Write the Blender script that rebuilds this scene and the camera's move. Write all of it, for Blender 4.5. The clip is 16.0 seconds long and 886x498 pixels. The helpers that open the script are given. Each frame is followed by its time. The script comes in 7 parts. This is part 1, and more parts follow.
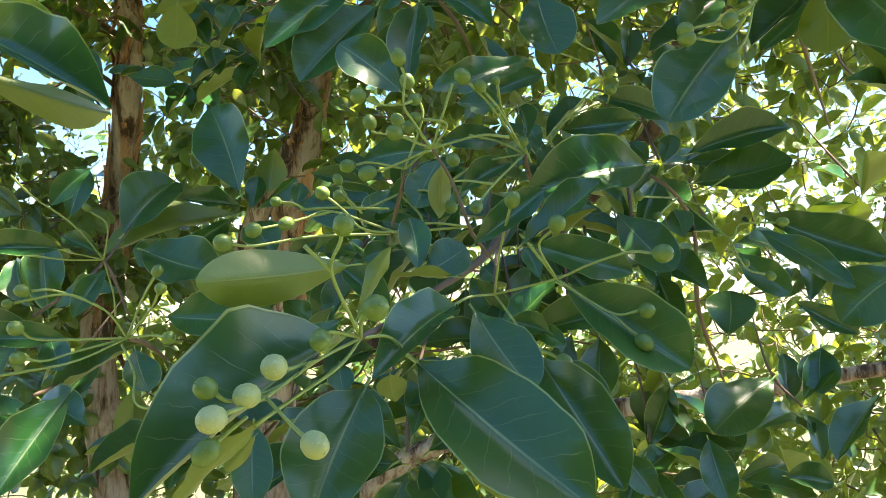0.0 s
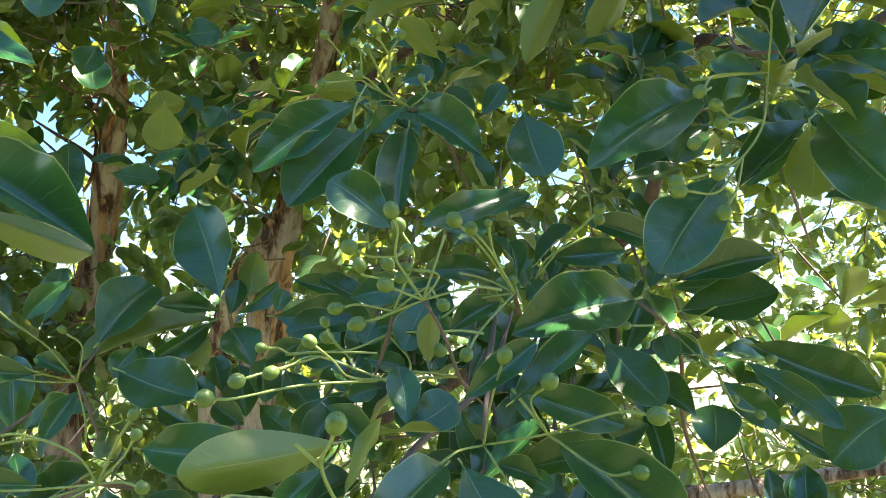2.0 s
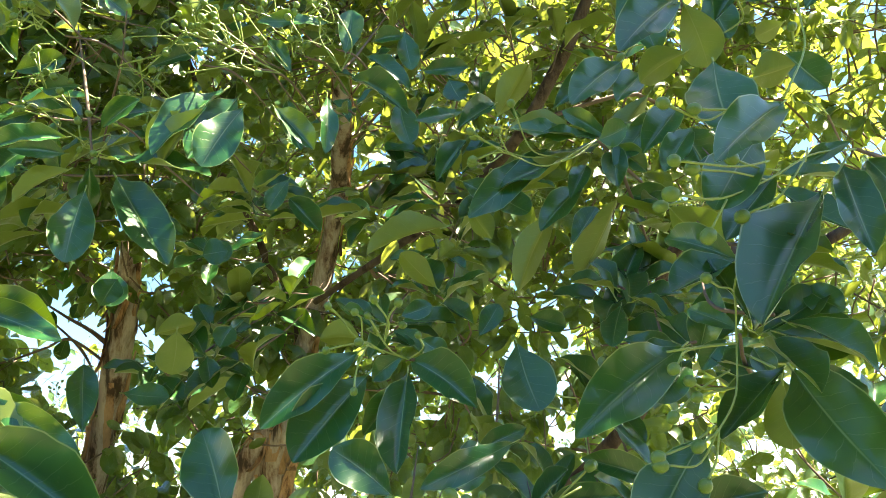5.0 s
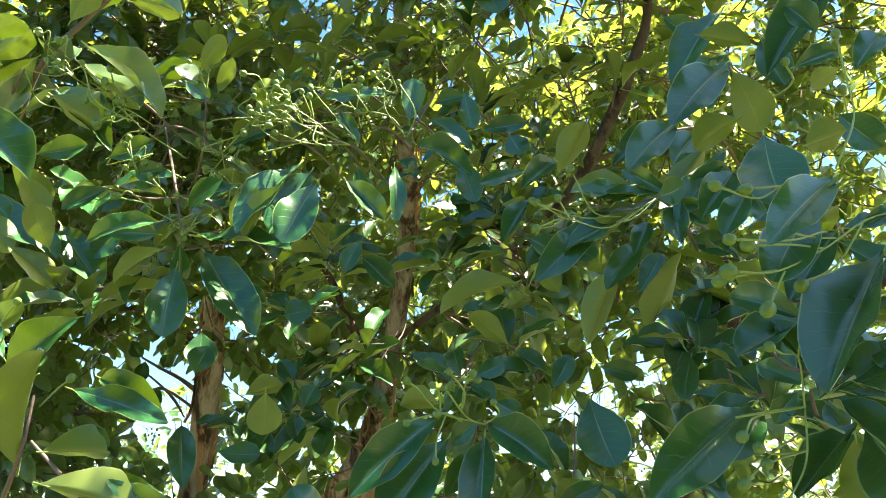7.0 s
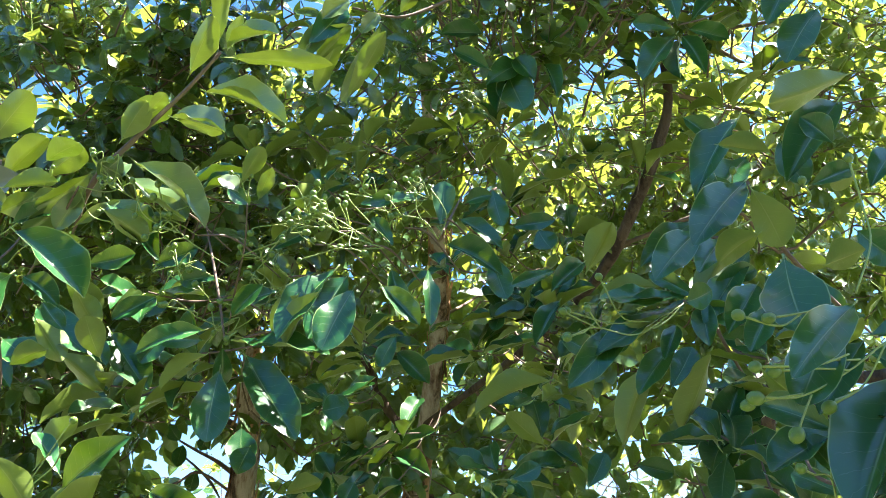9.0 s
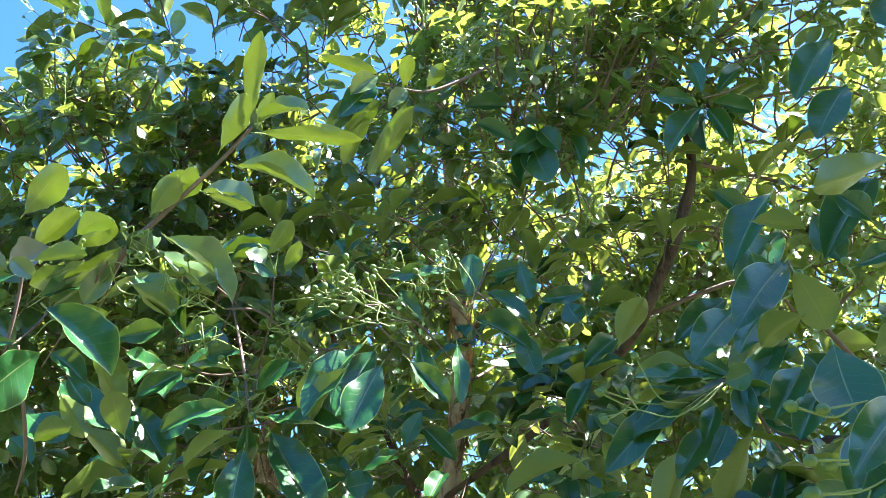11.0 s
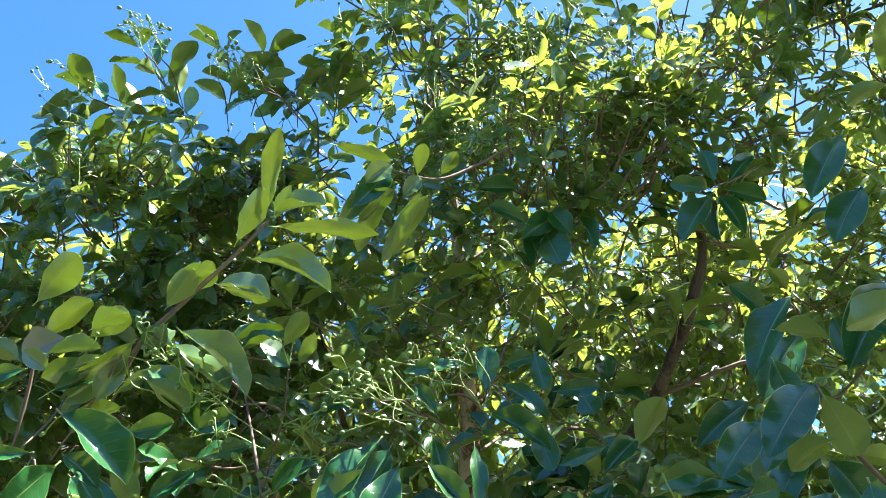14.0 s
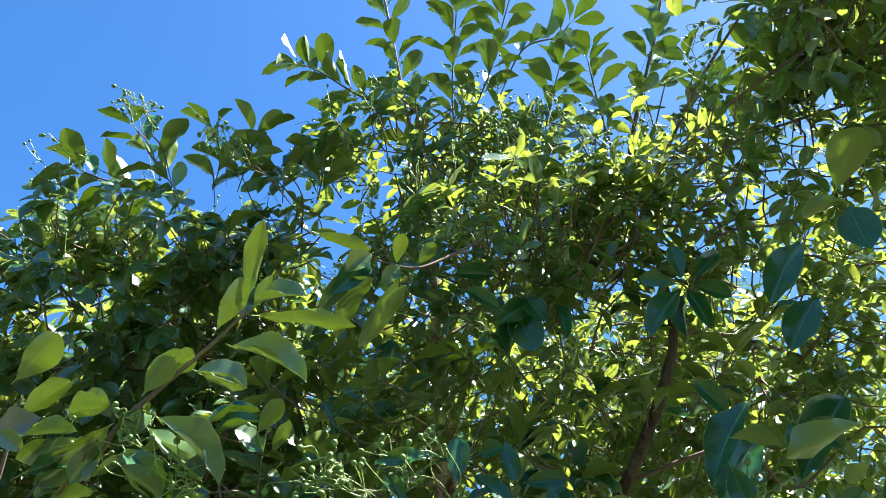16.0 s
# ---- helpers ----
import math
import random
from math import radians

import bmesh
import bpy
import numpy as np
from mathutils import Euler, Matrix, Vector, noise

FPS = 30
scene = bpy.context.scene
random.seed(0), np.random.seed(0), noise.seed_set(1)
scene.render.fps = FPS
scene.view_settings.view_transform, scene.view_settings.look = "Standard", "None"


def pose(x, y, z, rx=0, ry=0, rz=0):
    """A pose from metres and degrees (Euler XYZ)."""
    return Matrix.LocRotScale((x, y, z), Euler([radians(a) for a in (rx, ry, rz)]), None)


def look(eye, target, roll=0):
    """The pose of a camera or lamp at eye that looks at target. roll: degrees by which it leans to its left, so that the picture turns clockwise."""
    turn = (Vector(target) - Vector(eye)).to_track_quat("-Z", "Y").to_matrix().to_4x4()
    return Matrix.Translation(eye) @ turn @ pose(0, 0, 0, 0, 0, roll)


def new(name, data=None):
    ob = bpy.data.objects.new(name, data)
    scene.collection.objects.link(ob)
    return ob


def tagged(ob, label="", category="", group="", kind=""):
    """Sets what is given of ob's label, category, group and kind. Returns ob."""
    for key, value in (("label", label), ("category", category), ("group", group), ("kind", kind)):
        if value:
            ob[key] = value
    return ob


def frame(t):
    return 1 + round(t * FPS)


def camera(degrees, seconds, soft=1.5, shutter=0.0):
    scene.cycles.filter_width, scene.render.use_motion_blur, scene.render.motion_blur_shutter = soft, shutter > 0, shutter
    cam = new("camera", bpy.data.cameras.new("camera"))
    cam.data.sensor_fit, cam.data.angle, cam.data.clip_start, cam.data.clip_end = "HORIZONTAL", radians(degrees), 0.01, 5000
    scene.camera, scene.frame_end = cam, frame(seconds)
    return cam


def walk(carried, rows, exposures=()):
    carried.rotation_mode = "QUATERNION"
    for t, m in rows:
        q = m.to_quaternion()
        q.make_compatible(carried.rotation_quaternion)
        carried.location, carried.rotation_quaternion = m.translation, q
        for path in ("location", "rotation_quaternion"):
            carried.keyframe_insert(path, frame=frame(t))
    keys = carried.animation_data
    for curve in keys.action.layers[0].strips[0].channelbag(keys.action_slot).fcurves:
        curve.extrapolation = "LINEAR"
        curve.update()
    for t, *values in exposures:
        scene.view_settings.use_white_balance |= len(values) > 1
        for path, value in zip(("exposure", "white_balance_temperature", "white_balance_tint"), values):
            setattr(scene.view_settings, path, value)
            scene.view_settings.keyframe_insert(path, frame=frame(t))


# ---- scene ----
cam = camera(59.6, 16.0, soft=0.4)
METRES, EYE, TILT, LEAN, TURN = 0.45, 1.5, 5.0, 0.0, 0.0
ROWS = [
    (0.0, 0.0, 0.0, 0.0, 0.0, 0.0, 0.0),
    (0.5, -0.0035, -0.0106, 0.026, -0.39, 0.5, -0.31),
    (1.0, -0.0097, -0.0079, 0.0553, -0.93, 2.26, -0.78),
    (1.5, -0.0185, 0.0104, 0.083, -1.26, 3.46, -0.94),
    (2.0, -0.0177, 0.014, 0.1053, -1.76, 4.78, -1.0),
    (2.5, -0.0284, 0.0039, 0.1414, -2.13, 6.91, -0.84),
    (3.0, -0.0228, -0.0196, 0.1826, -2.24, 8.56, -0.56),
    (3.5, -0.0274, -0.0384, 0.1973, -2.12, 10.4, -0.31),
    (4.0, -0.0208, -0.0544, 0.2139, -1.86, 12.32, -0.11),
    (4.5, -0.0073, -0.0761, 0.2466, -1.64, 14.14, 0.1),
    (7.0, 0.0001, -0.1975, 0.3409, 4.72, 17.09, 1.79),
    (7.5, 0.0144, -0.2314, 0.3683, 6.23, 17.96, 2.57),
    (8.0, 0.0291, -0.2761, 0.3953, 6.81, 19.45, 2.7),
    (8.5, 0.0233, -0.2979, 0.4129, 6.94, 20.72, 2.61),
    (9.0, 0.0042, -0.2917, 0.4193, 7.23, 21.75, 2.33),
    (11.5, -0.0327, -0.3017, 0.4788, 8.53, 27.14, 1.87),
    (12.0, -0.0276, -0.3207, 0.4987, 8.83, 27.63, 1.83),
    (12.5, -0.0488, -0.3256, 0.5185, 8.89, 27.68, 1.71),
    (13.0, -0.0617, -0.3335, 0.5483, 8.55, 27.99, 1.76),
    (13.5, -0.0707, -0.3469, 0.5606, 8.39, 28.63, 1.74),
    (14.0, -0.0656, -0.3614, 0.5862, 8.14, 29.65, 1.77),
    (14.5, -0.0556, -0.3983, 0.611, 7.99, 30.19, 1.64),
    (15.0, -0.0867, -0.4244, 0.628, 7.22, 30.93, 1.73),
    (15.5, -0.061, -0.4374, 0.6293, 6.75, 32.25, 1.44),
    (16.0, -0.021, -0.4797, 0.6397, 6.41, 33.74, 1.09),
]
walk(cam, [(t, pose(0, 0, EYE, TILT, LEAN, TURN) @ pose(METRES * x, METRES * y, METRES * z, 90 + pitch, roll, yaw)) for t, x, y, z, yaw, pitch, roll in ROWS],
     [(0.0, 2.26, 7700, 18), (0.5, 2.45, 7400, 20), (1.0, 2.60, 7100, 21), (2.0, 2.36, 7100, 21), (3.5, 2.38, 7700, 17), (4.5, 2.48, 7800, 15), (7.0, 2.30, 7300, 15), (8.0, 2.00, 7200, 12), (9.0, 2.22, 6500, 18),
      (12.0, 2.24, 5900, 23), (14.0, 1.87, 6050, 17), (16.0, 1.40, 6050, 12)])

# ---- light ----
SUN_EL, SUN_AZ = radians(63), radians(82)      # height, and turn to the right of +y
world = bpy.data.worlds.new("sky")
scene.world = world
world.use_nodes = True
wn = world.node_tree
sky = wn.nodes.new("ShaderNodeTexSky")
sky.sky_type, sky.sun_disc = "NISHITA", False
sky.sun_elevation, sky.sun_rotation = SUN_EL, SUN_AZ
sky.air_density, sky.dust_density, sky.ozone_density = 1.0, 0.7, 3.0
wn.nodes["Background"].inputs["Strength"].default_value = 0.107
tone = wn.nodes.new("ShaderNodeHueSaturation")      # clear, deep blue air
tone.inputs["Saturation"].default_value = 1.28
wn.links.new(sky.outputs[0], tone.inputs["Color"])
wn.links.new(tone.outputs[0], wn.nodes["Background"].inputs["Color"])
sun = new("sun", bpy.data.lights.new("sun", "SUN"))
sun.data.energy, sun.data.angle, sun.data.color = 9.5, radians(0.55), (1.0, 0.95, 0.86)
SUN_WAY = Vector((math.sin(SUN_AZ) * math.cos(SUN_EL), math.cos(SUN_AZ) * math.cos(SUN_EL), math.sin(SUN_EL)))
sun.matrix_world = look(SUN_WAY * 20, (0, 0, 0))


# ---- materials ----
class Mat:
    """A small builder for node materials."""

    def __init__(self, name):
        self.m = bpy.data.materials.new(name)
        self.m.use_nodes = True
        self.t = self.m.node_tree
        self.bsdf = self.t.nodes["Principled BSDF"]
        self.out = self.t.nodes["Material Output"]

    def node(self, kind, **sockets):
        n = self.t.nodes.new(kind)
        for k, v in sockets.items():
            self.put(n, k, v)
        return n

    def put(self, n, k, v):
        sock = n.inputs[int(k[1:])] if k[0] == "i" and k[1:].isdigit() else n.inputs[k]
        if isinstance(v, bpy.types.NodeSocket):
            self.t.links.new(v, sock)
        else:
            sock.default_value = v

    def math(self, op, a, b=0.0, c=0.0):
        n = self.t.nodes.new("ShaderNodeMath")
        n.operation = op
        for i, v in enumerate((a, b, c)):
            self.put(n, "i%d" % i, v)
        return n.outputs[0]

    def mix(self, f, a, b):
        n = self.t.nodes.new("ShaderNodeMix")
        n.data_type = "RGBA"
        for i, v in ((0, f), (6, a), (7, b)):
            if not isinstance(v, bpy.types.NodeSocket) and i > 0:
                v = (*v, 1.0)
            self.put(n, "i%d" % i, v)
        return n.outputs[2]

    def step(self, v, lo, hi):
        n = self.t.nodes.new("ShaderNodeMapRange")
        n.interpolation_type = "SMOOTHSTEP"
        for i, x in enumerate((v, lo, hi, 0.0, 1.0)):
            self.put(n, "i%d" % i, x)
        return n.outputs[0]

    def noise(self, scale, detail=3.0, coord=None, rough=0.55):
        n = self.node("ShaderNodeTexNoise", Scale=scale, Detail=detail, Roughness=rough)
        if coord is not None:
            self.put(n, "Vector", coord)
        return n.outputs[0]

    def bump(self, height, strength, distance):
        n = self.node("ShaderNodeBump", Strength=strength, Distance=distance, Height=height)
        self.put(self.bsdf, "Normal", n.outputs[0])
        return n.outputs[0]


def leaf_material(name, colour, second, vein, through_colour, share, rough, island, veins=1.0, shine=0.05, margin=0.9, waxy=0.03):
    """A leaf's skin: grain, paler veins and margin along the leaf's own uv, and light let through."""
    k = Mat(name)
    uv = k.node("ShaderNodeUVMap").outputs[0]
    sep = k.node("ShaderNodeSeparateXYZ", Vector=uv)
    u, v = sep.outputs[0], sep.outputs[1]
    off = k.math("ABSOLUTE", k.math("SUBTRACT", k.math("MULTIPLY", v, 2.0), 1.0))
    rnd = (k.node("ShaderNodeNewGeometry").outputs["Random Per Island"] if island
           else k.node("ShaderNodeObjectInfo").outputs["Random"])
    pos = k.node("ShaderNodeNewGeometry").outputs["Position"]
    # side veins leave the midrib slanting forward
    warp = k.math("MULTIPLY", k.noise(6.0, 2.0, uv), 0.05)
    run = k.math("SUBTRACT", k.math("ADD", u, warp), k.math("MULTIPLY", k.math("POWER", off, 0.8), 0.2))
    saw = k.math("ABSOLUTE", k.math("SUBTRACT", k.math("FRACT", k.math("MULTIPLY", run, 9.0)), 0.5))
    side = k.math("MULTIPLY", k.math("SUBTRACT", 1.0, k.step(saw, 0.006, 0.034)), k.math("SUBTRACT", 1.0, k.step(off, 0.55, 0.95)))
    mid = k.math("MULTIPLY", k.math("SUBTRACT", 1.0, k.step(off, 0.010, 0.040)), k.math("SUBTRACT", 1.0, k.math("MULTIPLY", k.step(u, 0.35, 1.0), 0.55)))
    edge = k.step(off, 0.956, 0.974)
    lines = k.math("MAXIMUM", k.math("MAXIMUM", k.math("MULTIPLY", side, 0.36 * veins), k.math("MULTIPLY", mid, 0.8)), k.math("MULTIPLY", edge, margin))
    grain = k.noise(38.0, 4.0, pos)
    blot = k.step(k.noise(11.0, 3.0, pos), 0.42, 0.7)
    base = k.mix(k.math("MULTIPLY_ADD", rnd, 0.75, k.math("MULTIPLY", blot, 0.25)), colour, second)
    base = k.mix(k.math("MULTIPLY", grain, 0.35), base, tuple(c * 0.6 for c in colour))
    speck = k.step(k.noise(260.0, 1.0, pos), 0.70, 0.74)
    base = k.mix(k.math("MULTIPLY", speck, 0.10), base, (0.24, 0.26, 0.14))
    base = k.mix(k.math("MULTIPLY", lines, 0.85), base, vein)
    height = k.math("ADD", k.math("MULTIPLY", lines, 0.6), k.math("MULTIPLY", k.noise(90.0, 3.0, pos), 0.5))
    bump = k.node("ShaderNodeBump", Strength=0.25, Distance=0.001, Height=height).outputs[0]
    flat = k.node("ShaderNodeBsdfDiffuse", Color=base, Normal=bump)
    tr = k.node("ShaderNodeBsdfTranslucent", Normal=bump)
    clear = k.math("MULTIPLY", k.step(k.noise(24.0, 3.0, pos), 0.35, 0.65), 0.38)
    tint = k.mix(clear, through_colour, tuple(c * 0.55 for c in through_colour))
    k.put(tr, "Color", k.mix(k.math("MULTIPLY", lines, 0.75), tint, tuple(c * 0.4 for c in through_colour)))
    body = k.node("ShaderNodeMixShader", i0=share, i1=flat.outputs[0], i2=tr.outputs[0])
    gloss = k.node("ShaderNodeBsdfGlossy", Color=(1, 1, 1, 1), Roughness=k.math("ADD", rough, k.math("MULTIPLY", grain, 0.14)), Normal=bump)
    slant = k.node("ShaderNodeLayerWeight", Blend=0.5, Normal=bump).outputs["Facing"]
    fres = k.math("ADD", shine * 0.6, k.math("MULTIPLY", k.math("POWER", slant, 4.0), 0.50))
    # a broad waxy sheen under the sharper gloss
    wax = k.node("ShaderNodeBsdfGlossy", Color=(1, 1, 1, 1), Roughness=0.36, Normal=bump)
    body = k.node("ShaderNodeMixShader", i0=waxy, i1=body.outputs[0], i2=wax.outputs[0])
    mx = k.node("ShaderNodeMixShader", i0=fres, i1=body.outputs[0], i2=gloss.outputs[0])
    k.t.links.new(mx.outputs[0], k.out.inputs[0])
    k.t.nodes.remove(k.bsdf)
    return k.m


def bark_material(name, a, b):
    """Flaking bark: pale plates, red-brown strips below them and dark cracks, all drawn out along the stem."""
    k = Mat(name)
    pos = k.node("ShaderNodeNewGeometry").outputs["Position"]
    mp = k.node("ShaderNodeMapping", Vector=pos)
    mp.inputs["Scale"].default_value = (26.0, 26.0, 5.0)
    strip = k.noise(1.0, 6.0, mp.outputs[0], 0.68)
    mp2 = k.node("ShaderNodeMapping", Vector=pos)
    mp2.inputs["Scale"].default_value = (60.0, 60.0, 16.0)
    fine = k.noise(1.0, 4.0, mp2.outputs[0], 0.6)
    col = k.mix(k.step(strip, 0.42, 0.56), a, b)
    col = k.mix(k.math("MULTIPLY", k.step(k.noise(10.0, 4.0, pos), 0.45, 0.62), 0.4), col, tuple(min(1.0, c * 1.35) for c in b))
    col = k.mix(k.math("MULTIPLY", k.step(fine, 0.5, 0.7), 0.4), col, (0.13, 0.08, 0.05))
    crack = k.math("SUBTRACT", 1.0, k.step(strip, 0.38, 0.46))
    col = k.mix(k.math("MULTIPLY", crack, 0.85), col, (0.035, 0.020, 0.013))
    k.put(k.bsdf, "Base Color", col)
    k.put(k.bsdf, "Roughness", 0.88)
    k.bump(k.math("ADD", strip, k.math("MULTIPLY", fine, 0.4)), 1.0, 0.015)
    return k.m


def skin_material(name, a, b, rough, scale=60.0, share=0.0):
    k = Mat(name)
    pos = k.node("ShaderNodeNewGeometry").outputs["Position"]
    n = k.noise(scale, 4.0, pos)
    speck = k.step(k.noise(scale * 14, 1.0, pos), 0.62, 0.7)
    col = k.mix(n, a, b)
    col = k.mix(k.math("MULTIPLY", speck, 0.3), col, tuple(min(1.0, c * 1.7) for c in b))
    k.put(k.bsdf, "Base Color", col)
    k.put(k.bsdf, "Roughness", k.math("ADD", rough, k.math("MULTIPLY", n, 0.15)))
    k.bump(k.noise(scale * 5, 3.0, pos), 0.15, 0.001)
    if share:
        k.put(k.bsdf, "Subsurface Weight", share)
        k.put(k.bsdf, "Subsurface Radius", (0.004, 0.006, 0.002))
    return k.m


UPPER = leaf_material("leaf_upper", (0.010, 0.098, 0.024), (0.030, 0.150, 0.030), (0.36, 0.48, 0.16), (0.44, 0.62, 0.09), 0.24, 0.14, False, 1.0, 0.050, 0.9, 0.018)
UNDER = leaf_material("leaf_under", (0.155, 0.250, 0.030), (0.260, 0.350, 0.048), (0.48, 0.54, 0.18), (0.52, 0.62, 0.13), 0.34, 0.42, False, 1.1, 0.035, 0.5)
CROWN = leaf_material("leaf_crown", (0.017, 0.094, 0.027), (0.060, 0.160, 0.040), (0.26, 0.36, 0.10), (0.55, 0.67, 0.075), 0.32, 0.20, True, 0.5, 0.062, 0.55, 0.036)
# lit copy of leaf_upper: the sun's brightness is put into the skin colour
SUNLIT_PALE = leaf_material("leaf_sunlit_pale", (0.090, 0.190, 0.044), (0.150, 0.250, 0.070), (0.42, 0.50, 0.20), (0.50, 0.62, 0.10), 0.26, 0.24, False, 1.0, 0.070, 0.9, 0.055)
BARK = bark_material("bark", (0.23, 0.14, 0.095), (0.47, 0.39, 0.335))
STRIP = bark_material("peeling_bark", (0.30, 0.15, 0.075), (0.48, 0.29, 0.17))
TWIG = skin_material("twig_bark", (0.105, 0.068, 0.050), (0.20, 0.145, 0.105), 0.75, 90.0)
STALK = skin_material("green_stalk", (0.21, 0.31, 0.075), (0.31, 0.39, 0.11), 0.45, 80.0, 0.2)
FRUIT = skin_material("green_fruit", (0.095, 0.180, 0.030), (0.155, 0.245, 0.050), 0.33, 70.0, 0.25)
# paler skin for a few berries, standing in for sun flecks on them
FRUIT_SUNLIT = skin_material("sunlit_fruit", (0.30, 0.38, 0.12), (0.46, 0.50, 0.22), 0.33, 70.0, 0.25)
DRY = leaf_material("dry_leaf", (0.34, 0.37, 0.31), (0.44, 0.47, 0.41), (0.50, 0.49, 0.42), (0.50, 0.48, 0.36), 0.35, 0.5, False, 0.8, 0.03, 0.2)
# brown limb bark, darkened to stand in for shade inside the crown
SHADED_LIMB_BARK = bark_material("shaded_limb_bark", (0.06, 0.035, 0.024), (0.10, 0.07, 0.052))


# ---- builders ----
def mesh_of(name, verts, faces, material, uvs=None, smooth=True):
    me = bpy.data.meshes.new(name)
    me.from_pydata([tuple(v) for v in verts], [], [tuple(f) for f in faces])
    for m in (material if isinstance(material, (list, tuple)) else [material]):
        me.materials.append(m)
    if uvs is not None:
        layer = me.uv_layers.new(name="UVMap")
        idx = np.empty(len(me.loops), dtype=np.int32)
        me.loops.foreach_get("vertex_index", idx)
        layer.data.foreach_set("uv", np.asarray(uvs, dtype=np.float32)[idx].ravel())
    if smooth:
        me.polygons.foreach_set("use_smooth", [True] * len(me.polygons))
    me.update()
    return me


def part(name, data, parent=None, label=""):
    ob = new(name, data)
    ob.parent = parent
    if label:
        tagged(ob, label)
    return ob


def smooth_line(points, n):
    """n points along a Catmull-Rom curve through the given ones; extra numbers such as a radius go along."""
    p = np.array(points, dtype=float)
    p = np.vstack([2 * p[0] - p[1], p, 2 * p[-1] - p[-2]])
    seg = len(p) - 3
    out = []
    for s in np.linspace(0, seg - 1e-9, n):
        i = int(s)
        f = s - i
        a, b, c, d = p[i:i + 4]
        out.append(0.5 * (2 * b + (c - a) * f + (2 * a - 5 * b + 4 * c - d) * f ** 2 + (3 * b - a - 3 * c + d) * f ** 3))
    return np.array(out)


def tube(points, sides, n, rough=0.0, seed=0, verts=None, faces=None, uvs=None):
    """A round stem through points (x, y, z, radius), closed at both ends."""
    verts, faces, uvs = (verts, faces, uvs) if verts is not None else ([], [], [])
    line = smooth_line(points, n)
    rng = np.random.default_rng(seed)
    ph = rng.uniform(0, 6.28, 4)
    base, ref = len(verts), Vector((0.31, 0.2, 0.93))
    run = 0.0
    for i, q in enumerate(line):
        a, b = line[max(0, i - 1)], line[min(n - 1, i + 1)]
        way = Vector(b[:3] - a[:3]).normalized()
        if abs(way.dot(ref)) > 0.95:
            ref = Vector((1, 0, 0.1))
        x = way.cross(ref).normalized()
        y = way.cross(x)
        if i:
            run += float(np.linalg.norm(q[:3] - line[i - 1][:3]))
        for j in range(sides):
            t = 6.28319 * j / sides
            k = 1 + rough * (math.sin(3 * t + ph[0] + run * 4) * 0.5 + math.sin(5 * t + ph[1] - run * 9) * 0.35 + math.sin(run * 37 + ph[2] + 2 * t) * 0.3)
            c = Vector(q[:3]) + (x * math.cos(t) + y * math.sin(t)) * max(q[3], 1e-4) * k
            verts.append(tuple(c))
            uvs.append((run, j / sides if j <= sides / 2 else 1 - j / sides))
    for i in range(n - 1):
        for j in range(sides):
            a, b = base + i * sides + j, base + i * sides + (j + 1) % sides
            faces.append((a, b, b + sides, a + sides))
    faces.append(tuple(base + j for j in reversed(range(sides))))
    faces.append(tuple(base + (n - 1) * sides + j for j in range(sides)))
    return verts, faces, uvs


def half_width(u, kind):
    """Half the blade's width along its length, at most about 0.5."""
    p, q = ((0.96, 0.72), (0.90, 0.82), (1.10, 0.64), (1.00, 0.95))[kind % 4]
    top = p / (p + q)
    return 0.5 * (u ** p * (1 - u) ** q) / (top ** p * (1 - top) ** q)


def blade(rows, cols, kind, droop, cup, wave, seed, thick=0.0):
    """A leaf of length 1 and width 1 along +x with its upper side to +z; with thickness it has two skins and a stalk."""
    rng = np.random.default_rng(seed)
    ph = rng.uniform(0, 6.28, 3)
    bend = rng.uniform(-0.05, 0.05)
    verts, faces, uvs, mats = [], [], [], []
    us = [0.35 * i / rows + 0.65 * (0.5 - 0.5 * math.cos(math.pi * i / rows)) for i in range(rows + 1)]
    for skin in ((0, 1) if thick else (0,)):
        base = len(verts)
        for u in us:
            w = half_width(min(max(u, 0.012), 0.996), kind)
            for j in range(cols + 1):
                s = -1 + 2 * j / cols
                y = s * w + bend * math.sin(3.1416 * u)
                z = droop * u * (1 - u) + cup * abs(s) ** 1.1 * w + wave * s * s * math.sin(9 * u + ph[0] + (1.7 if s > 0 else 0)) * w
                z += 0.012 * math.sin(23 * u + ph[1]) * abs(s) + 0.006 * math.sin(28 * (u - 0.2 * abs(s))) * abs(s) * (1 - abs(s))
                verts.append((0.07 + 0.93 * u, y, z - skin * thick * (1 - abs(s) ** 4)))
                uvs.append((u, 0.5 + 0.5 * s))
        for i in range(rows):
            for j in range(cols):
                a = base + i * (cols + 1) + j
                f = (a, a + cols + 1, a + cols + 2, a + 1)
                faces.append(f if skin == 0 else (f[0], f[3], f[2], f[1]))
                mats.append(skin)
    if thick:
        v, f, _ = tube([(-0.005, 0, -0.004, 0.010), (0.035, 0, -0.003, 0.009), (0.075, 0, -0.004, 0.009), (0.16, 0, -0.006, 0.006)], 5, 5)
        k = len(verts)
        verts += [(a, b * 2.2, c) for a, b, c in v]
        uvs += [(0.5, 0.5)] * len(v)
        faces += [tuple(k + i for i in q) for q in f]
        mats += [2] * len(f)
    return verts, faces, uvs, mats


LEAVES = []
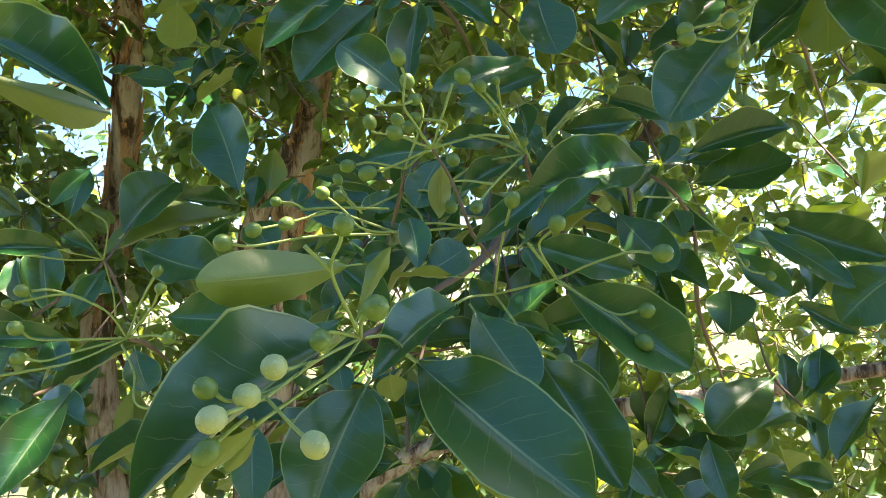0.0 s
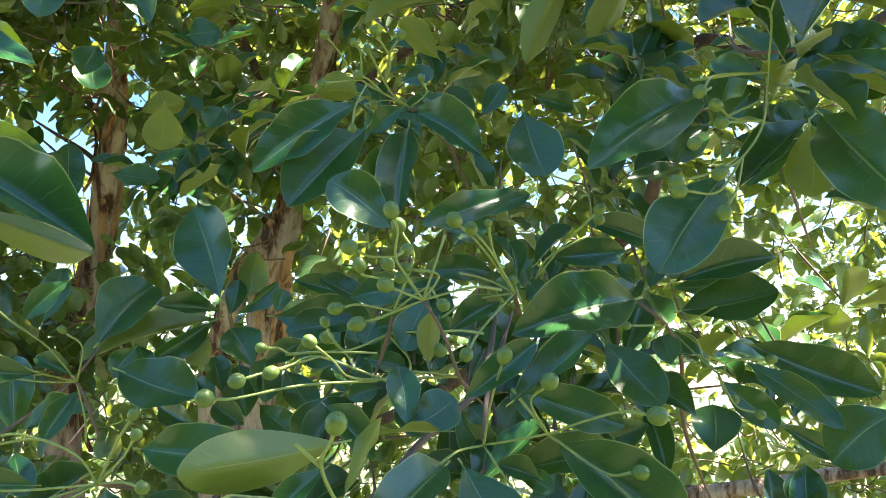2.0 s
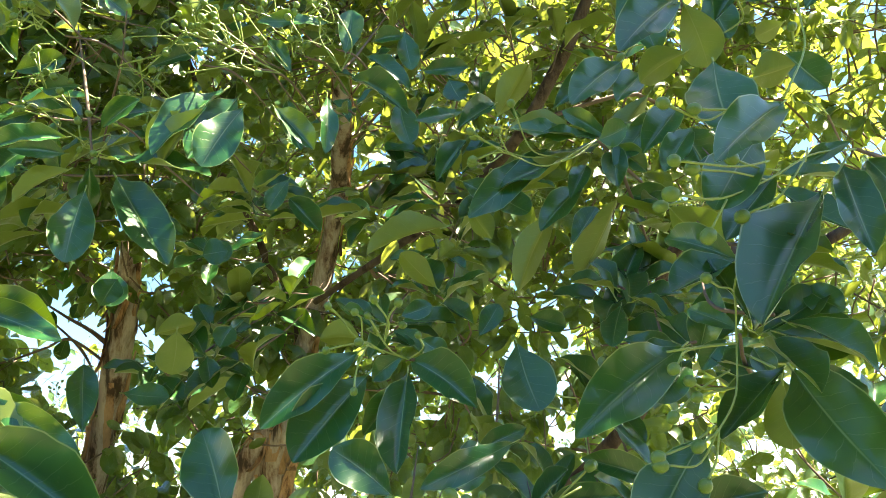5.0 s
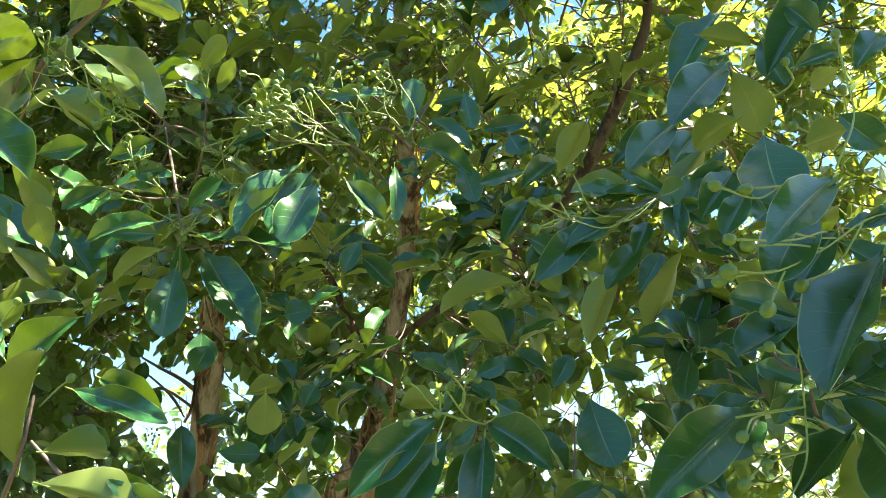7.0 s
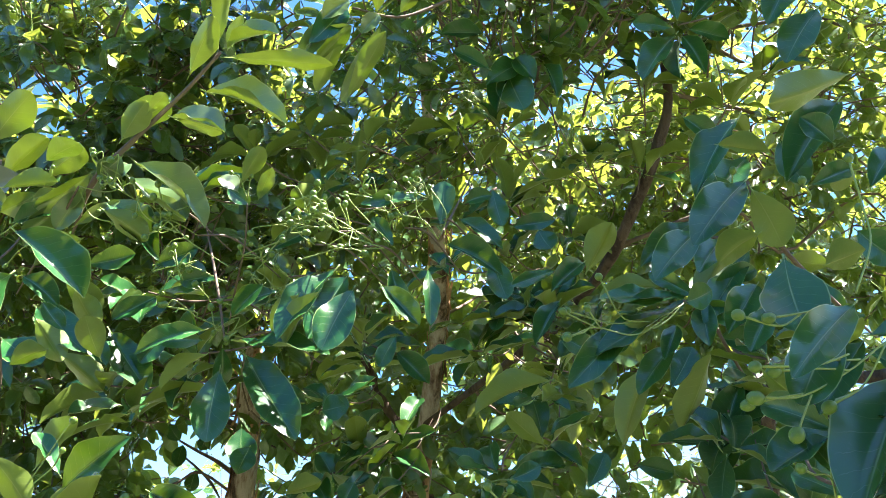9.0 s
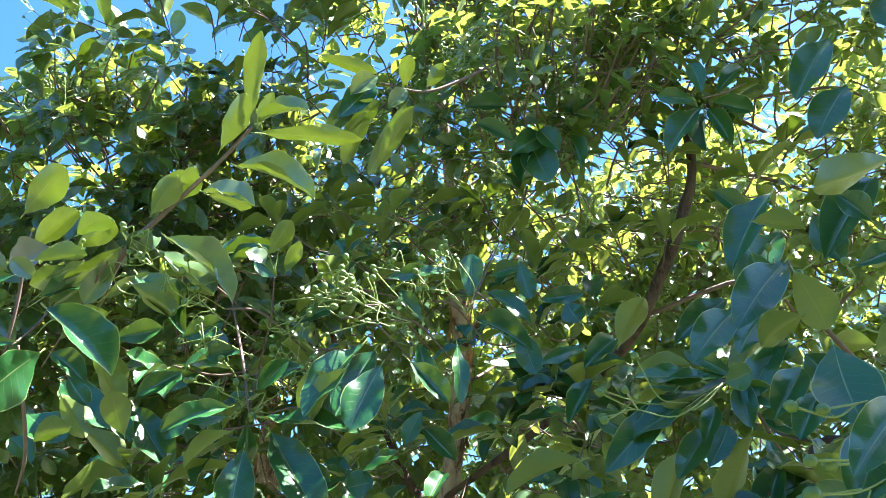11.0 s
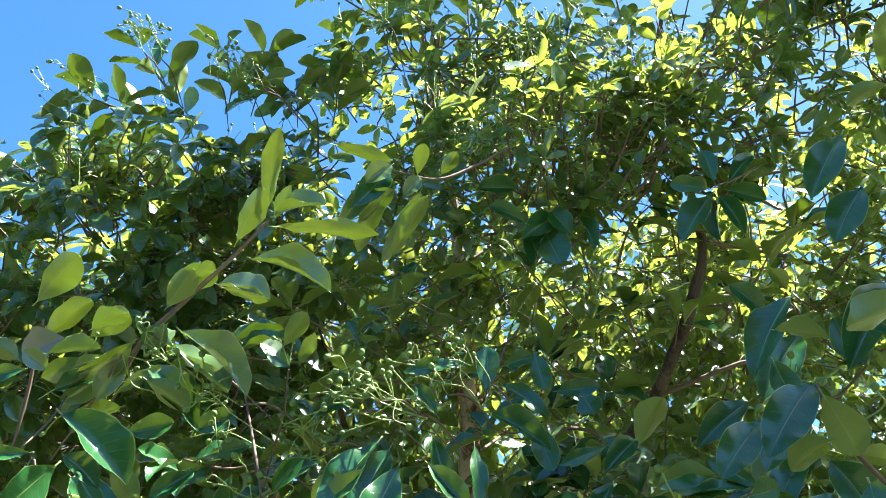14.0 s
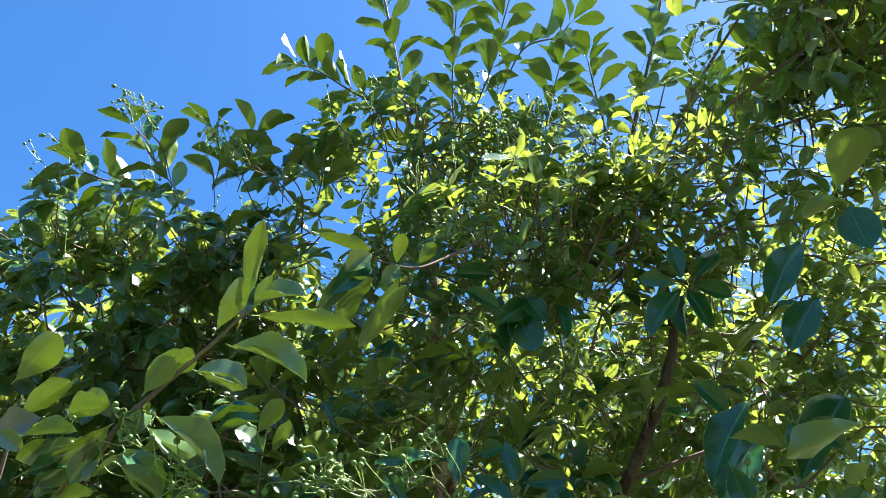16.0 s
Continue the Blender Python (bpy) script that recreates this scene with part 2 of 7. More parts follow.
for kind_ in range(9):
    v_, f_, u_, m_ = blade(16, 8, kind_, (0.10, 0.22, 0.0, 0.32, -0.08, 0.16, 0.05, 0.26, 0.06)[kind_], (0.22, 0.40, 0.15, 0.30, 0.26, 0.44, 0.34, 0.20, 0.10)[kind_], 0.08, kind_, 0.006)
    me_ = mesh_of("leaf", v_, f_, [UPPER, UNDER, STALK], u_)
    me_.polygons.foreach_set("material_index", m_)
    LEAVES.append(me_)


v_, f_, u_, m_ = blade(16, 8, 5, 0.30, 0.60, 0.25, 77, 0.006)
DRY_LEAF = mesh_of("dry_leaf", v_, f_, [DRY, DRY, STALK], u_)
DRY_LEAF.polygons.foreach_set("material_index", m_)
SUNLIT_LEAVES = [me_.copy() for me_ in LEAVES]      # paler leaves of this year's shoots, sun brightness put into their colour
for me_ in SUNLIT_LEAVES:
    me_.materials[0] = SUNLIT_PALE


def leaf(twig, b, t, n, width, kind=0):
    """A leaf from b to t, its upper side facing n, on its twig."""
    b, t, n = Vector(b), Vector(t), Vector(n)
    x = t - b
    size = x.length
    x.normalize()
    z = (n - x * n.dot(x)).normalized()
    y = z.cross(x)
    ob = new("leaf", LEAVES[kind % 9] if kind < 20 else SUNLIT_LEAVES[kind % 20 % 9])
    ob.parent = twig
    ob.matrix_basis = Matrix.Translation(b) @ Matrix((x, y, z)).transposed().to_4x4() @ Matrix.Diagonal((size, width, size, 1))
    return ob


def berry_mesh(material, long):
    v, f = [], []
    rows, sides = 9, 12
    for i in range(rows + 1):
        t = math.pi * i / rows
        r = 0.5 * math.sin(t) ** 0.9 if 0 < i < rows else 0.02
        for j in range(sides):
            a = 6.28319 * j / sides
            v.append((r * math.cos(a), r * math.sin(a), 0.5 * long * (1 - math.cos(t))))
    for i in range(rows):
        for j in range(sides):
            a, b = i * sides + j, i * sides + (j + 1) % sides
            f.append((a, b, b + sides, a + sides))
    f.append(tuple(reversed(range(sides))))
    k = len(v)
    tv, tf, _ = tube([(0, 0, long - 0.03, 0.07), (0, 0, long + 0.02, 0.05), (0, 0, long + 0.06, 0.02)], 6, 3)
    v += tv
    f += [tuple(k + i for i in q) for q in tf]
    return mesh_of("berry", v, f, material)


BERRIES = [berry_mesh(skin, long) for skin in (FRUIT, FRUIT_SUNLIT) for long in (1.05, 1.22, 1.12)]


def berry(twig, at, way, size, kind=0):
    """A green berry whose near end sits on its stalk at the point given."""
    ob = new("berry", BERRIES[kind])
    ob.parent = twig
    turn = Vector(way).to_track_quat("Z", "Y").to_matrix().to_4x4()
    ob.matrix_basis = Matrix.Translation(at) @ turn @ Matrix.Diagonal((size, size, size, 1))
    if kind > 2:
        tagged(ob, "pale yellow-green berry, sunlight put into its colour")
    return ob


def twig(*points, green=False, name="twig"):
    """A woody twig or green stalk through points (x, y, z, radius)."""
    n = 4 * len(points)
    points = ((*points[0][:3], points[0][3] * 0.35), *points[1:])
    v, f, u = tube(points, 7, n, 0.06, len(bpy.data.objects))
    return part(name, mesh_of(name, v, f, STALK if green else TWIG, u), tree)


def stalk(tw, *points, fruit=0.0, kind=0):
    """A thin green fruit stalk on a twig, with or without a berry at its end."""
    v, f, u = tube([(*p, 0.00075 if i < len(points) - 1 else 0.00095) for i, p in enumerate(points)], 5, 4 * len(points))
    part("fruit_stalk", mesh_of("fruit_stalk", v, f, STALK, u), tw)
    if fruit:
        a, b = Vector(points[-2]), Vector(points[-1])
        berry(tw, b, (b - a).normalized(), fruit, kind)


def shoot(*points, count=8, seed=0):
    """A leafy shoot: leaves set one after another along a twig, slanting forward, crowded at its tip."""
    tw = twig(*points)
    rng = np.random.default_rng(100 + seed)
    line = smooth_line(points, 40)
    for i in range(count):
        f = 0.12 + 0.88 * (i + 0.5) / count if i < count - 3 else 0.99
        q = line[min(39, int(f * 40))]
        way = Vector(line[min(39, int(f * 40) + 1)][:3] - line[max(0, int(f * 40) - 1)][:3]).normalized()
        side = way.cross(Vector((0.1, 0.3, 1))).normalized()
        other = way.cross(side)
        a = 2.4 * i + rng.normal(0, 0.3)
        lift = rng.uniform(0.3, 0.9) if i < count - 3 else rng.uniform(0.7, 1.4)
        x = (side * math.cos(a) + other * math.sin(a) + way * lift + Vector((0, 0, -0.12))).normalized()
        up = way * 0.5 + Vector((0, 0, 0.9)) + Vector(rng.normal(0, 0.35, 3))
        size = rng.uniform(0.070, 0.112)
        b = Vector(q[:3]) + x * 0.004
        leaf(tw, b, b + x * size, up, size * rng.uniform(0.36, 0.48), int(rng.integers(0, 8)))
    return tw


def to_trunk(p):
    """The nearest point of the stems, a little lower than p."""
    p = np.array(p)
    return min((q for l in TREE_LINES for q in l), key=lambda q: np.linalg.norm(q[:3] - p + (0, 0, 0.2)))[:3]


def whorl(x, y, z, count=7, seed=0, size=0.09):
    """A twig's end with its leaves radiating round it, drooping a little."""
    rng = np.random.default_rng(500 + seed)
    hub, root = np.array((x, y, z)), to_trunk((x, y, z))
    far = hub + (root - hub) * min(0.5, 0.13 / np.linalg.norm(root - hub))
    mid = (hub + far) / 2 + rng.normal(0, 0.01, 3) - (0, 0, 0.015)
    tw = twig((*far, 0.0012), (*mid, 0.0015), (*hub, 0.0014))
    way = (Vector(hub - mid).normalized() * 0.5 + Vector((rng.normal(0, 0.25), rng.normal(-0.15, 0.25), 0.8))).normalized()
    side = way.cross(Vector((0.2, 0.9, 0.1))).normalized()
    other = way.cross(side)
    turn = rng.uniform(0, 6.28)
    for i in range(count):
        a = turn + 2.4 * i + rng.normal(0, 0.18)
        lift = rng.uniform(-0.05, 0.45) if i < count - 1 else 1.1
        out = (side * math.cos(a) + other * math.sin(a) + way * lift + Vector((0, 0, -0.22))).normalized()
        up = way * 0.5 + Vector((0, -0.5, 0.6)) + Vector(rng.normal(0, 0.28, 3))
        s = size * rng.uniform(0.72, 1.15)
        b = Vector(hub) - way * 0.004 * i + out * 0.006
        leaf(tw, b, b + out * s, up, s * rng.uniform(0.38, 0.47), int(rng.integers(0, 8)))
    return tw


def panicle(x, y, z, count=8, seed=0):
    """A loose, curling cluster of berries on branching green stalks."""
    rng = np.random.default_rng(900 + seed)
    hub, root = np.array((x, y, z)), to_trunk((x, y, z))
    d = (root - hub) / np.linalg.norm(root - hub)
    base = hub + d * 0.05 - (0, 0, 0.03)
    tw = twig((*(base + d * 0.12 - (0, 0, 0.05)), 0.0022), (*(base + d * 0.05), 0.0016), (*base, 0.0012))
    axis = (hub - base) / np.linalg.norm(hub - base)
    nodes = [base + axis * s + rng.normal(0, 0.004, 3) for s in (0.02, 0.04, 0.06)]
    stalk(tw, tuple(base), *(tuple(n) for n in nodes))
    for i in range(count):
        n = nodes[i % 3]
        out = rng.normal(0, 1, 3) + axis * 0.8 + np.array((0, 0, 0.25))
        out /= np.linalg.norm(out)
        reach = rng.uniform(0.018, 0.042)
        bend = n + out * reach * 0.5 + rng.normal(0, 0.011, 3)
        end = n + out * reach + np.array((0, 0, rng.uniform(-0.012, 0.012)))
        stalk(tw, tuple(n), tuple(bend), tuple(end), fruit=rng.uniform(0.0068, 0.0088), kind=int(rng.integers(0, 3)))
    return tw


# ---- ground ----
def ground():
    k = Mat("lawn")
    pos = k.node("ShaderNodeNewGeometry").outputs["Position"]
    col = k.mix(k.step(k.noise(1.3, 5.0, pos), 0.4, 0.6), (0.045, 0.062, 0.024), (0.105, 0.105, 0.055))
    col = k.mix(k.math("MULTIPLY", k.noise(40.0, 4.0, pos), 0.5), col, (0.05, 0.058, 0.022))
    k.put(k.bsdf, "Base Color", col)
    k.put(k.bsdf, "Roughness", 0.9)
    k.bump(k.noise(60.0, 4.0, pos), 0.6, 0.03)
    n, size = 48, 2500.0
    axis = np.sign(np.linspace(-1, 1, n)) * np.abs(np.linspace(-1, 1, n)) ** 4 * size
    v = [(x, y, 0.03 * math.sin(x * 0.9 + 1) * math.cos(y * 0.7)) for x in axis for y in axis]
    f = [(i * n + j, (i + 1) * n + j, (i + 1) * n + j + 1, i * n + j + 1) for i in range(n - 1) for j in range(n - 1)]
    return tagged(new("ground", mesh_of("ground", v, f, k.m)), "dry pale patchy lawn under and round the tree", "ground", kind="structure")


def backdrop():
    """A tall evergreen hedge added unseen behind the viewer, to darken the leaves' reflections."""
    k = Mat("hedge_leaves")
    pos = k.node("ShaderNodeNewGeometry").outputs["Position"]
    col = k.mix(k.step(k.noise(14.0, 5.0, pos), 0.4, 0.62), (0.012, 0.030, 0.010), (0.050, 0.095, 0.026))
    k.put(k.bsdf, "Base Color", col)
    k.put(k.bsdf, "Roughness", 0.6)
    k.bump(k.noise(22.0, 5.0, pos), 1.0, 0.12)
    v, f, nx, nz = [], [], 60, 14
    for side in (0, 1):
        for i in range(nx):
            for j in range(nz):
                x, z = -14 + 28 * i / (nx - 1), 4.2 * j / (nz - 1)
                q = Vector((x * 0.8, z * 0.8, side * 9.0))
                v.append((x, -5.5 - 1.2 * side + 0.35 * noise.noise(q) + 0.02 * x * x * (1 - side * 0.1), z + 0.35 * noise.noise(q * 0.7) * (j > 0)))
    n = nx * nz
    for i in range(nx - 1):
        for j in range(nz - 1):
            a = i * nz + j
            f += [(a, a + nz, a + nz + 1, a + 1), (n + a, n + a + 1, n + a + nz + 1, n + a + nz)]
        t = i * nz + nz - 1
        f.append((t, t + nz, n + t + nz, n + t))
    return tagged(new("backdrop", mesh_of("backdrop", v, f, k.m)), "tall dark hedge added unseen behind the viewer for the leaves to mirror", "hedge", kind="structure")


ground()
backdrop()

# ---- the tree: trunks and limbs ----
tree = tagged(new("tree"), "evergreen tree with glossy dark leaves and green berries", "tree")
tree.location = (0, 0, 0)


def limb(name, sides, n, *points, rough=0.10):
    """A stem with flaking, ridged bark."""
    v, f, u = tube(points, sides, n, rough, len(bpy.data.objects))
    line = smooth_line(points, n)
    out = []
    for i, p in enumerate(v):
        c, p = Vector(line[i // sides][:3]), Vector(p)
        d = p - c
        ridge = noise.noise(Vector((p.x * 30, p.y * 30, p.z * 5)))
        plate = noise.noise(Vector((p.x * 17 + 5, p.y * 17, p.z * 9)))
        out.append(c + d * (1 + 0.10 * ridge + (0.12 if plate > 0.12 else 0.0)))
    return part(name, mesh_of(name, out, f, SHADED_LIMB_BARK if name == "limb" else BARK, u), tree)


STEM_A = [(-0.55, 2.20, -0.05, 0.0840), (-0.80, 2.15, 0.60, 0.0560), (-0.93, 2.10, 1.40, 0.0416), (-0.88, 2.06, 1.70, 0.0368), (-0.81, 1.95, 2.06, 0.0320), (-0.79, 1.89, 2.30, 0.0272), (-0.74, 1.70, 2.60, 0.0208), (-0.70, 1.50, 2.88, 0.0144), (-0.72, 1.36, 3.10, 0.0064)]
STEM_B = [(-0.50, 2.15, -0.05, 0.0960), (-0.46, 2.08, 0.80, 0.0600), (-0.42, 2.00, 1.40, 0.0496), (-0.376, 1.914, 1.757, 0.0432), (-0.335, 1.86, 1.95, 0.0352), (-0.284, 1.803, 2.146, 0.0232), (-0.225, 1.70, 2.44, 0.0208), (-0.20, 1.45, 2.70, 0.0168), (-0.20, 1.30, 2.95, 0.0112), (-0.225, 1.20, 3.146, 0.0072), (-0.264, 1.02, 3.45, 0.0048), (-0.288, 0.952, 3.62, 0.0024)]
FORK = [(-0.325, 1.86, 2.00, 0.0100), (-0.36, 1.855, 1.91, 0.0240), (-0.45, 1.90, 1.78, 0.0256), (-0.52, 1.98, 1.55, 0.0272), (-0.52, 2.06, 1.1, 0.0288), (-0.50, 2.12, 0.3, 0.0360)]
SIDE_LIMB = [(-0.28, 1.78, 2.16, 0.0072), (-0.10, 1.58, 2.21, 0.0080), (0.04, 1.40, 2.25, 0.0096), (0.151, 1.243, 2.303, 0.0106), (0.225, 1.144, 2.403, 0.0108), (0.27, 1.10, 2.49, 0.0096), (0.30, 1.07, 2.60, 0.0080), (0.30, 1.10, 2.90, 0.0060), (0.309, 1.139, 3.137, 0.0048), (0.415, 1.028, 3.448, 0.0036), (0.44, 0.976, 3.55, 0.0020)]
THIN_LIMB = [(-0.320, 1.840, 2.060, 0.0110), (-0.335, 1.817, 2.144, 0.0105), (-0.389, 1.799, 2.227, 0.0100), (-0.434, 1.754, 2.334, 0.0090), (-0.474, 1.658, 2.397, 0.0080), (-0.506, 1.541, 2.460, 0.0070), (-0.502, 1.423, 2.522, 0.0050), (-0.517, 1.299, 2.612, 0.0030)]
LOW_LIMB = [(-0.470, 2.080, 0.800, 0.0340), (-0.181, 1.893, 1.094, 0.0280), (-0.018, 1.833, 1.200, 0.0240), (0.200, 1.675, 1.282, 0.0190), (0.434, 1.520, 1.335, 0.0160), (0.606, 1.396, 1.376, 0.0135), (0.756, 1.333, 1.412, 0.0120), (0.927, 1.312, 1.425, 0.0090)]
OUTER_LIMB = [(-0.400, 1.990, 1.360, 0.0110), (-0.05, 1.72, 1.48, 0.0115), (0.184, 1.558, 1.638, 0.0120), (0.314, 1.317, 1.766, 0.0120), (0.357, 1.194, 1.841, 0.0110), (0.350, 1.061, 1.968, 0.0100), (0.374, 0.996, 2.018, 0.0090), (0.453, 0.951, 1.980, 0.0090), (0.518, 0.897, 1.979, 0.0080), (0.592, 0.864, 2.020, 0.0060), (0.691, 0.818, 2.065, 0.0040)]
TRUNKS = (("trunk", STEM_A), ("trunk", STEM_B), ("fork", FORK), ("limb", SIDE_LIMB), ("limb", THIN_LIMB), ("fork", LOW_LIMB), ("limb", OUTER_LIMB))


def bark_strips(stem, line, count, seed, low=1.35, high=2.75):
    """Thin curling strips of red-brown bark that lift off a stem along its length."""
    rng = np.random.default_rng(seed)
    path = smooth_line(line, 400)
    span = [i for i in range(20, 370) if low < path[i][2] < high]
    for _ in range(count):
        i = int(rng.choice(span))
        steps = int(rng.integers(5, 12))
        a = rng.uniform(math.pi, 2 * math.pi) + rng.normal(0, 0.3)
        half = rng.uniform(0.10, 0.34)
        curl, lean = rng.uniform(0.15, 0.55), rng.normal(0, 0.05)
        v, f = [], []
        for k in range(steps):
            q = path[min(399, i + 3 * k)]
            e = k / (steps - 1)
            w = half * (0.35 + 0.65 * math.sin(math.pi * (0.12 + 0.8 * e))) * (1 + rng.normal(0, 0.12))
            rise = 1.10 + curl * (2 * e - 1) ** 4 + 0.04 * rng.random()
            for t, lift in ((-1, 0.25 * curl), (0, 0), (1, 0.45 * curl), (1, 0.45 * curl - 0.05), (0, -0.08), (-1, 0.25 * curl - 0.05)):
                b = a + lean * k + t * w
                r = q[3] * (rise + lift)
                v.append((q[0] + math.cos(b) * r, q[1] + math.sin(b) * r, q[2]))
        for k in range(steps - 1):
            for j in range(6):
                m, n = 6 * k + j, 6 * k + (j + 1) % 6
                f.append((m, n, n + 6, m + 6))
        f += [(0, 5, 4, 1), (1, 4, 3, 2)]
        g = 6 * (steps - 1)
        f += [(g, g + 1, g + 4, g + 5), (g + 1, g + 2, g + 3, g + 4)]
        part("bark_strip", mesh_of("bark_strip", v, f, STRIP, None, False), stem)


for name_, line_ in TRUNKS:
    stem_ = limb(name_, 36 if name_ == "trunk" else 20, 240 if name_ == "trunk" else 120, *line_)
    if line_ in (STEM_A, STEM_B, FORK):
        bark_strips(stem_, line_, 26 if line_ is not FORK else 10, len(line_))
TREE_LINES = [smooth_line(l, 40) for _, l in TRUNKS[:4]]


# ---- near sprays: twigs with their leaves and berry stalks ----
tw = twig((-0.422, 0.567, 1.754, 0.0030), (-0.313, 0.476, 1.691, 0.0022), (-0.285, 0.450, 1.672, 0.0014))
leaf(tw, (-0.300, 0.466, 1.680), (-0.189, 0.432, 1.618), (0.05, -0.83, 0.55), 0.0398, 5)
leaf(tw, (-0.310, 0.484, 1.713), (-0.227, 0.467, 1.665), (0.02, -0.93, 0.37), 0.0227, 8)
leaf(tw, (-0.367, 0.560, 1.809), (-0.294, 0.547, 1.770), (0.05, -0.92, 0.39), 0.0254, 5)
leaf(tw, (-0.296, 0.451, 1.652), (-0.189, 0.433, 1.615), (0.12, 0.98, -0.14), 0.0207, 3)
leaf(tw, (-0.307, 0.471, 1.689), (-0.227, 0.461, 1.663), (0.11, 0.99, -0.04), 0.0158, 1)
tw = twig((-0.229, 0.998, 1.566, 0.0034), (-0.220, 0.894, 1.605, 0.0025), (-0.211, 0.832, 1.623, 0.0016))
leaf(tw, (-0.211, 0.807, 1.623), (-0.261, 0.851, 1.734), (-0.34, -0.92, 0.21), 0.0696, 2)
leaf(tw, (-0.310, 0.737, 1.575), (-0.282, 0.806, 1.642), (0.36, -0.72, 0.59), 0.0544, 1)
leaf(tw, (-0.214, 0.828, 1.619), (-0.265, 0.769, 1.618), (0.71, -0.62, 0.34), 0.0229, 6)
leaf(tw, (-0.215, 0.829, 1.613), (-0.323, 0.740, 1.561), (-0.69, 0.61, 0.40), 0.0325, 1)
leaf(tw, (-0.224, 0.840, 1.611), (-0.276, 0.789, 1.563), (0.74, -0.67, -0.08), 0.0261, 6)
leaf(tw, (-0.208, 0.829, 1.613), (-0.204, 0.842, 1.654), (0.12, -0.95, 0.30), 0.0234, 0)
leaf(tw, (-0.201, 0.819, 1.612), (-0.162, 0.841, 1.652), (0.68, -0.68, -0.28), 0.0209, 6)
leaf(tw, (-0.191, 0.836, 1.631), (-0.185, 0.837, 1.684), (-0.22, 0.97, 0.01), 0.0329, 3)
leaf(tw, (-0.207, 0.821, 1.602), (-0.175, 0.796, 1.562), (0.09, -0.81, 0.57), 0.0433, 3)
leaf(tw, (-0.153, 0.747, 1.608), (-0.054, 0.735, 1.605), (-0.12, -0.99, 0.10), 0.0480, 2)
leaf(tw, (-0.143, 0.801, 1.651), (-0.082, 0.791, 1.636), (-0.08, -0.96, 0.29), 0.0235, 6)
leaf(tw, (-0.156, 0.807, 1.615), (-0.153, 0.823, 1.643), (0.27, -0.85, 0.45), 0.0201, 0)
leaf(tw, (-0.234, 0.854, 1.592), (-0.251, 0.839, 1.563), (-0.42, 0.88, -0.21), 0.0279, 0)
leaf(tw, (-0.277, 0.756, 1.578), (-0.292, 0.741, 1.548), (0.46, -0.86, 0.20), 0.0256, 4)
leaf(tw, (-0.287, 0.776, 1.583), (-0.263, 0.760, 1.555), (0.38, -0.63, 0.68), 0.0190, 2)
leaf(tw, (-0.241, 0.898, 1.575), (-0.221, 0.864, 1.534), (0.18, -0.71, 0.68), 0.0293, 5)
leaf(tw, (-0.218, 0.919, 1.568), (-0.198, 0.888, 1.507), (0.09, -0.88, 0.47), 0.0476, 3)
leaf(tw, (-0.190, 0.937, 1.576), (-0.178, 0.884, 1.523), (0.44, -0.59, 0.68), 0.0401, 0)
leaf(tw, (-0.169, 0.938, 1.563), (-0.125, 0.905, 1.513), (-0.05, -0.85, 0.53), 0.0401, 2)
leaf(tw, (-0.140, 0.912, 1.595), (-0.181, 0.897, 1.568), (0.21, -0.96, 0.19), 0.0264, 1)
leaf(tw, (-0.061, 0.808, 1.592), (-0.125, 0.815, 1.566), (-0.06, -0.99, -0.11), 0.0257, 6)
leaf(tw, (-0.256, 0.882, 1.549), (-0.227, 0.865, 1.527), (-0.20, -0.89, 0.42), 0.0248, 7)
leaf(tw, (-0.292, 0.868, 1.520), (-0.240, 0.829, 1.501), (-0.46, -0.80, 0.39), 0.0264, 0)
leaf(tw, (-0.227, 0.845, 1.522), (-0.187, 0.828, 1.501), (-0.15, -0.88, 0.46), 0.0276, 5)
leaf(tw, (-0.106, 0.895, 1.569), (-0.078, 0.879, 1.538), (-0.18, -0.93, 0.31), 0.0292, 0)
leaf(tw, (-0.142, 0.959, 1.557), (-0.102, 0.937, 1.560), (0.48, 0.87, 0.07), 0.0272, 5)
leaf(tw, (-0.190, 0.905, 1.522), (-0.141, 0.869, 1.489), (-0.33, -0.84, 0.43), 0.0352, 2)
leaf(tw, (-0.234, 0.831, 1.490), (-0.183, 0.812, 1.476), (-0.28, -0.93, 0.25), 0.0312, 4)
leaf(tw, (-0.115, 0.891, 1.595), (-0.146, 0.875, 1.574), (0.39, -0.92, 0.11), 0.0229, 3)
leaf(tw, (-0.380, 0.778, 1.596), (-0.377, 0.806, 1.658), (0.37, -0.85, 0.38), 0.0293, 7)
leaf(tw, (-0.302, 0.660, 1.630), (-0.331, 0.648, 1.594), (0.14, -0.97, 0.20), 0.0211, 0)
tw = twig((-0.219, 0.625, 1.464, 0.0024), (-0.191, 0.503, 1.482, 0.0018), (-0.192, 0.473, 1.487, 0.0012))
leaf(tw, (-0.247, 0.623, 1.555), (-0.172, 0.594, 1.534), (-0.17, -0.82, 0.54), 0.0456, 4)
leaf(tw, (-0.201, 0.553, 1.500), (-0.112, 0.522, 1.497), (-0.28, -0.82, 0.50), 0.0406, 0)
leaf(tw, (-0.213, 0.454, 1.461), (-0.228, 0.401, 1.408), (0.35, -0.72, 0.61), 0.0275, 6)
leaf(tw, (-0.203, 0.512, 1.481), (-0.187, 0.497, 1.453), (0.28, -0.77, 0.57), 0.0236, 2)
leaf(tw, (-0.188, 0.532, 1.470), (-0.164, 0.520, 1.447), (0.19, -0.76, 0.62), 0.0147, 2)
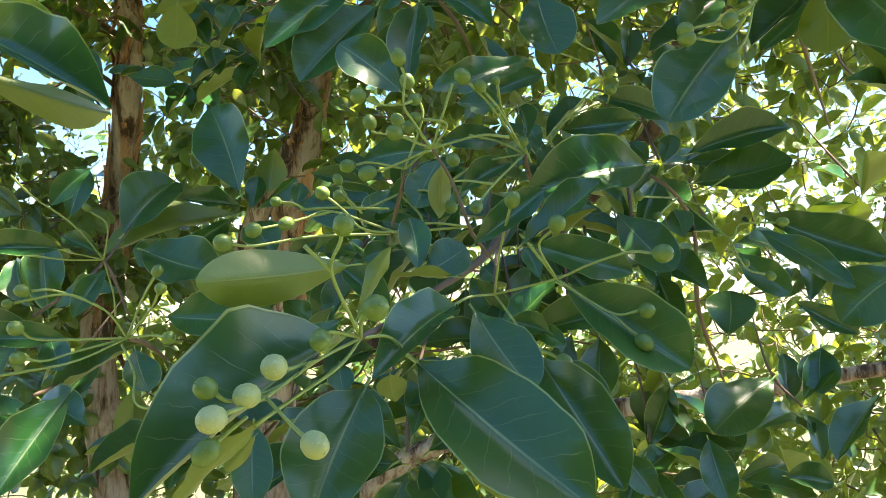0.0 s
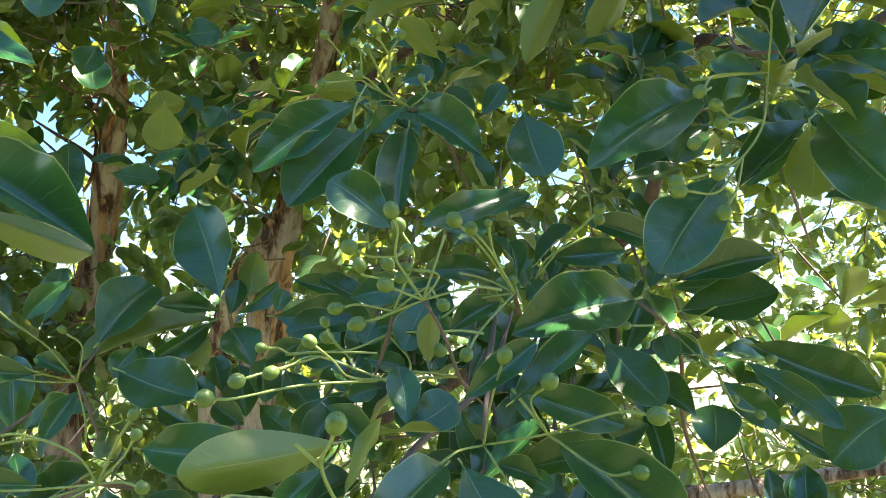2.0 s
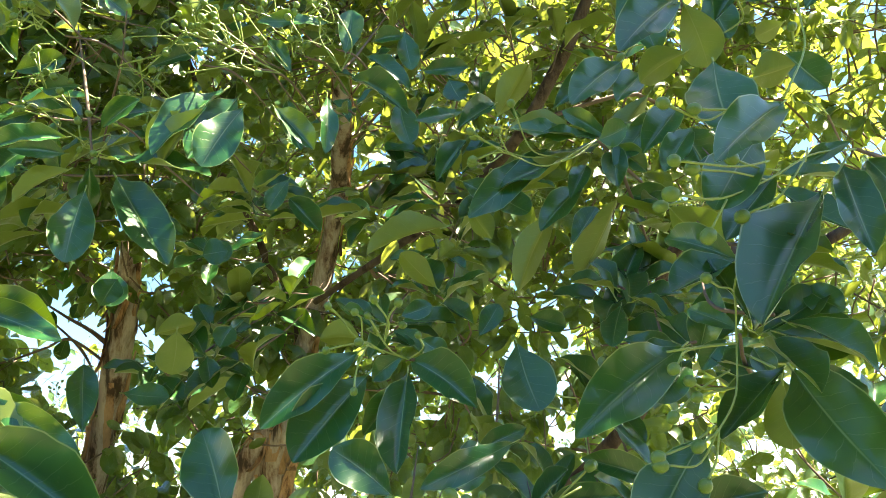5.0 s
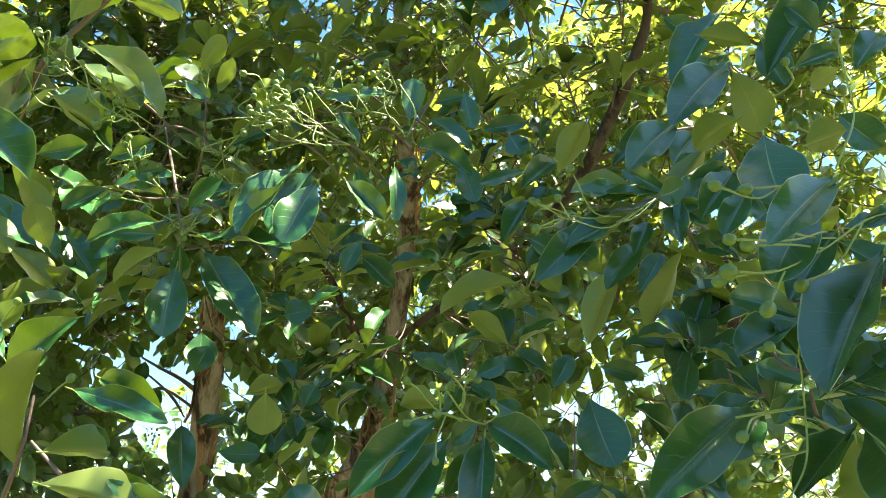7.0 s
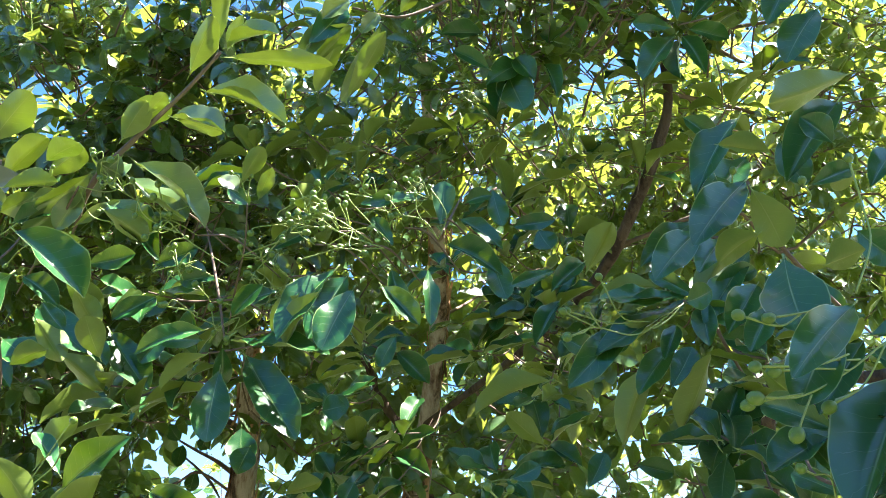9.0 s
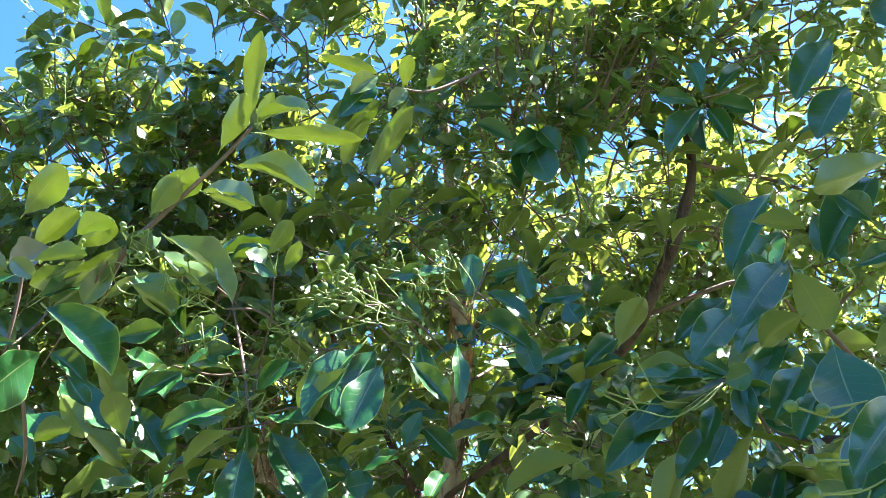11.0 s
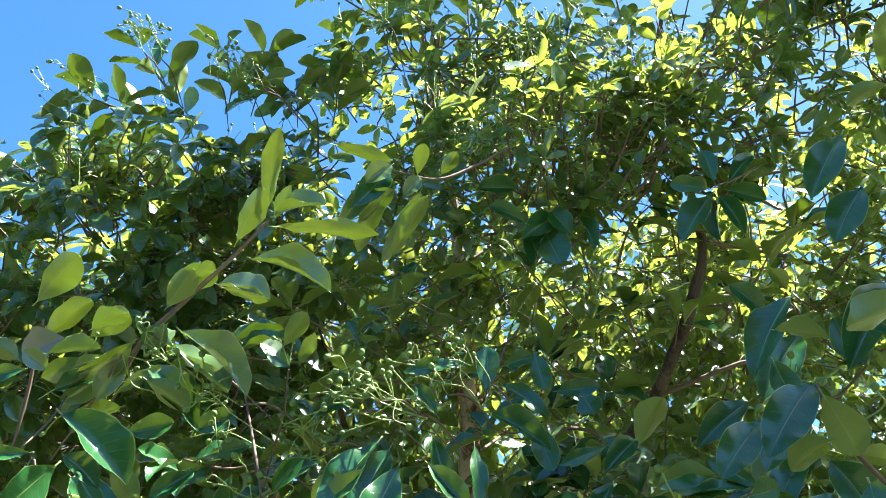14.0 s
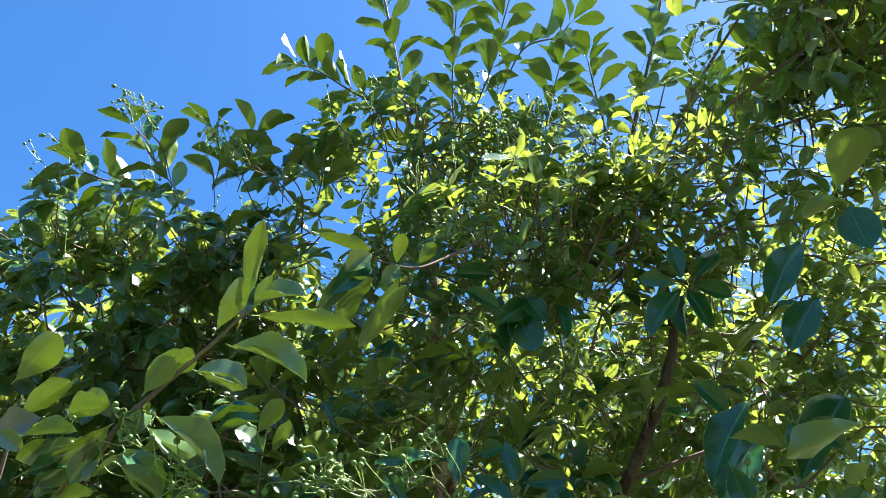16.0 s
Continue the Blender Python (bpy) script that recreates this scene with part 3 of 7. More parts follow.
leaf(tw, (-0.271, 0.559, 1.549), (-0.333, 0.547, 1.546), (0.15, -0.91, 0.38), 0.0228, 3)
leaf(tw, (-0.220, 0.463, 1.487), (-0.271, 0.453, 1.487), (0.17, -0.85, 0.49), 0.0187, 4)
leaf(tw, (-0.245, 0.618, 1.447), (-0.242, 0.622, 1.382), (-0.36, 0.93, 0.04), 0.0294, 1)
leaf(tw, (-0.197, 0.561, 1.468), (-0.149, 0.551, 1.449), (0.07, -0.79, 0.61), 0.0214, 3)
stalk(tw, (-0.192, 0.473, 1.487), (-0.203, 0.456, 1.487), (-0.228, 0.439, 1.487), (-0.231, 0.426, 1.492), fruit=0.0085, kind=0)
stalk(tw, (-0.192, 0.473, 1.487), (-0.217, 0.457, 1.479), (-0.225, 0.441, 1.475), (-0.229, 0.427, 1.477), fruit=0.0075, kind=1)
stalk(tw, (-0.192, 0.473, 1.487), (-0.174, 0.463, 1.489), (-0.163, 0.455, 1.488), fruit=0.0080, kind=2)
stalk(tw, (-0.192, 0.473, 1.487), (-0.174, 0.461, 1.504), (-0.166, 0.452, 1.514), fruit=0.0070, kind=0)
stalk(tw, (-0.192, 0.473, 1.487), (-0.201, 0.461, 1.504), (-0.227, 0.455, 1.515), (-0.240, 0.451, 1.515), fruit=0.0075, kind=1)
stalk(tw, (-0.195, 0.473, 1.483), (-0.184, 0.465, 1.467), (-0.179, 0.456, 1.450), (-0.164, 0.457, 1.445))
stalk(tw, (-0.192, 0.473, 1.487), (-0.181, 0.466, 1.510), (-0.172, 0.461, 1.524), fruit=0.0070, kind=2)
stalk(tw, (-0.201, 0.461, 1.504), (-0.221, 0.456, 1.513), (-0.250, 0.451, 1.508), fruit=0.0060, kind=0)
stalk(tw, (-0.192, 0.473, 1.487), (-0.213, 0.449, 1.474), (-0.241, 0.424, 1.468))
tw = twig((-0.243, 0.602, 1.500, 0.0019), (-0.256, 0.600, 1.531, 0.0014), (-0.263, 0.598, 1.544, 0.0009))
stalk(tw, (-0.263, 0.598, 1.544), (-0.300, 0.598, 1.553), (-0.335, 0.596, 1.570))
stalk(tw, (-0.263, 0.598, 1.544), (-0.280, 0.583, 1.569), (-0.303, 0.568, 1.588), (-0.313, 0.553, 1.602))
stalk(tw, (-0.263, 0.598, 1.544), (-0.256, 0.586, 1.569), (-0.265, 0.577, 1.579), fruit=0.0060, kind=1)
stalk(tw, (-0.263, 0.598, 1.544), (-0.291, 0.598, 1.544), (-0.326, 0.598, 1.548))
stalk(tw, (-0.263, 0.598, 1.544), (-0.256, 0.601, 1.518), (-0.254, 0.602, 1.500))
leaf(tw, (-0.263, 0.594, 1.548), (-0.297, 0.601, 1.562), (0.05, -0.84, 0.54), 0.0156, 1)
leaf(tw, (-0.265, 0.611, 1.540), (-0.281, 0.590, 1.500), (0.30, -0.89, 0.34), 0.0182, 0)
tw = twig((0.058, 0.653, 1.611, 0.0032), (0.039, 0.547, 1.556, 0.0029), (0.020, 0.499, 1.533, 0.0026), (-0.005, 0.450, 1.515, 0.0022), (-0.023, 0.382, 1.499, 0.0019), (-0.035, 0.332, 1.491, 0.0016))
leaf(tw, (-0.018, 0.394, 1.481), (0.062, 0.328, 1.421), (-0.13, -0.75, 0.65), 0.0530, 0)
leaf(tw, (-0.014, 0.384, 1.474), (0.034, 0.399, 1.404), (0.39, 0.81, 0.44), 0.0216, 8)
leaf(tw, (0.048, 0.424, 1.484), (0.082, 0.357, 1.422), (-0.18, -0.72, 0.67), 0.0326, 6)
leaf(tw, (0.015, 0.435, 1.507), (0.045, 0.391, 1.463), (-0.15, -0.76, 0.64), 0.0338, 2)
leaf(tw, (-0.042, 0.357, 1.494), (-0.105, 0.267, 1.435), (0.12, -0.60, 0.79), 0.0410, 5)
leaf(tw, (-0.066, 0.300, 1.463), (-0.102, 0.297, 1.428), (-0.57, 0.60, 0.56), 0.0125, 8)
leaf(tw, (-0.036, 0.383, 1.470), (-0.054, 0.320, 1.417), (0.14, -0.66, 0.74), 0.0437, 4)
leaf(tw, (-0.114, 0.473, 1.439), (-0.106, 0.445, 1.393), (0.19, -0.83, 0.52), 0.0242, 0)
leaf(tw, (-0.088, 0.374, 1.445), (-0.102, 0.370, 1.428), (-0.40, 0.91, 0.13), 0.0095, 2)
leaf(tw, (-0.036, 0.339, 1.523), (-0.096, 0.300, 1.513), (-0.55, 0.84, 0.01), 0.0243, 2)
leaf(tw, (0.009, 0.411, 1.508), (-0.031, 0.343, 1.473), (0.25, -0.55, 0.79), 0.0261, 3)
leaf(tw, (-0.013, 0.420, 1.523), (-0.019, 0.436, 1.556), (0.03, -0.90, 0.44), 0.0183, 0)
leaf(tw, (-0.012, 0.425, 1.523), (0.013, 0.433, 1.539), (0.02, -0.91, 0.42), 0.0253, 2)
leaf(tw, (0.012, 0.430, 1.522), (-0.028, 0.410, 1.521), (-0.21, 0.35, 0.91), 0.0112, 8)
leaf(tw, (-0.039, 0.346, 1.498), (-0.024, 0.354, 1.532), (-0.67, 0.73, 0.13), 0.0095, 8)
leaf(tw, (-0.061, 0.459, 1.474), (-0.057, 0.450, 1.457), (0.12, -0.86, 0.50), 0.0158, 0)
leaf(tw, (-0.069, 0.488, 1.507), (-0.081, 0.497, 1.486), (-0.23, -0.94, -0.26), 0.0176, 1)
leaf(tw, (-0.034, 0.502, 1.464), (-0.031, 0.509, 1.445), (-0.05, 0.94, 0.33), 0.0202, 1)
leaf(tw, (-0.058, 0.462, 1.500), (-0.091, 0.445, 1.468), (-0.02, -0.87, 0.48), 0.0162, 7)
leaf(tw, (-0.069, 0.509, 1.534), (-0.034, 0.492, 1.500), (0.05, -0.87, 0.49), 0.0217, 1)
leaf(tw, (0.071, 0.501, 1.489), (0.043, 0.504, 1.497), (-0.00, -0.89, 0.46), 0.0164, 5)
stalk(tw, (-0.035, 0.332, 1.491), (-0.037, 0.311, 1.500), (-0.042, 0.290, 1.517), (-0.038, 0.284, 1.527), (-0.037, 0.281, 1.530), fruit=0.0080, kind=2)
stalk(tw, (-0.035, 0.332, 1.491), (-0.043, 0.302, 1.494), (-0.044, 0.286, 1.492), fruit=0.0085, kind=0)
stalk(tw, (-0.035, 0.332, 1.491), (-0.032, 0.306, 1.498), (-0.026, 0.286, 1.502), fruit=0.0100, kind=1)
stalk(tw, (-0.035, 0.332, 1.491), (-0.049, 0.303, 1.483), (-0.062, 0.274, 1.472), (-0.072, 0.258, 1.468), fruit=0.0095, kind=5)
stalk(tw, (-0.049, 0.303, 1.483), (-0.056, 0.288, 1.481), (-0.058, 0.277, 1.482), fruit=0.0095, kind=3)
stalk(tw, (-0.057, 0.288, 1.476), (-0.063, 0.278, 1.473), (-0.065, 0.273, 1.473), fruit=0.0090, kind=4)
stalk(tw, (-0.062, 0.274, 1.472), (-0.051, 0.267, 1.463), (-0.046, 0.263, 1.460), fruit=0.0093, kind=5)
stalk(tw, (-0.062, 0.274, 1.472), (-0.073, 0.269, 1.471), (-0.077, 0.265, 1.474), fruit=0.0080, kind=0)
stalk(tw, (-0.067, 0.269, 1.466), (-0.074, 0.267, 1.460), (-0.076, 0.266, 1.458), fruit=0.0085, kind=1)
stalk(tw, (-0.035, 0.332, 1.491), (-0.042, 0.316, 1.480), (-0.057, 0.301, 1.469), (-0.068, 0.284, 1.461))
stalk(tw, (-0.042, 0.290, 1.517), (-0.051, 0.284, 1.526))
stalk(tw, (-0.035, 0.332, 1.491), (-0.024, 0.347, 1.491), (-0.016, 0.363, 1.482))
tw = twig((0.066, 0.613, 1.604, 0.0024), (0.044, 0.517, 1.561, 0.0020), (0.034, 0.478, 1.539, 0.0016), (0.030, 0.451, 1.513, 0.0012))
leaf(tw, (0.065, 0.444, 1.520), (0.130, 0.410, 1.473), (-0.14, -0.88, 0.45), 0.0413, 6)
leaf(tw, (0.050, 0.463, 1.544), (0.109, 0.444, 1.525), (-0.16, -0.90, 0.40), 0.0261, 0)
leaf(tw, (0.014, 0.419, 1.537), (0.056, 0.425, 1.570), (-0.12, -0.94, 0.33), 0.0181, 0)
leaf(tw, (0.039, 0.417, 1.536), (0.088, 0.426, 1.576), (-0.33, -0.74, 0.58), 0.0208, 4)
leaf(tw, (0.151, 0.549, 1.610), (0.053, 0.508, 1.579), (0.23, -0.88, 0.42), 0.0492, 3)
leaf(tw, (0.135, 0.609, 1.585), (0.169, 0.565, 1.534), (-0.29, -0.82, 0.50), 0.0375, 2)
leaf(tw, (0.116, 0.578, 1.488), (0.111, 0.553, 1.442), (-0.18, -0.86, 0.48), 0.0281, 6)
leaf(tw, (0.169, 0.615, 1.536), (0.178, 0.588, 1.482), (-0.16, -0.89, 0.43), 0.0201, 1)
leaf(tw, (0.063, 0.493, 1.522), (0.054, 0.505, 1.545), (-0.09, -0.91, 0.41), 0.0120, 2)
leaf(tw, (0.024, 0.502, 1.533), (0.035, 0.497, 1.522), (-0.04, -0.91, 0.42), 0.0155, 3)
leaf(tw, (0.054, 0.507, 1.497), (0.078, 0.499, 1.482), (-0.02, -0.90, 0.44), 0.0144, 2)
stalk(tw, (0.030, 0.451, 1.513), (0.063, 0.430, 1.521), (0.079, 0.419, 1.528), (0.098, 0.409, 1.534), (0.109, 0.401, 1.533), fruit=0.0100, kind=2)
stalk(tw, (0.063, 0.430, 1.521), (0.091, 0.421, 1.502), (0.104, 0.413, 1.503), fruit=0.0085, kind=0)
stalk(tw, (0.091, 0.421, 1.502), (0.103, 0.414, 1.490), fruit=0.0090, kind=1)
stalk(tw, (0.030, 0.451, 1.513), (0.049, 0.433, 1.486), (0.062, 0.425, 1.478), fruit=0.0085, kind=2)
stalk(tw, (0.063, 0.430, 1.521), (0.052, 0.418, 1.538), (0.058, 0.410, 1.546), fruit=0.0095, kind=0)
stalk(tw, (0.030, 0.451, 1.513), (0.032, 0.428, 1.538), (0.036, 0.409, 1.558), fruit=0.0085, kind=1)
stalk(tw, (0.030, 0.451, 1.513), (0.015, 0.436, 1.511), (0.005, 0.421, 1.506))
stalk(tw, (0.063, 0.430, 1.521), (0.042, 0.418, 1.545))
tw = twig((0.035, 0.499, 1.533, 0.0015), (0.019, 0.458, 1.547, 0.0013), (0.015, 0.437, 1.551, 0.0011), (0.005, 0.425, 1.575, 0.0009), (-0.006, 0.414, 1.591, 0.0007))
leaf(tw, (-0.007, 0.495, 1.607), (-0.052, 0.491, 1.599), (0.03, -0.96, 0.28), 0.0218, 7)
leaf(tw, (-0.001, 0.483, 1.602), (-0.017, 0.466, 1.566), (0.05, -0.92, 0.40), 0.0230, 2)
leaf(tw, (-0.001, 0.449, 1.590), (-0.002, 0.461, 1.559), (-0.01, 0.93, 0.36), 0.0141, 1)
leaf(tw, (0.009, 0.489, 1.578), (0.044, 0.499, 1.600), (0.04, -0.93, 0.37), 0.0179, 1)
leaf(tw, (-0.004, 0.551, 1.627), (0.043, 0.551, 1.627), (0.00, -0.97, 0.26), 0.0222, 7)
leaf(tw, (-0.038, 0.550, 1.593), (-0.045, 0.540, 1.572), (0.08, -0.91, 0.40), 0.0196, 6)
leaf(tw, (0.006, 0.546, 1.593), (-0.038, 0.542, 1.584), (0.02, -0.95, 0.32), 0.0218, 6)
leaf(tw, (-0.042, 0.498, 1.562), (-0.016, 0.496, 1.558), (-0.01, -0.93, 0.37), 0.0149, 0)
leaf(tw, (-0.031, 0.500, 1.544), (-0.052, 0.497, 1.537), (0.02, -0.92, 0.38), 0.0163, 3)
stalk(tw, (-0.006, 0.414, 1.591), (-0.015, 0.408, 1.603), (-0.021, 0.402, 1.612), (-0.020, 0.398, 1.625), (-0.022, 0.396, 1.631), fruit=0.0086, kind=2)
stalk(tw, (-0.021, 0.402, 1.612), (-0.034, 0.402, 1.612), (-0.041, 0.402, 1.615), fruit=0.0085, kind=0)
stalk(tw, (-0.021, 0.402, 1.612), (-0.017, 0.409, 1.616), fruit=0.0070, kind=1)
stalk(tw, (-0.006, 0.414, 1.591), (-0.019, 0.408, 1.595), (-0.022, 0.406, 1.596), fruit=0.0085, kind=2)
stalk(tw, (-0.006, 0.414, 1.591), (-0.013, 0.413, 1.600), (-0.015, 0.413, 1.601), fruit=0.0070, kind=0)
stalk(tw, (-0.006, 0.414, 1.591), (-0.029, 0.415, 1.581), (-0.036, 0.415, 1.579), fruit=0.0085, kind=1)
stalk(tw, (-0.006, 0.414, 1.591), (0.002, 0.412, 1.604), (-0.012, 0.412, 1.607), fruit=0.0060, kind=2)
stalk(tw, (0.005, 0.425, 1.575), (0.015, 0.430, 1.576), (0.028, 0.435, 1.575))
stalk(tw, (-0.006, 0.414, 1.591), (0.020, 0.413, 1.598), (0.036, 0.413, 1.597))
stalk(tw, (-0.006, 0.414, 1.591), (0.002, 0.411, 1.616), (0.005, 0.411, 1.626))
stalk(tw, (0.015, 0.437, 1.551), (-0.028, 0.447, 1.549), (-0.046, 0.437, 1.550), (-0.055, 0.432, 1.559), (-0.064, 0.427, 1.566), fruit=0.0080, kind=0)
stalk(tw, (-0.028, 0.447, 1.549), (-0.064, 0.446, 1.561), (-0.078, 0.437, 1.556), (-0.084, 0.430, 1.553), fruit=0.0080, kind=1)
stalk(tw, (-0.064, 0.446, 1.561), (-0.090, 0.432, 1.552), (-0.100, 0.421, 1.548), fruit=0.0085, kind=2)
stalk(tw, (-0.031, 0.448, 1.548), (-0.071, 0.431, 1.545), (-0.102, 0.415, 1.538), (-0.111, 0.402, 1.538), fruit=0.0095, kind=0)
stalk(tw, (-0.032, 0.456, 1.564), (-0.061, 0.451, 1.564), (-0.083, 0.446, 1.562))
stalk(tw, (-0.048, 0.456, 1.561), (-0.058, 0.455, 1.572), (-0.061, 0.455, 1.578), fruit=0.0060, kind=1)
stalk(tw, (-0.080, 0.446, 1.562), (-0.086, 0.441, 1.565), (-0.092, 0.437, 1.565), fruit=0.0060, kind=2)
stalk(tw, (0.015, 0.437, 1.551), (-0.008, 0.437, 1.553), (-0.027, 0.437, 1.548))
tw = twig((0.080, 0.615, 1.582, 0.0020), (0.057, 0.513, 1.599, 0.0015), (0.053, 0.493, 1.605, 0.0010))
leaf(tw, (0.088, 0.587, 1.643), (0.146, 0.572, 1.647), (-0.27, -0.93, 0.24), 0.0253, 0)
leaf(tw, (0.077, 0.582, 1.635), (0.112, 0.597, 1.669), (-0.25, -0.76, 0.59), 0.0169, 5)
leaf(tw, (0.195, 0.632, 1.662), (0.128, 0.623, 1.680), (0.17, -0.98, 0.09), 0.0260, 3)
leaf(tw, (0.054, 0.485, 1.612), (0.052, 0.516, 1.642), (0.18, -0.68, 0.71), 0.0132, 5)
leaf(tw, (0.051, 0.508, 1.598), (0.050, 0.517, 1.619), (-0.09, -0.91, 0.41), 0.0167, 5)
leaf(tw, (0.066, 0.539, 1.604), (0.083, 0.545, 1.617), (0.01, -0.92, 0.40), 0.0209, 5)
leaf(tw, (0.015, 0.579, 1.646), (0.040, 0.616, 1.693), (0.22, -0.82, 0.53), 0.0237, 0)
leaf(tw, (0.036, 0.640, 1.686), (0.086, 0.650, 1.709), (0.07, -0.96, 0.26), 0.0215, 7)
leaf(tw, (-0.023, 0.490, 1.642), (-0.067, 0.482, 1.674), (0.29, -0.94, 0.17), 0.0346, 2)
leaf(tw, (0.067, 0.545, 1.687), (-0.007, 0.499, 1.649), (0.37, -0.87, 0.33), 0.0229, 8)
leaf(tw, (0.008, 0.576, 1.662), (0.043, 0.575, 1.662), (-0.04, -0.93, 0.36), 0.0238, 4)
leaf(tw, (0.068, 0.528, 1.615), (0.058, 0.536, 1.637), (-0.06, -0.95, 0.31), 0.0126, 7)
stalk(tw, (0.053, 0.493, 1.605), (0.035, 0.471, 1.628), (0.025, 0.462, 1.637), fruit=0.0085, kind=0)
stalk(tw, (0.053, 0.493, 1.605), (0.030, 0.471, 1.630), (0.015, 0.453, 1.640), fruit=0.0095, kind=1)
stalk(tw, (0.053, 0.493, 1.605), (0.038, 0.476, 1.627), (0.033, 0.461, 1.641), fruit=0.0050, kind=2)
stalk(tw, (0.057, 0.493, 1.599), (0.053, 0.492, 1.609), fruit=0.0070, kind=0)
stalk(tw, (0.053, 0.493, 1.605), (0.035, 0.492, 1.613), (0.017, 0.492, 1.617))
stalk(tw, (0.053, 0.493, 1.605), (0.030, 0.470, 1.580), (0.021, 0.449, 1.566), fruit=0.0080, kind=1)
stalk(tw, (0.073, 0.542, 1.620), (0.091, 0.520, 1.643), (0.109, 0.509, 1.661), fruit=0.0080, kind=2)
stalk(tw, (0.073, 0.542, 1.620), (0.083, 0.540, 1.636), (0.111, 0.539, 1.652))
stalk(tw, (0.053, 0.493, 1.605), (0.024, 0.493, 1.599), (0.006, 0.494, 1.588))
tw = twig((0.358, 0.963, 1.390, 0.0027), (0.266, 0.803, 1.500, 0.0024), (0.228, 0.696, 1.572, 0.0020), (0.191, 0.624, 1.597, 0.0017), (0.166, 0.612, 1.613, 0.0013))
leaf(tw, (0.192, 0.614, 1.629), (0.278, 0.606, 1.651), (-0.17, -0.94, 0.31), 0.0315, 3)
leaf(tw, (0.196, 0.630, 1.627), (0.247, 0.632, 1.631), (0.01, -0.95, 0.31), 0.0178, 2)
leaf(tw, (0.182, 0.634, 1.625), (0.195, 0.647, 1.654), (-0.19, -0.86, 0.47), 0.0177, 2)
leaf(tw, (0.175, 0.646, 1.631), (0.161, 0.654, 1.650), (-0.20, -0.94, 0.27), 0.0139, 7)
leaf(tw, (0.254, 0.626, 1.584), (0.343, 0.588, 1.544), (-0.24, -0.91, 0.32), 0.0389, 4)
leaf(tw, (0.237, 0.589, 1.569), (0.286, 0.537, 1.520), (-0.40, -0.80, 0.45), 0.0224, 8)
leaf(tw, (0.321, 0.531, 1.535), (0.282, 0.550, 1.496), (-0.64, -0.72, 0.28), 0.0466, 0)
leaf(tw, (0.297, 0.810, 1.477), (0.309, 0.836, 1.528), (-0.29, -0.82, 0.49), 0.0515, 2)
leaf(tw, (0.319, 0.744, 1.446), (0.240, 0.696, 1.398), (-0.05, -0.66, 0.75), 0.0543, 2)
leaf(tw, (0.217, 0.647, 1.403), (0.224, 0.619, 1.355), (-0.22, -0.85, 0.47), 0.0286, 0)
leaf(tw, (0.171, 0.740, 1.402), (0.250, 0.725, 1.377), (0.02, -0.84, 0.55), 0.0279, 2)
leaf(tw, (0.317, 0.738, 1.352), (0.363, 0.734, 1.346), (0.01, -0.81, 0.58), 0.0295, 5)
leaf(tw, (0.408, 0.841, 1.470), (0.394, 0.814, 1.420), (-0.38, -0.76, 0.52), 0.0422, 0)
leaf(tw, (0.362, 0.645, 1.440), (0.308, 0.615, 1.388), (-0.49, -0.44, 0.76), 0.0266, 6)
leaf(tw, (0.233, 0.628, 1.555), (0.274, 0.610, 1.518), (-0.17, -0.94, 0.28), 0.0275, 2)
leaf(tw, (0.192, 0.642, 1.590), (0.197, 0.630, 1.565), (-0.25, -0.89, 0.37), 0.0228, 1)
leaf(tw, (0.319, 0.711, 1.516), (0.371, 0.695, 1.485), (-0.11, -0.95, 0.30), 0.0226, 4)
leaf(tw, (0.388, 0.908, 1.351), (0.422, 0.930, 1.289), (0.33, 0.82, 0.47), 0.0469, 1)
leaf(tw, (0.141, 0.622, 1.394), (0.162, 0.604, 1.363), (-0.08, -0.88, 0.47), 0.0256, 7)
leaf(tw, (0.216, 0.722, 1.382), (0.175, 0.706, 1.355), (-0.15, -0.73, 0.67), 0.0263, 7)
stalk(tw, (0.193, 0.614, 1.593), (0.208, 0.605, 1.585), (0.212, 0.598, 1.568), fruit=0.0070, kind=0)
stalk(tw, (0.193, 0.614, 1.591), (0.207, 0.557, 1.557), (0.213, 0.551, 1.566), (0.237, 0.547, 1.567), fruit=0.0072, kind=1)
stalk(tw, (0.207, 0.557, 1.557), (0.211, 0.558, 1.545), (0.216, 0.559, 1.541), fruit=0.0065, kind=2)
stalk(tw, (0.207, 0.557, 1.557), (0.217, 0.554, 1.535), (0.230, 0.551, 1.530), fruit=0.0070, kind=0)
stalk(tw, (0.188, 0.614, 1.595), (0.169, 0.597, 1.580), fruit=0.0060, kind=1)
stalk(tw, (0.184, 0.614, 1.595), (0.155, 0.596, 1.593), fruit=0.0070, kind=2)
stalk(tw, (0.200, 0.614, 1.597), (0.212, 0.603, 1.602), (0.222, 0.593, 1.609))
tw = twig((0.386, 0.758, 1.687, 0.0027), (0.271, 0.583, 1.739, 0.0022), (0.249, 0.548, 1.748, 0.0018), (0.238, 0.522, 1.763, 0.0013))
leaf(tw, (0.188, 0.474, 1.686), (0.128, 0.434, 1.611), (-0.07, -0.86, 0.51), 0.0447, 2)
leaf(tw, (0.193, 0.511, 1.754), (0.094, 0.457, 1.678), (0.19, -0.90, 0.39), 0.0431, 0)
leaf(tw, (0.245, 0.503, 1.765), (0.299, 0.467, 1.744), (-0.47, -0.85, 0.22), 0.0442, 2)
leaf(tw, (0.259, 0.496, 1.734), (0.271, 0.411, 1.642), (-0.59, -0.63, 0.50), 0.0532, 0)
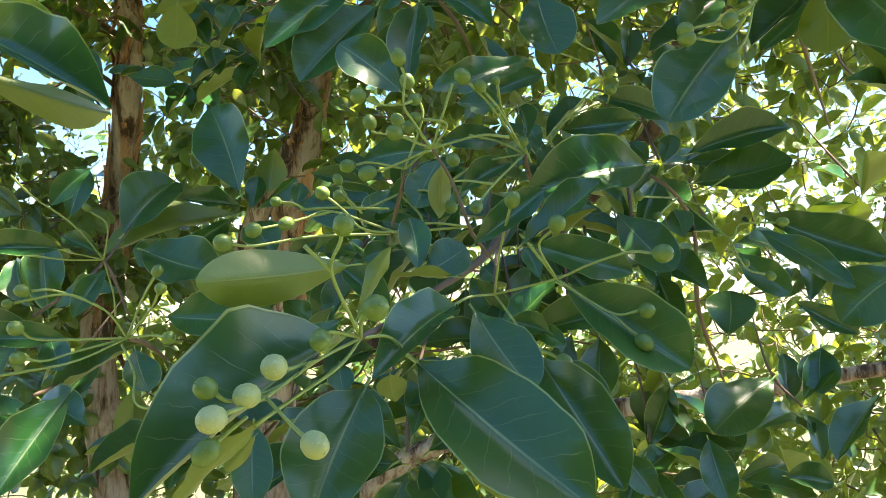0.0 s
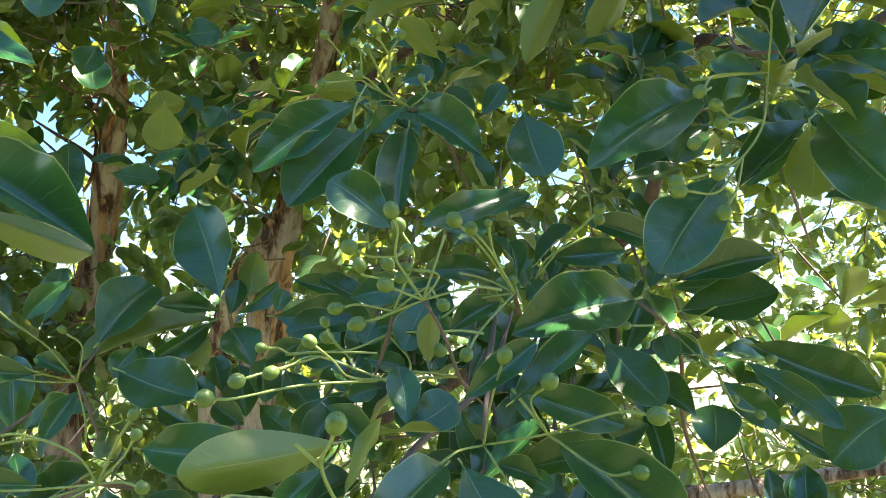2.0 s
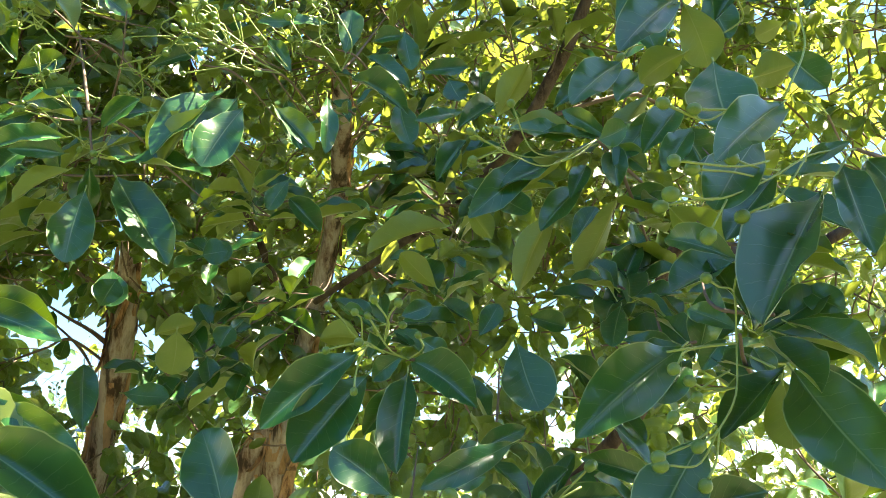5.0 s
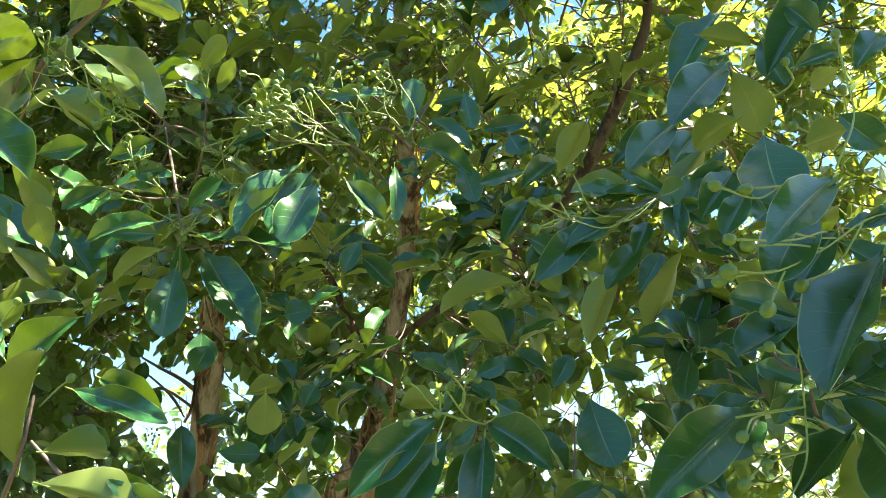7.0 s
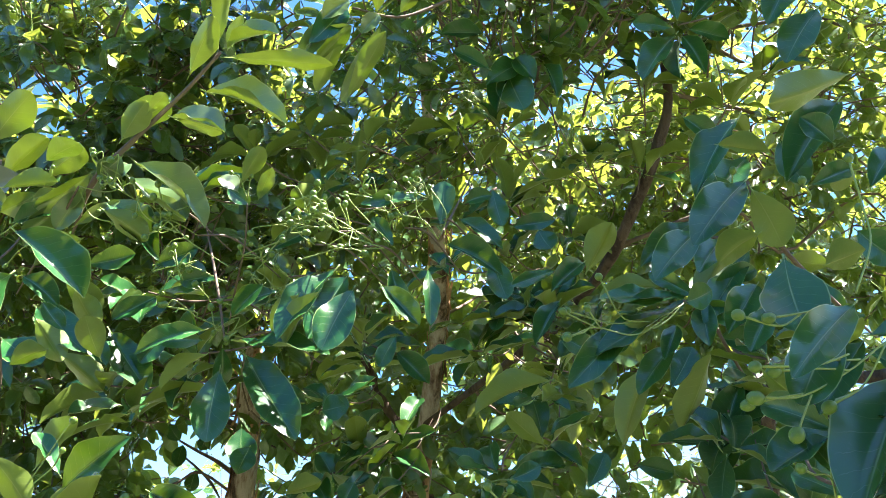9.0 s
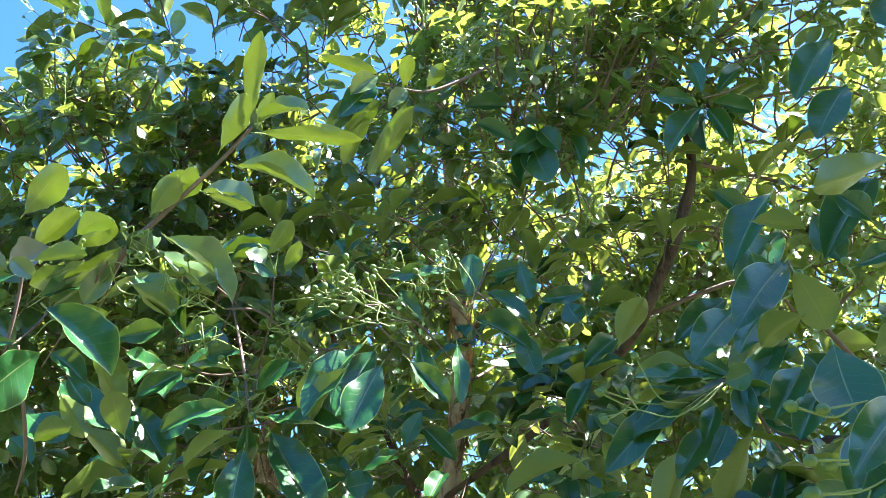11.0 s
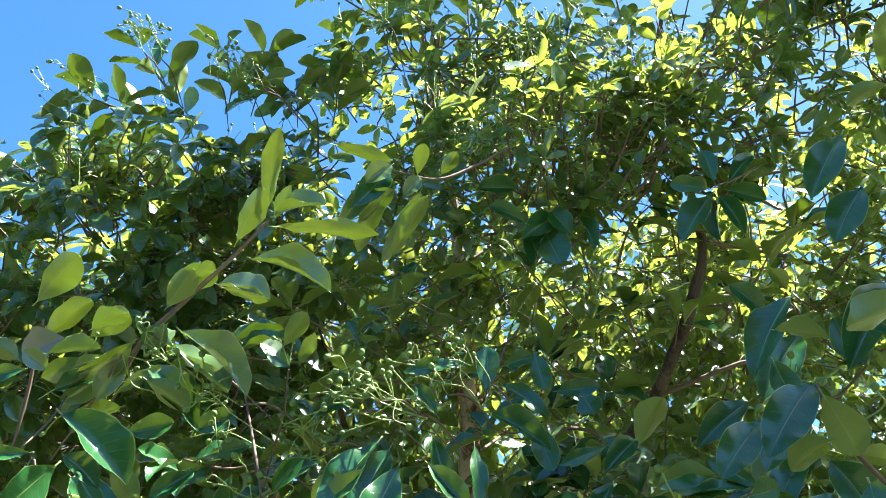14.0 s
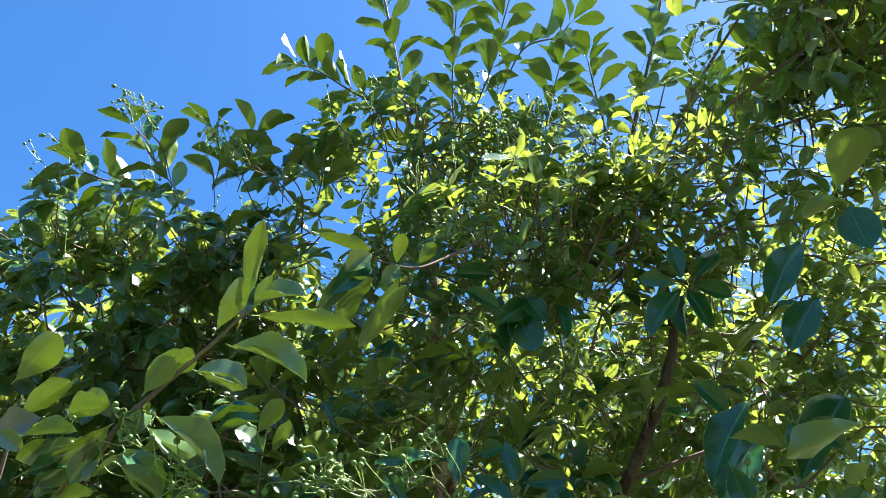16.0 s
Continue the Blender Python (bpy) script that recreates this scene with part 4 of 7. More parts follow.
leaf(tw, (0.251, 0.491, 1.726), (0.254, 0.499, 1.674), (0.41, 0.90, 0.15), 0.0364, 2)
leaf(tw, (0.273, 0.522, 1.742), (0.208, 0.507, 1.682), (-0.31, -0.78, 0.53), 0.0273, 6)
leaf(tw, (0.204, 0.558, 1.888), (0.253, 0.565, 1.835), (0.54, 0.63, 0.56), 0.0440, 1)
leaf(tw, (0.243, 0.528, 1.767), (0.211, 0.554, 1.792), (-0.47, -0.84, 0.28), 0.0197, 2)
leaf(tw, (0.244, 0.562, 1.771), (0.224, 0.574, 1.746), (-0.53, -0.85, 0.02), 0.0192, 0)
leaf(tw, (0.197, 0.617, 1.606), (0.274, 0.598, 1.622), (-0.29, -0.85, 0.44), 0.0422, 4)
leaf(tw, (0.282, 0.552, 1.736), (0.237, 0.561, 1.697), (-0.41, -0.87, 0.27), 0.0227, 6)
leaf(tw, (0.255, 0.542, 1.758), (0.264, 0.534, 1.731), (-0.33, -0.93, 0.16), 0.0198, 5)
leaf(tw, (0.246, 0.522, 1.774), (0.288, 0.529, 1.807), (-0.15, -0.91, 0.38), 0.0187, 6)
leaf(tw, (0.273, 0.485, 1.790), (0.288, 0.460, 1.764), (-0.58, -0.73, 0.36), 0.0244, 0)
stalk(tw, (0.202, 0.443, 1.737), (0.198, 0.426, 1.766), (0.185, 0.417, 1.768), (0.177, 0.410, 1.770), fruit=0.0075, kind=0)
stalk(tw, (0.202, 0.443, 1.737), (0.166, 0.432, 1.730), (0.155, 0.425, 1.719), fruit=0.0080, kind=1)
stalk(tw, (0.201, 0.450, 1.709), (0.177, 0.439, 1.706), (0.165, 0.428, 1.708), fruit=0.0080, kind=2)
stalk(tw, (0.201, 0.450, 1.709), (0.181, 0.439, 1.704), (0.169, 0.430, 1.700), fruit=0.0080, kind=0)
stalk(tw, (0.202, 0.443, 1.737), (0.194, 0.436, 1.702), (0.179, 0.432, 1.680), (0.168, 0.430, 1.672), fruit=0.0085, kind=1)
stalk(tw, (0.179, 0.432, 1.680), (0.164, 0.433, 1.659), (0.144, 0.429, 1.658), fruit=0.0095, kind=2)
stalk(tw, (0.179, 0.432, 1.680), (0.175, 0.432, 1.662), (0.168, 0.431, 1.650), fruit=0.0090, kind=0)
stalk(tw, (0.197, 0.448, 1.720), (0.173, 0.439, 1.706), (0.154, 0.432, 1.690), fruit=0.0080, kind=1)
stalk(tw, (0.201, 0.434, 1.769), (0.200, 0.424, 1.776), (0.201, 0.416, 1.782), fruit=0.0070, kind=2)
stalk(tw, (0.182, 0.446, 1.684), (0.163, 0.437, 1.672), (0.142, 0.429, 1.664), fruit=0.0093, kind=0)
stalk(tw, (0.202, 0.443, 1.737), (0.185, 0.444, 1.736), (0.156, 0.446, 1.732))
stalk(tw, (0.207, 0.444, 1.730), (0.215, 0.421, 1.716))
tw = twig((0.424, 0.539, 1.873, 0.0027), (0.347, 0.462, 1.878, 0.0020), (0.292, 0.414, 1.866, 0.0013))
leaf(tw, (0.283, 0.443, 1.853), (0.198, 0.391, 1.736), (-0.42, -0.68, 0.60), 0.0467, 6)
leaf(tw, (0.225, 0.404, 1.876), (0.175, 0.382, 1.807), (-0.07, -0.93, 0.35), 0.0360, 2)
leaf(tw, (0.283, 0.421, 1.861), (0.271, 0.384, 1.779), (-0.26, -0.86, 0.43), 0.0277, 0)
leaf(tw, (0.273, 0.486, 1.886), (0.217, 0.473, 1.821), (-0.18, -0.93, 0.33), 0.0286, 4)
leaf(tw, (0.287, 0.406, 1.869), (0.250, 0.403, 1.850), (0.01, -0.99, 0.14), 0.0127, 2)
leaf(tw, (0.319, 0.449, 1.879), (0.322, 0.404, 1.797), (-0.55, -0.74, 0.39), 0.0316, 3)
stalk(tw, (0.292, 0.414, 1.866), (0.252, 0.399, 1.854), (0.214, 0.388, 1.830), (0.177, 0.377, 1.812), (0.148, 0.365, 1.809), fruit=0.0100, kind=1)
stalk(tw, (0.214, 0.388, 1.830), (0.188, 0.375, 1.829), (0.162, 0.365, 1.826), fruit=0.0090, kind=2)
stalk(tw, (0.224, 0.391, 1.838), (0.206, 0.382, 1.836), (0.191, 0.375, 1.837), fruit=0.0090, kind=0)
stalk(tw, (0.183, 0.380, 1.813), (0.174, 0.377, 1.799), (0.169, 0.375, 1.791), fruit=0.0100, kind=1)
stalk(tw, (0.245, 0.395, 1.849), (0.224, 0.396, 1.822), (0.202, 0.395, 1.810), fruit=0.0095, kind=2)
stalk(tw, (0.286, 0.415, 1.862), (0.268, 0.411, 1.835), (0.271, 0.405, 1.817), fruit=0.0095, kind=0)
stalk(tw, (0.178, 0.380, 1.814), (0.158, 0.381, 1.812), (0.147, 0.382, 1.810), fruit=0.0084, kind=1)
stalk(tw, (0.286, 0.415, 1.862), (0.270, 0.423, 1.837), (0.270, 0.422, 1.841))
tw = twig((0.047, 0.813, 1.741, 0.0024), (0.018, 0.703, 1.765, 0.0020), (-0.010, 0.592, 1.757, 0.0016), (-0.018, 0.572, 1.755, 0.0012))
leaf(tw, (-0.056, 0.589, 1.769), (-0.131, 0.553, 1.697), (0.16, -0.94, 0.30), 0.0377, 0)
leaf(tw, (-0.049, 0.596, 1.752), (-0.105, 0.556, 1.672), (0.13, -0.92, 0.36), 0.0471, 6)
leaf(tw, (-0.019, 0.596, 1.754), (-0.025, 0.533, 1.661), (-0.32, -0.78, 0.55), 0.0342, 4)
leaf(tw, (-0.019, 0.583, 1.759), (0.036, 0.550, 1.712), (-0.21, -0.90, 0.39), 0.0349, 1)
leaf(tw, (-0.022, 0.578, 1.760), (-0.049, 0.591, 1.741), (-0.38, -0.92, -0.09), 0.0199, 7)
leaf(tw, (-0.020, 0.611, 1.747), (-0.057, 0.616, 1.699), (-0.16, -0.99, 0.02), 0.0207, 1)
leaf(tw, (0.083, 0.680, 1.798), (0.098, 0.641, 1.723), (-0.17, -0.89, 0.43), 0.0505, 2)
leaf(tw, (-0.010, 0.611, 1.782), (0.014, 0.605, 1.766), (-0.06, -0.97, 0.23), 0.0211, 4)
leaf(tw, (0.026, 0.752, 1.948), (-0.069, 0.744, 1.909), (-0.37, 0.44, 0.82), 0.0340, 1)
leaf(tw, (0.010, 0.734, 1.864), (-0.031, 0.714, 1.900), (0.17, 0.76, 0.63), 0.0279, 2)
leaf(tw, (-0.059, 0.608, 1.781), (-0.097, 0.610, 1.781), (0.02, 0.71, 0.71), 0.0273, 1)
leaf(tw, (-0.032, 0.686, 1.822), (0.001, 0.688, 1.835), (-0.00, -0.99, 0.16), 0.0220, 2)
leaf(tw, (0.052, 0.779, 1.822), (0.078, 0.789, 1.865), (-0.04, -0.96, 0.26), 0.0258, 2)
leaf(tw, (0.108, 0.784, 1.850), (0.151, 0.779, 1.836), (-0.07, -0.98, 0.16), 0.0279, 6)
stalk(tw, (-0.018, 0.563, 1.753), (-0.052, 0.521, 1.757), (-0.068, 0.507, 1.773), (-0.074, 0.498, 1.777), fruit=0.0060, kind=2)
stalk(tw, (-0.052, 0.521, 1.757), (-0.052, 0.507, 1.771), (-0.055, 0.499, 1.773), fruit=0.0060, kind=0)
stalk(tw, (-0.036, 0.531, 1.758), (-0.032, 0.517, 1.771), (-0.041, 0.505, 1.783), fruit=0.0063, kind=1)
stalk(tw, (-0.036, 0.531, 1.758), (-0.032, 0.516, 1.775), (-0.026, 0.505, 1.781), fruit=0.0068, kind=2)
stalk(tw, (-0.052, 0.521, 1.757), (-0.068, 0.513, 1.752), (-0.075, 0.506, 1.748), fruit=0.0060, kind=0)
stalk(tw, (-0.036, 0.533, 1.751), (-0.046, 0.516, 1.755), (-0.051, 0.505, 1.753), fruit=0.0070, kind=1)
stalk(tw, (-0.048, 0.522, 1.755), (-0.055, 0.517, 1.736), (-0.056, 0.512, 1.721), fruit=0.0060, kind=2)
stalk(tw, (-0.018, 0.563, 1.753), (-0.006, 0.550, 1.759), (-0.009, 0.541, 1.765), fruit=0.0060, kind=0)
stalk(tw, (-0.018, 0.563, 1.753), (-0.032, 0.537, 1.755), (-0.046, 0.508, 1.772), fruit=0.0055, kind=1)
tw = twig((0.167, 0.771, 1.688, 0.0016), (0.150, 0.710, 1.724, 0.0012), (0.129, 0.678, 1.766, 0.0008))
stalk(tw, (0.150, 0.710, 1.724), (0.128, 0.683, 1.729), (0.100, 0.660, 1.731), fruit=0.0070, kind=2)
stalk(tw, (0.142, 0.695, 1.743), (0.127, 0.675, 1.741), (0.115, 0.658, 1.741), fruit=0.0070, kind=0)
stalk(tw, (0.150, 0.710, 1.724), (0.137, 0.684, 1.717), fruit=0.0070, kind=1)
stalk(tw, (0.150, 0.710, 1.724), (0.139, 0.644, 1.681), (0.127, 0.574, 1.671), fruit=0.0090, kind=2)
tw = twig((0.294, 0.834, 2.015, 0.0027), (0.212, 0.693, 1.989, 0.0020), (0.158, 0.596, 1.972, 0.0013))
leaf(tw, (0.122, 0.625, 1.981), (0.035, 0.591, 1.889), (0.14, -0.96, 0.23), 0.0333, 8)
leaf(tw, (0.141, 0.602, 1.965), (0.057, 0.621, 1.920), (-0.22, 0.69, 0.69), 0.0251, 8)
leaf(tw, (0.152, 0.629, 1.942), (0.102, 0.609, 1.883), (-0.02, -0.94, 0.34), 0.0263, 0)
leaf(tw, (0.151, 0.611, 1.954), (0.131, 0.603, 1.914), (-0.09, -0.97, 0.24), 0.0195, 1)
leaf(tw, (0.128, 0.675, 1.935), (0.093, 0.723, 1.860), (0.00, 0.85, 0.53), 0.0339, 1)
leaf(tw, (0.190, 0.649, 1.940), (0.152, 0.696, 1.866), (-0.26, 0.75, 0.61), 0.0314, 4)
leaf(tw, (0.157, 0.592, 1.968), (0.179, 0.565, 1.968), (-0.75, -0.63, -0.20), 0.0275, 2)
leaf(tw, (0.252, 0.649, 2.051), (0.178, 0.614, 1.953), (-0.13, -0.90, 0.42), 0.0320, 8)
leaf(tw, (0.141, 0.612, 1.996), (0.078, 0.617, 1.992), (-0.02, 0.46, 0.89), 0.0211, 1)
leaf(tw, (0.176, 0.624, 1.980), (0.212, 0.625, 1.952), (-0.09, -0.98, -0.16), 0.0232, 1)
leaf(tw, (0.163, 0.789, 1.934), (0.201, 0.800, 1.990), (-0.08, -0.96, 0.26), 0.0327, 2)
leaf(tw, (0.216, 0.734, 1.978), (0.269, 0.729, 1.963), (-0.11, -0.99, -0.01), 0.0332, 5)
leaf(tw, (0.244, 0.811, 1.989), (0.244, 0.787, 1.887), (0.42, -0.88, 0.21), 0.0262, 8)
leaf(tw, (0.043, 0.736, 1.962), (0.069, 0.754, 1.931), (0.23, 0.75, 0.63), 0.0280, 1)
stalk(tw, (0.155, 0.585, 1.965), (0.106, 0.573, 1.932), (0.064, 0.551, 1.934), (0.040, 0.544, 1.924), fruit=0.0080, kind=0)
stalk(tw, (0.064, 0.551, 1.934), (0.053, 0.544, 1.938), (0.038, 0.538, 1.945), fruit=0.0070, kind=1)
stalk(tw, (0.068, 0.551, 1.933), (0.059, 0.538, 1.945), fruit=0.0070, kind=2)
stalk(tw, (0.155, 0.585, 1.965), (0.137, 0.579, 1.947), (0.120, 0.571, 1.936))
tw = twig((-0.528, 0.927, 2.343, 0.0027), (-0.411, 0.757, 2.118, 0.0020), (-0.372, 0.716, 2.012, 0.0013))
leaf(tw, (-0.383, 0.736, 1.988), (-0.377, 0.704, 1.886), (0.37, -0.88, 0.30), 0.0458, 2)
leaf(tw, (-0.355, 0.736, 2.004), (-0.268, 0.696, 1.880), (0.24, -0.86, 0.45), 0.0518, 0)
leaf(tw, (-0.391, 0.703, 2.010), (-0.444, 0.678, 2.003), (0.43, -0.90, 0.01), 0.0281, 3)
leaf(tw, (-0.361, 0.710, 2.011), (-0.226, 0.671, 1.970), (0.01, -0.70, 0.72), 0.0366, 8)
leaf(tw, (-0.386, 0.705, 1.995), (-0.437, 0.695, 1.949), (-0.67, 0.28, 0.69), 0.0228, 1)
leaf(tw, (-0.239, 0.668, 2.051), (-0.284, 0.683, 1.988), (-0.62, 0.55, 0.56), 0.0262, 1)
leaf(tw, (-0.197, 0.671, 2.054), (-0.226, 0.637, 1.963), (0.34, -0.91, 0.23), 0.0451, 2)
leaf(tw, (-0.265, 0.671, 2.049), (-0.304, 0.700, 2.007), (-0.38, 0.56, 0.73), 0.0276, 1)
leaf(tw, (-0.169, 0.667, 2.052), (-0.119, 0.652, 1.989), (0.08, -0.96, 0.29), 0.0268, 6)
leaf(tw, (-0.113, 0.686, 2.077), (-0.109, 0.669, 1.994), (0.51, -0.84, 0.19), 0.0212, 8)
leaf(tw, (-0.387, 0.744, 2.018), (-0.399, 0.778, 1.974), (0.38, -0.69, -0.62), 0.0249, 1)
leaf(tw, (-0.448, 0.985, 1.978), (-0.434, 0.968, 1.915), (0.31, -0.90, 0.31), 0.0473, 2)
leaf(tw, (-0.316, 0.963, 2.013), (-0.278, 0.953, 1.976), (0.04, -0.95, 0.31), 0.0391, 2)
leaf(tw, (-0.041, 0.810, 2.149), (-0.024, 0.794, 2.072), (-0.05, -0.98, 0.20), 0.0344, 2)
leaf(tw, (-0.349, 0.800, 1.985), (-0.288, 0.789, 1.950), (0.01, -0.95, 0.30), 0.0235, 0)
leaf(tw, (-0.187, 0.889, 2.072), (-0.211, 0.877, 2.019), (0.20, -0.97, 0.12), 0.0264, 2)
tw = twig((-0.576, 0.674, 2.159, 0.0045), (-0.534, 0.635, 2.213, 0.0039), (-0.481, 0.624, 2.264, 0.0033), (-0.410, 0.603, 2.316, 0.0027), (-0.358, 0.580, 2.352, 0.0021))
leaf(tw, (-0.366, 0.587, 2.363), (-0.325, 0.498, 2.436), (-0.55, 0.36, 0.75), 0.0280, 28)
leaf(tw, (-0.409, 0.601, 2.332), (-0.354, 0.544, 2.377), (0.19, 0.72, 0.67), 0.0340, 22)
leaf(tw, (-0.355, 0.580, 2.358), (-0.275, 0.560, 2.352), (-0.16, -0.80, 0.58), 0.0500, 21)
leaf(tw, (-0.356, 0.591, 2.359), (-0.326, 0.562, 2.392), (-0.06, -0.78, -0.63), 0.0174, 28)
leaf(tw, (-0.356, 0.578, 2.342), (-0.213, 0.590, 2.320), (0.10, 0.48, 0.87), 0.0255, 28)
leaf(tw, (-0.390, 0.603, 2.315), (-0.282, 0.628, 2.264), (0.41, -0.77, 0.49), 0.0500, 21)
leaf(tw, (-0.431, 0.607, 2.281), (-0.359, 0.621, 2.257), (0.33, -0.79, 0.52), 0.0500, 25)
leaf(tw, (-0.424, 0.610, 2.277), (-0.362, 0.621, 2.256), (0.18, 0.56, 0.81), 0.0218, 28)
leaf(tw, (-0.497, 0.616, 2.252), (-0.455, 0.593, 2.297), (-0.08, 0.86, 0.51), 0.0358, 22)
leaf(tw, (-0.458, 0.602, 2.283), (-0.425, 0.585, 2.298), (-0.05, 0.60, 0.80), 0.0189, 22)
leaf(tw, (-0.474, 0.613, 2.225), (-0.395, 0.673, 2.150), (0.75, -0.58, 0.33), 0.0500, 21)
leaf(tw, (-0.504, 0.653, 2.230), (-0.405, 0.639, 2.144), (0.48, -0.60, 0.65), 0.0500, 24)
leaf(tw, (-0.493, 0.653, 2.215), (-0.405, 0.640, 2.143), (0.48, 0.74, 0.46), 0.0210, 28)
leaf(tw, (-0.489, 0.617, 2.234), (-0.518, 0.619, 2.205), (0.57, -0.54, -0.62), 0.0328, 25)
leaf(tw, (-0.535, 0.634, 2.234), (-0.488, 0.623, 2.206), (0.34, -0.54, 0.77), 0.0500, 25)
leaf(tw, (-0.533, 0.630, 2.223), (-0.614, 0.642, 2.185), (0.32, -0.46, -0.83), 0.0342, 21)
leaf(tw, (-0.543, 0.638, 2.208), (-0.580, 0.645, 2.151), (0.39, -0.85, -0.36), 0.0323, 24)
tw = twig((-0.043, 0.764, 2.596, 0.0032), (-0.099, 0.738, 2.542, 0.0027), (-0.153, 0.705, 2.496, 0.0021), (-0.212, 0.674, 2.494, 0.0016))
leaf(tw, (-0.301, 0.627, 2.521), (-0.217, 0.670, 2.511), (-0.11, 0.43, 0.90), 0.0230, 28)
leaf(tw, (-0.212, 0.665, 2.501), (-0.252, 0.659, 2.464), (0.32, -0.93, -0.19), 0.0320, 25)
leaf(tw, (-0.250, 0.683, 2.483), (-0.293, 0.677, 2.408), (0.50, -0.84, -0.22), 0.0298, 21)
leaf(tw, (-0.222, 0.675, 2.465), (-0.276, 0.725, 2.392), (-0.52, 0.47, 0.72), 0.0329, 28)
leaf(tw, (-0.172, 0.695, 2.481), (-0.244, 0.747, 2.385), (0.27, -0.75, -0.60), 0.0270, 28)
leaf(tw, (-0.184, 0.703, 2.503), (-0.166, 0.663, 2.532), (-0.06, 0.56, 0.82), 0.0237, 22)
leaf(tw, (-0.150, 0.707, 2.504), (-0.119, 0.677, 2.521), (0.10, 0.56, 0.83), 0.0229, 21)
leaf(tw, (-0.174, 0.688, 2.491), (-0.202, 0.685, 2.453), (0.39, -0.90, -0.21), 0.0237, 25)
leaf(tw, (-0.314, 0.743, 2.445), (-0.322, 0.747, 2.402), (-0.32, -0.95, -0.03), 0.0147, 21)
tw = twig((-0.755, 0.750, 2.120, 0.0032), (-0.737, 0.723, 2.203, 0.0027), (-0.731, 0.708, 2.255, 0.0021), (-0.731, 0.702, 2.310, 0.0016))
leaf(tw, (-0.744, 0.688, 2.327), (-0.655, 0.637, 2.370), (0.07, 0.72, 0.70), 0.0503, 22)
leaf(tw, (-0.723, 0.701, 2.273), (-0.627, 0.650, 2.301), (-0.14, 0.24, 0.96), 0.0373, 24)
dry = leaf(tw, (-0.675, 0.688, 2.270), (-0.729, 0.684, 2.239), (0.17, -0.97, -0.17), 0.0454, 5)
dry.data = DRY_LEAF
tagged(dry, "withered pale grey curled leaf")
leaf(tw, (-0.648, 0.692, 2.267), (-0.568, 0.650, 2.277), (0.30, 0.71, 0.64), 0.0372, 20)
leaf(tw, (-0.742, 0.695, 2.242), (-0.778, 0.664, 2.264), (-0.48, 0.80, 0.36), 0.0285, 21)
leaf(tw, (-0.580, 0.660, 2.203), (-0.636, 0.657, 2.157), (0.51, -0.62, -0.59), 0.0315, 21)
leaf(tw, (-0.675, 0.678, 2.209), (-0.703, 0.648, 2.231), (0.52, -0.76, -0.39), 0.0260, 26)
leaf(tw, (-0.634, 0.672, 2.228), (-0.677, 0.662, 2.196), (0.59, -0.45, -0.66), 0.0372, 23)
leaf(tw, (-0.569, 0.659, 2.160), (-0.512, 0.664, 2.197), (0.14, -0.99, -0.09), 0.0169, 28)
leaf(tw, (-0.602, 0.667, 2.181), (-0.635, 0.665, 2.144), (0.24, -0.96, -0.16), 0.0226, 24)
stalk(tw, (-0.703, 0.703, 2.185), (-0.624, 0.667, 2.201), (-0.563, 0.638, 2.207), fruit=0.0070, kind=0)
stalk(tw, (-0.621, 0.662, 2.199), (-0.594, 0.667, 2.180), (-0.540, 0.660, 2.181), fruit=0.0060, kind=1)
stalk(tw, (-0.658, 0.679, 2.189), (-0.601, 0.639, 2.223), (-0.585, 0.620, 2.227), fruit=0.0060, kind=2)
tw = twig((-0.568, 0.595, 1.902, 0.0027), (-0.519, 0.526, 1.928, 0.0020), (-0.495, 0.447, 1.999, 0.0013))
leaf(tw, (-0.482, 0.467, 2.003), (-0.506, 0.432, 1.940), (0.94, -0.05, -0.34), 0.0569, 2)
leaf(tw, (-0.525, 0.500, 2.073), (-0.450, 0.534, 2.000), (0.66, -0.65, 0.37), 0.0534, 5)
leaf(tw, (-0.556, 0.572, 2.053), (-0.507, 0.579, 2.013), (0.35, -0.89, 0.28), 0.0265, 1)
leaf(tw, (-0.571, 0.633, 2.050), (-0.535, 0.637, 2.009), (0.41, -0.87, 0.27), 0.0218, 4)
leaf(tw, (-0.519, 0.615, 2.054), (-0.507, 0.661, 2.014), (-0.39, 0.67, 0.63), 0.0296, 1)
leaf(tw, (-0.515, 0.471, 2.016), (-0.567, 0.463, 2.011), (0.15, -0.99, 0.05), 0.0178, 2)
leaf(tw, (-0.561, 0.653, 1.995), (-0.612, 0.661, 1.981), (-0.13, 0.57, 0.81), 0.0292, 1)
leaf(tw, (-0.550, 0.707, 2.039), (-0.519, 0.709, 1.989), (0.42, -0.88, 0.22), 0.0249, 4)
leaf(tw, (-0.679, 0.634, 2.196), (-0.725, 0.627, 2.181), (0.20, -0.97, -0.13), 0.0223, 7)
leaf(tw, (-0.646, 0.646, 2.167), (-0.586, 0.655, 2.186), (0.18, -0.98, -0.09), 0.0262, 1)
stalk(tw, (-0.635, 0.653, 2.169), (-0.618, 0.639, 2.193), (-0.592, 0.638, 2.201), fruit=0.0070, kind=0)
stalk(tw, (-0.635, 0.653, 2.169), (-0.576, 0.654, 2.180), (-0.542, 0.652, 2.191), fruit=0.0060, kind=1)
tw = twig((-0.478, 0.609, 1.672, 0.0024), (-0.403, 0.514, 1.706, 0.0020), (-0.375, 0.482, 1.737, 0.0016), (-0.376, 0.487, 1.777, 0.0012))
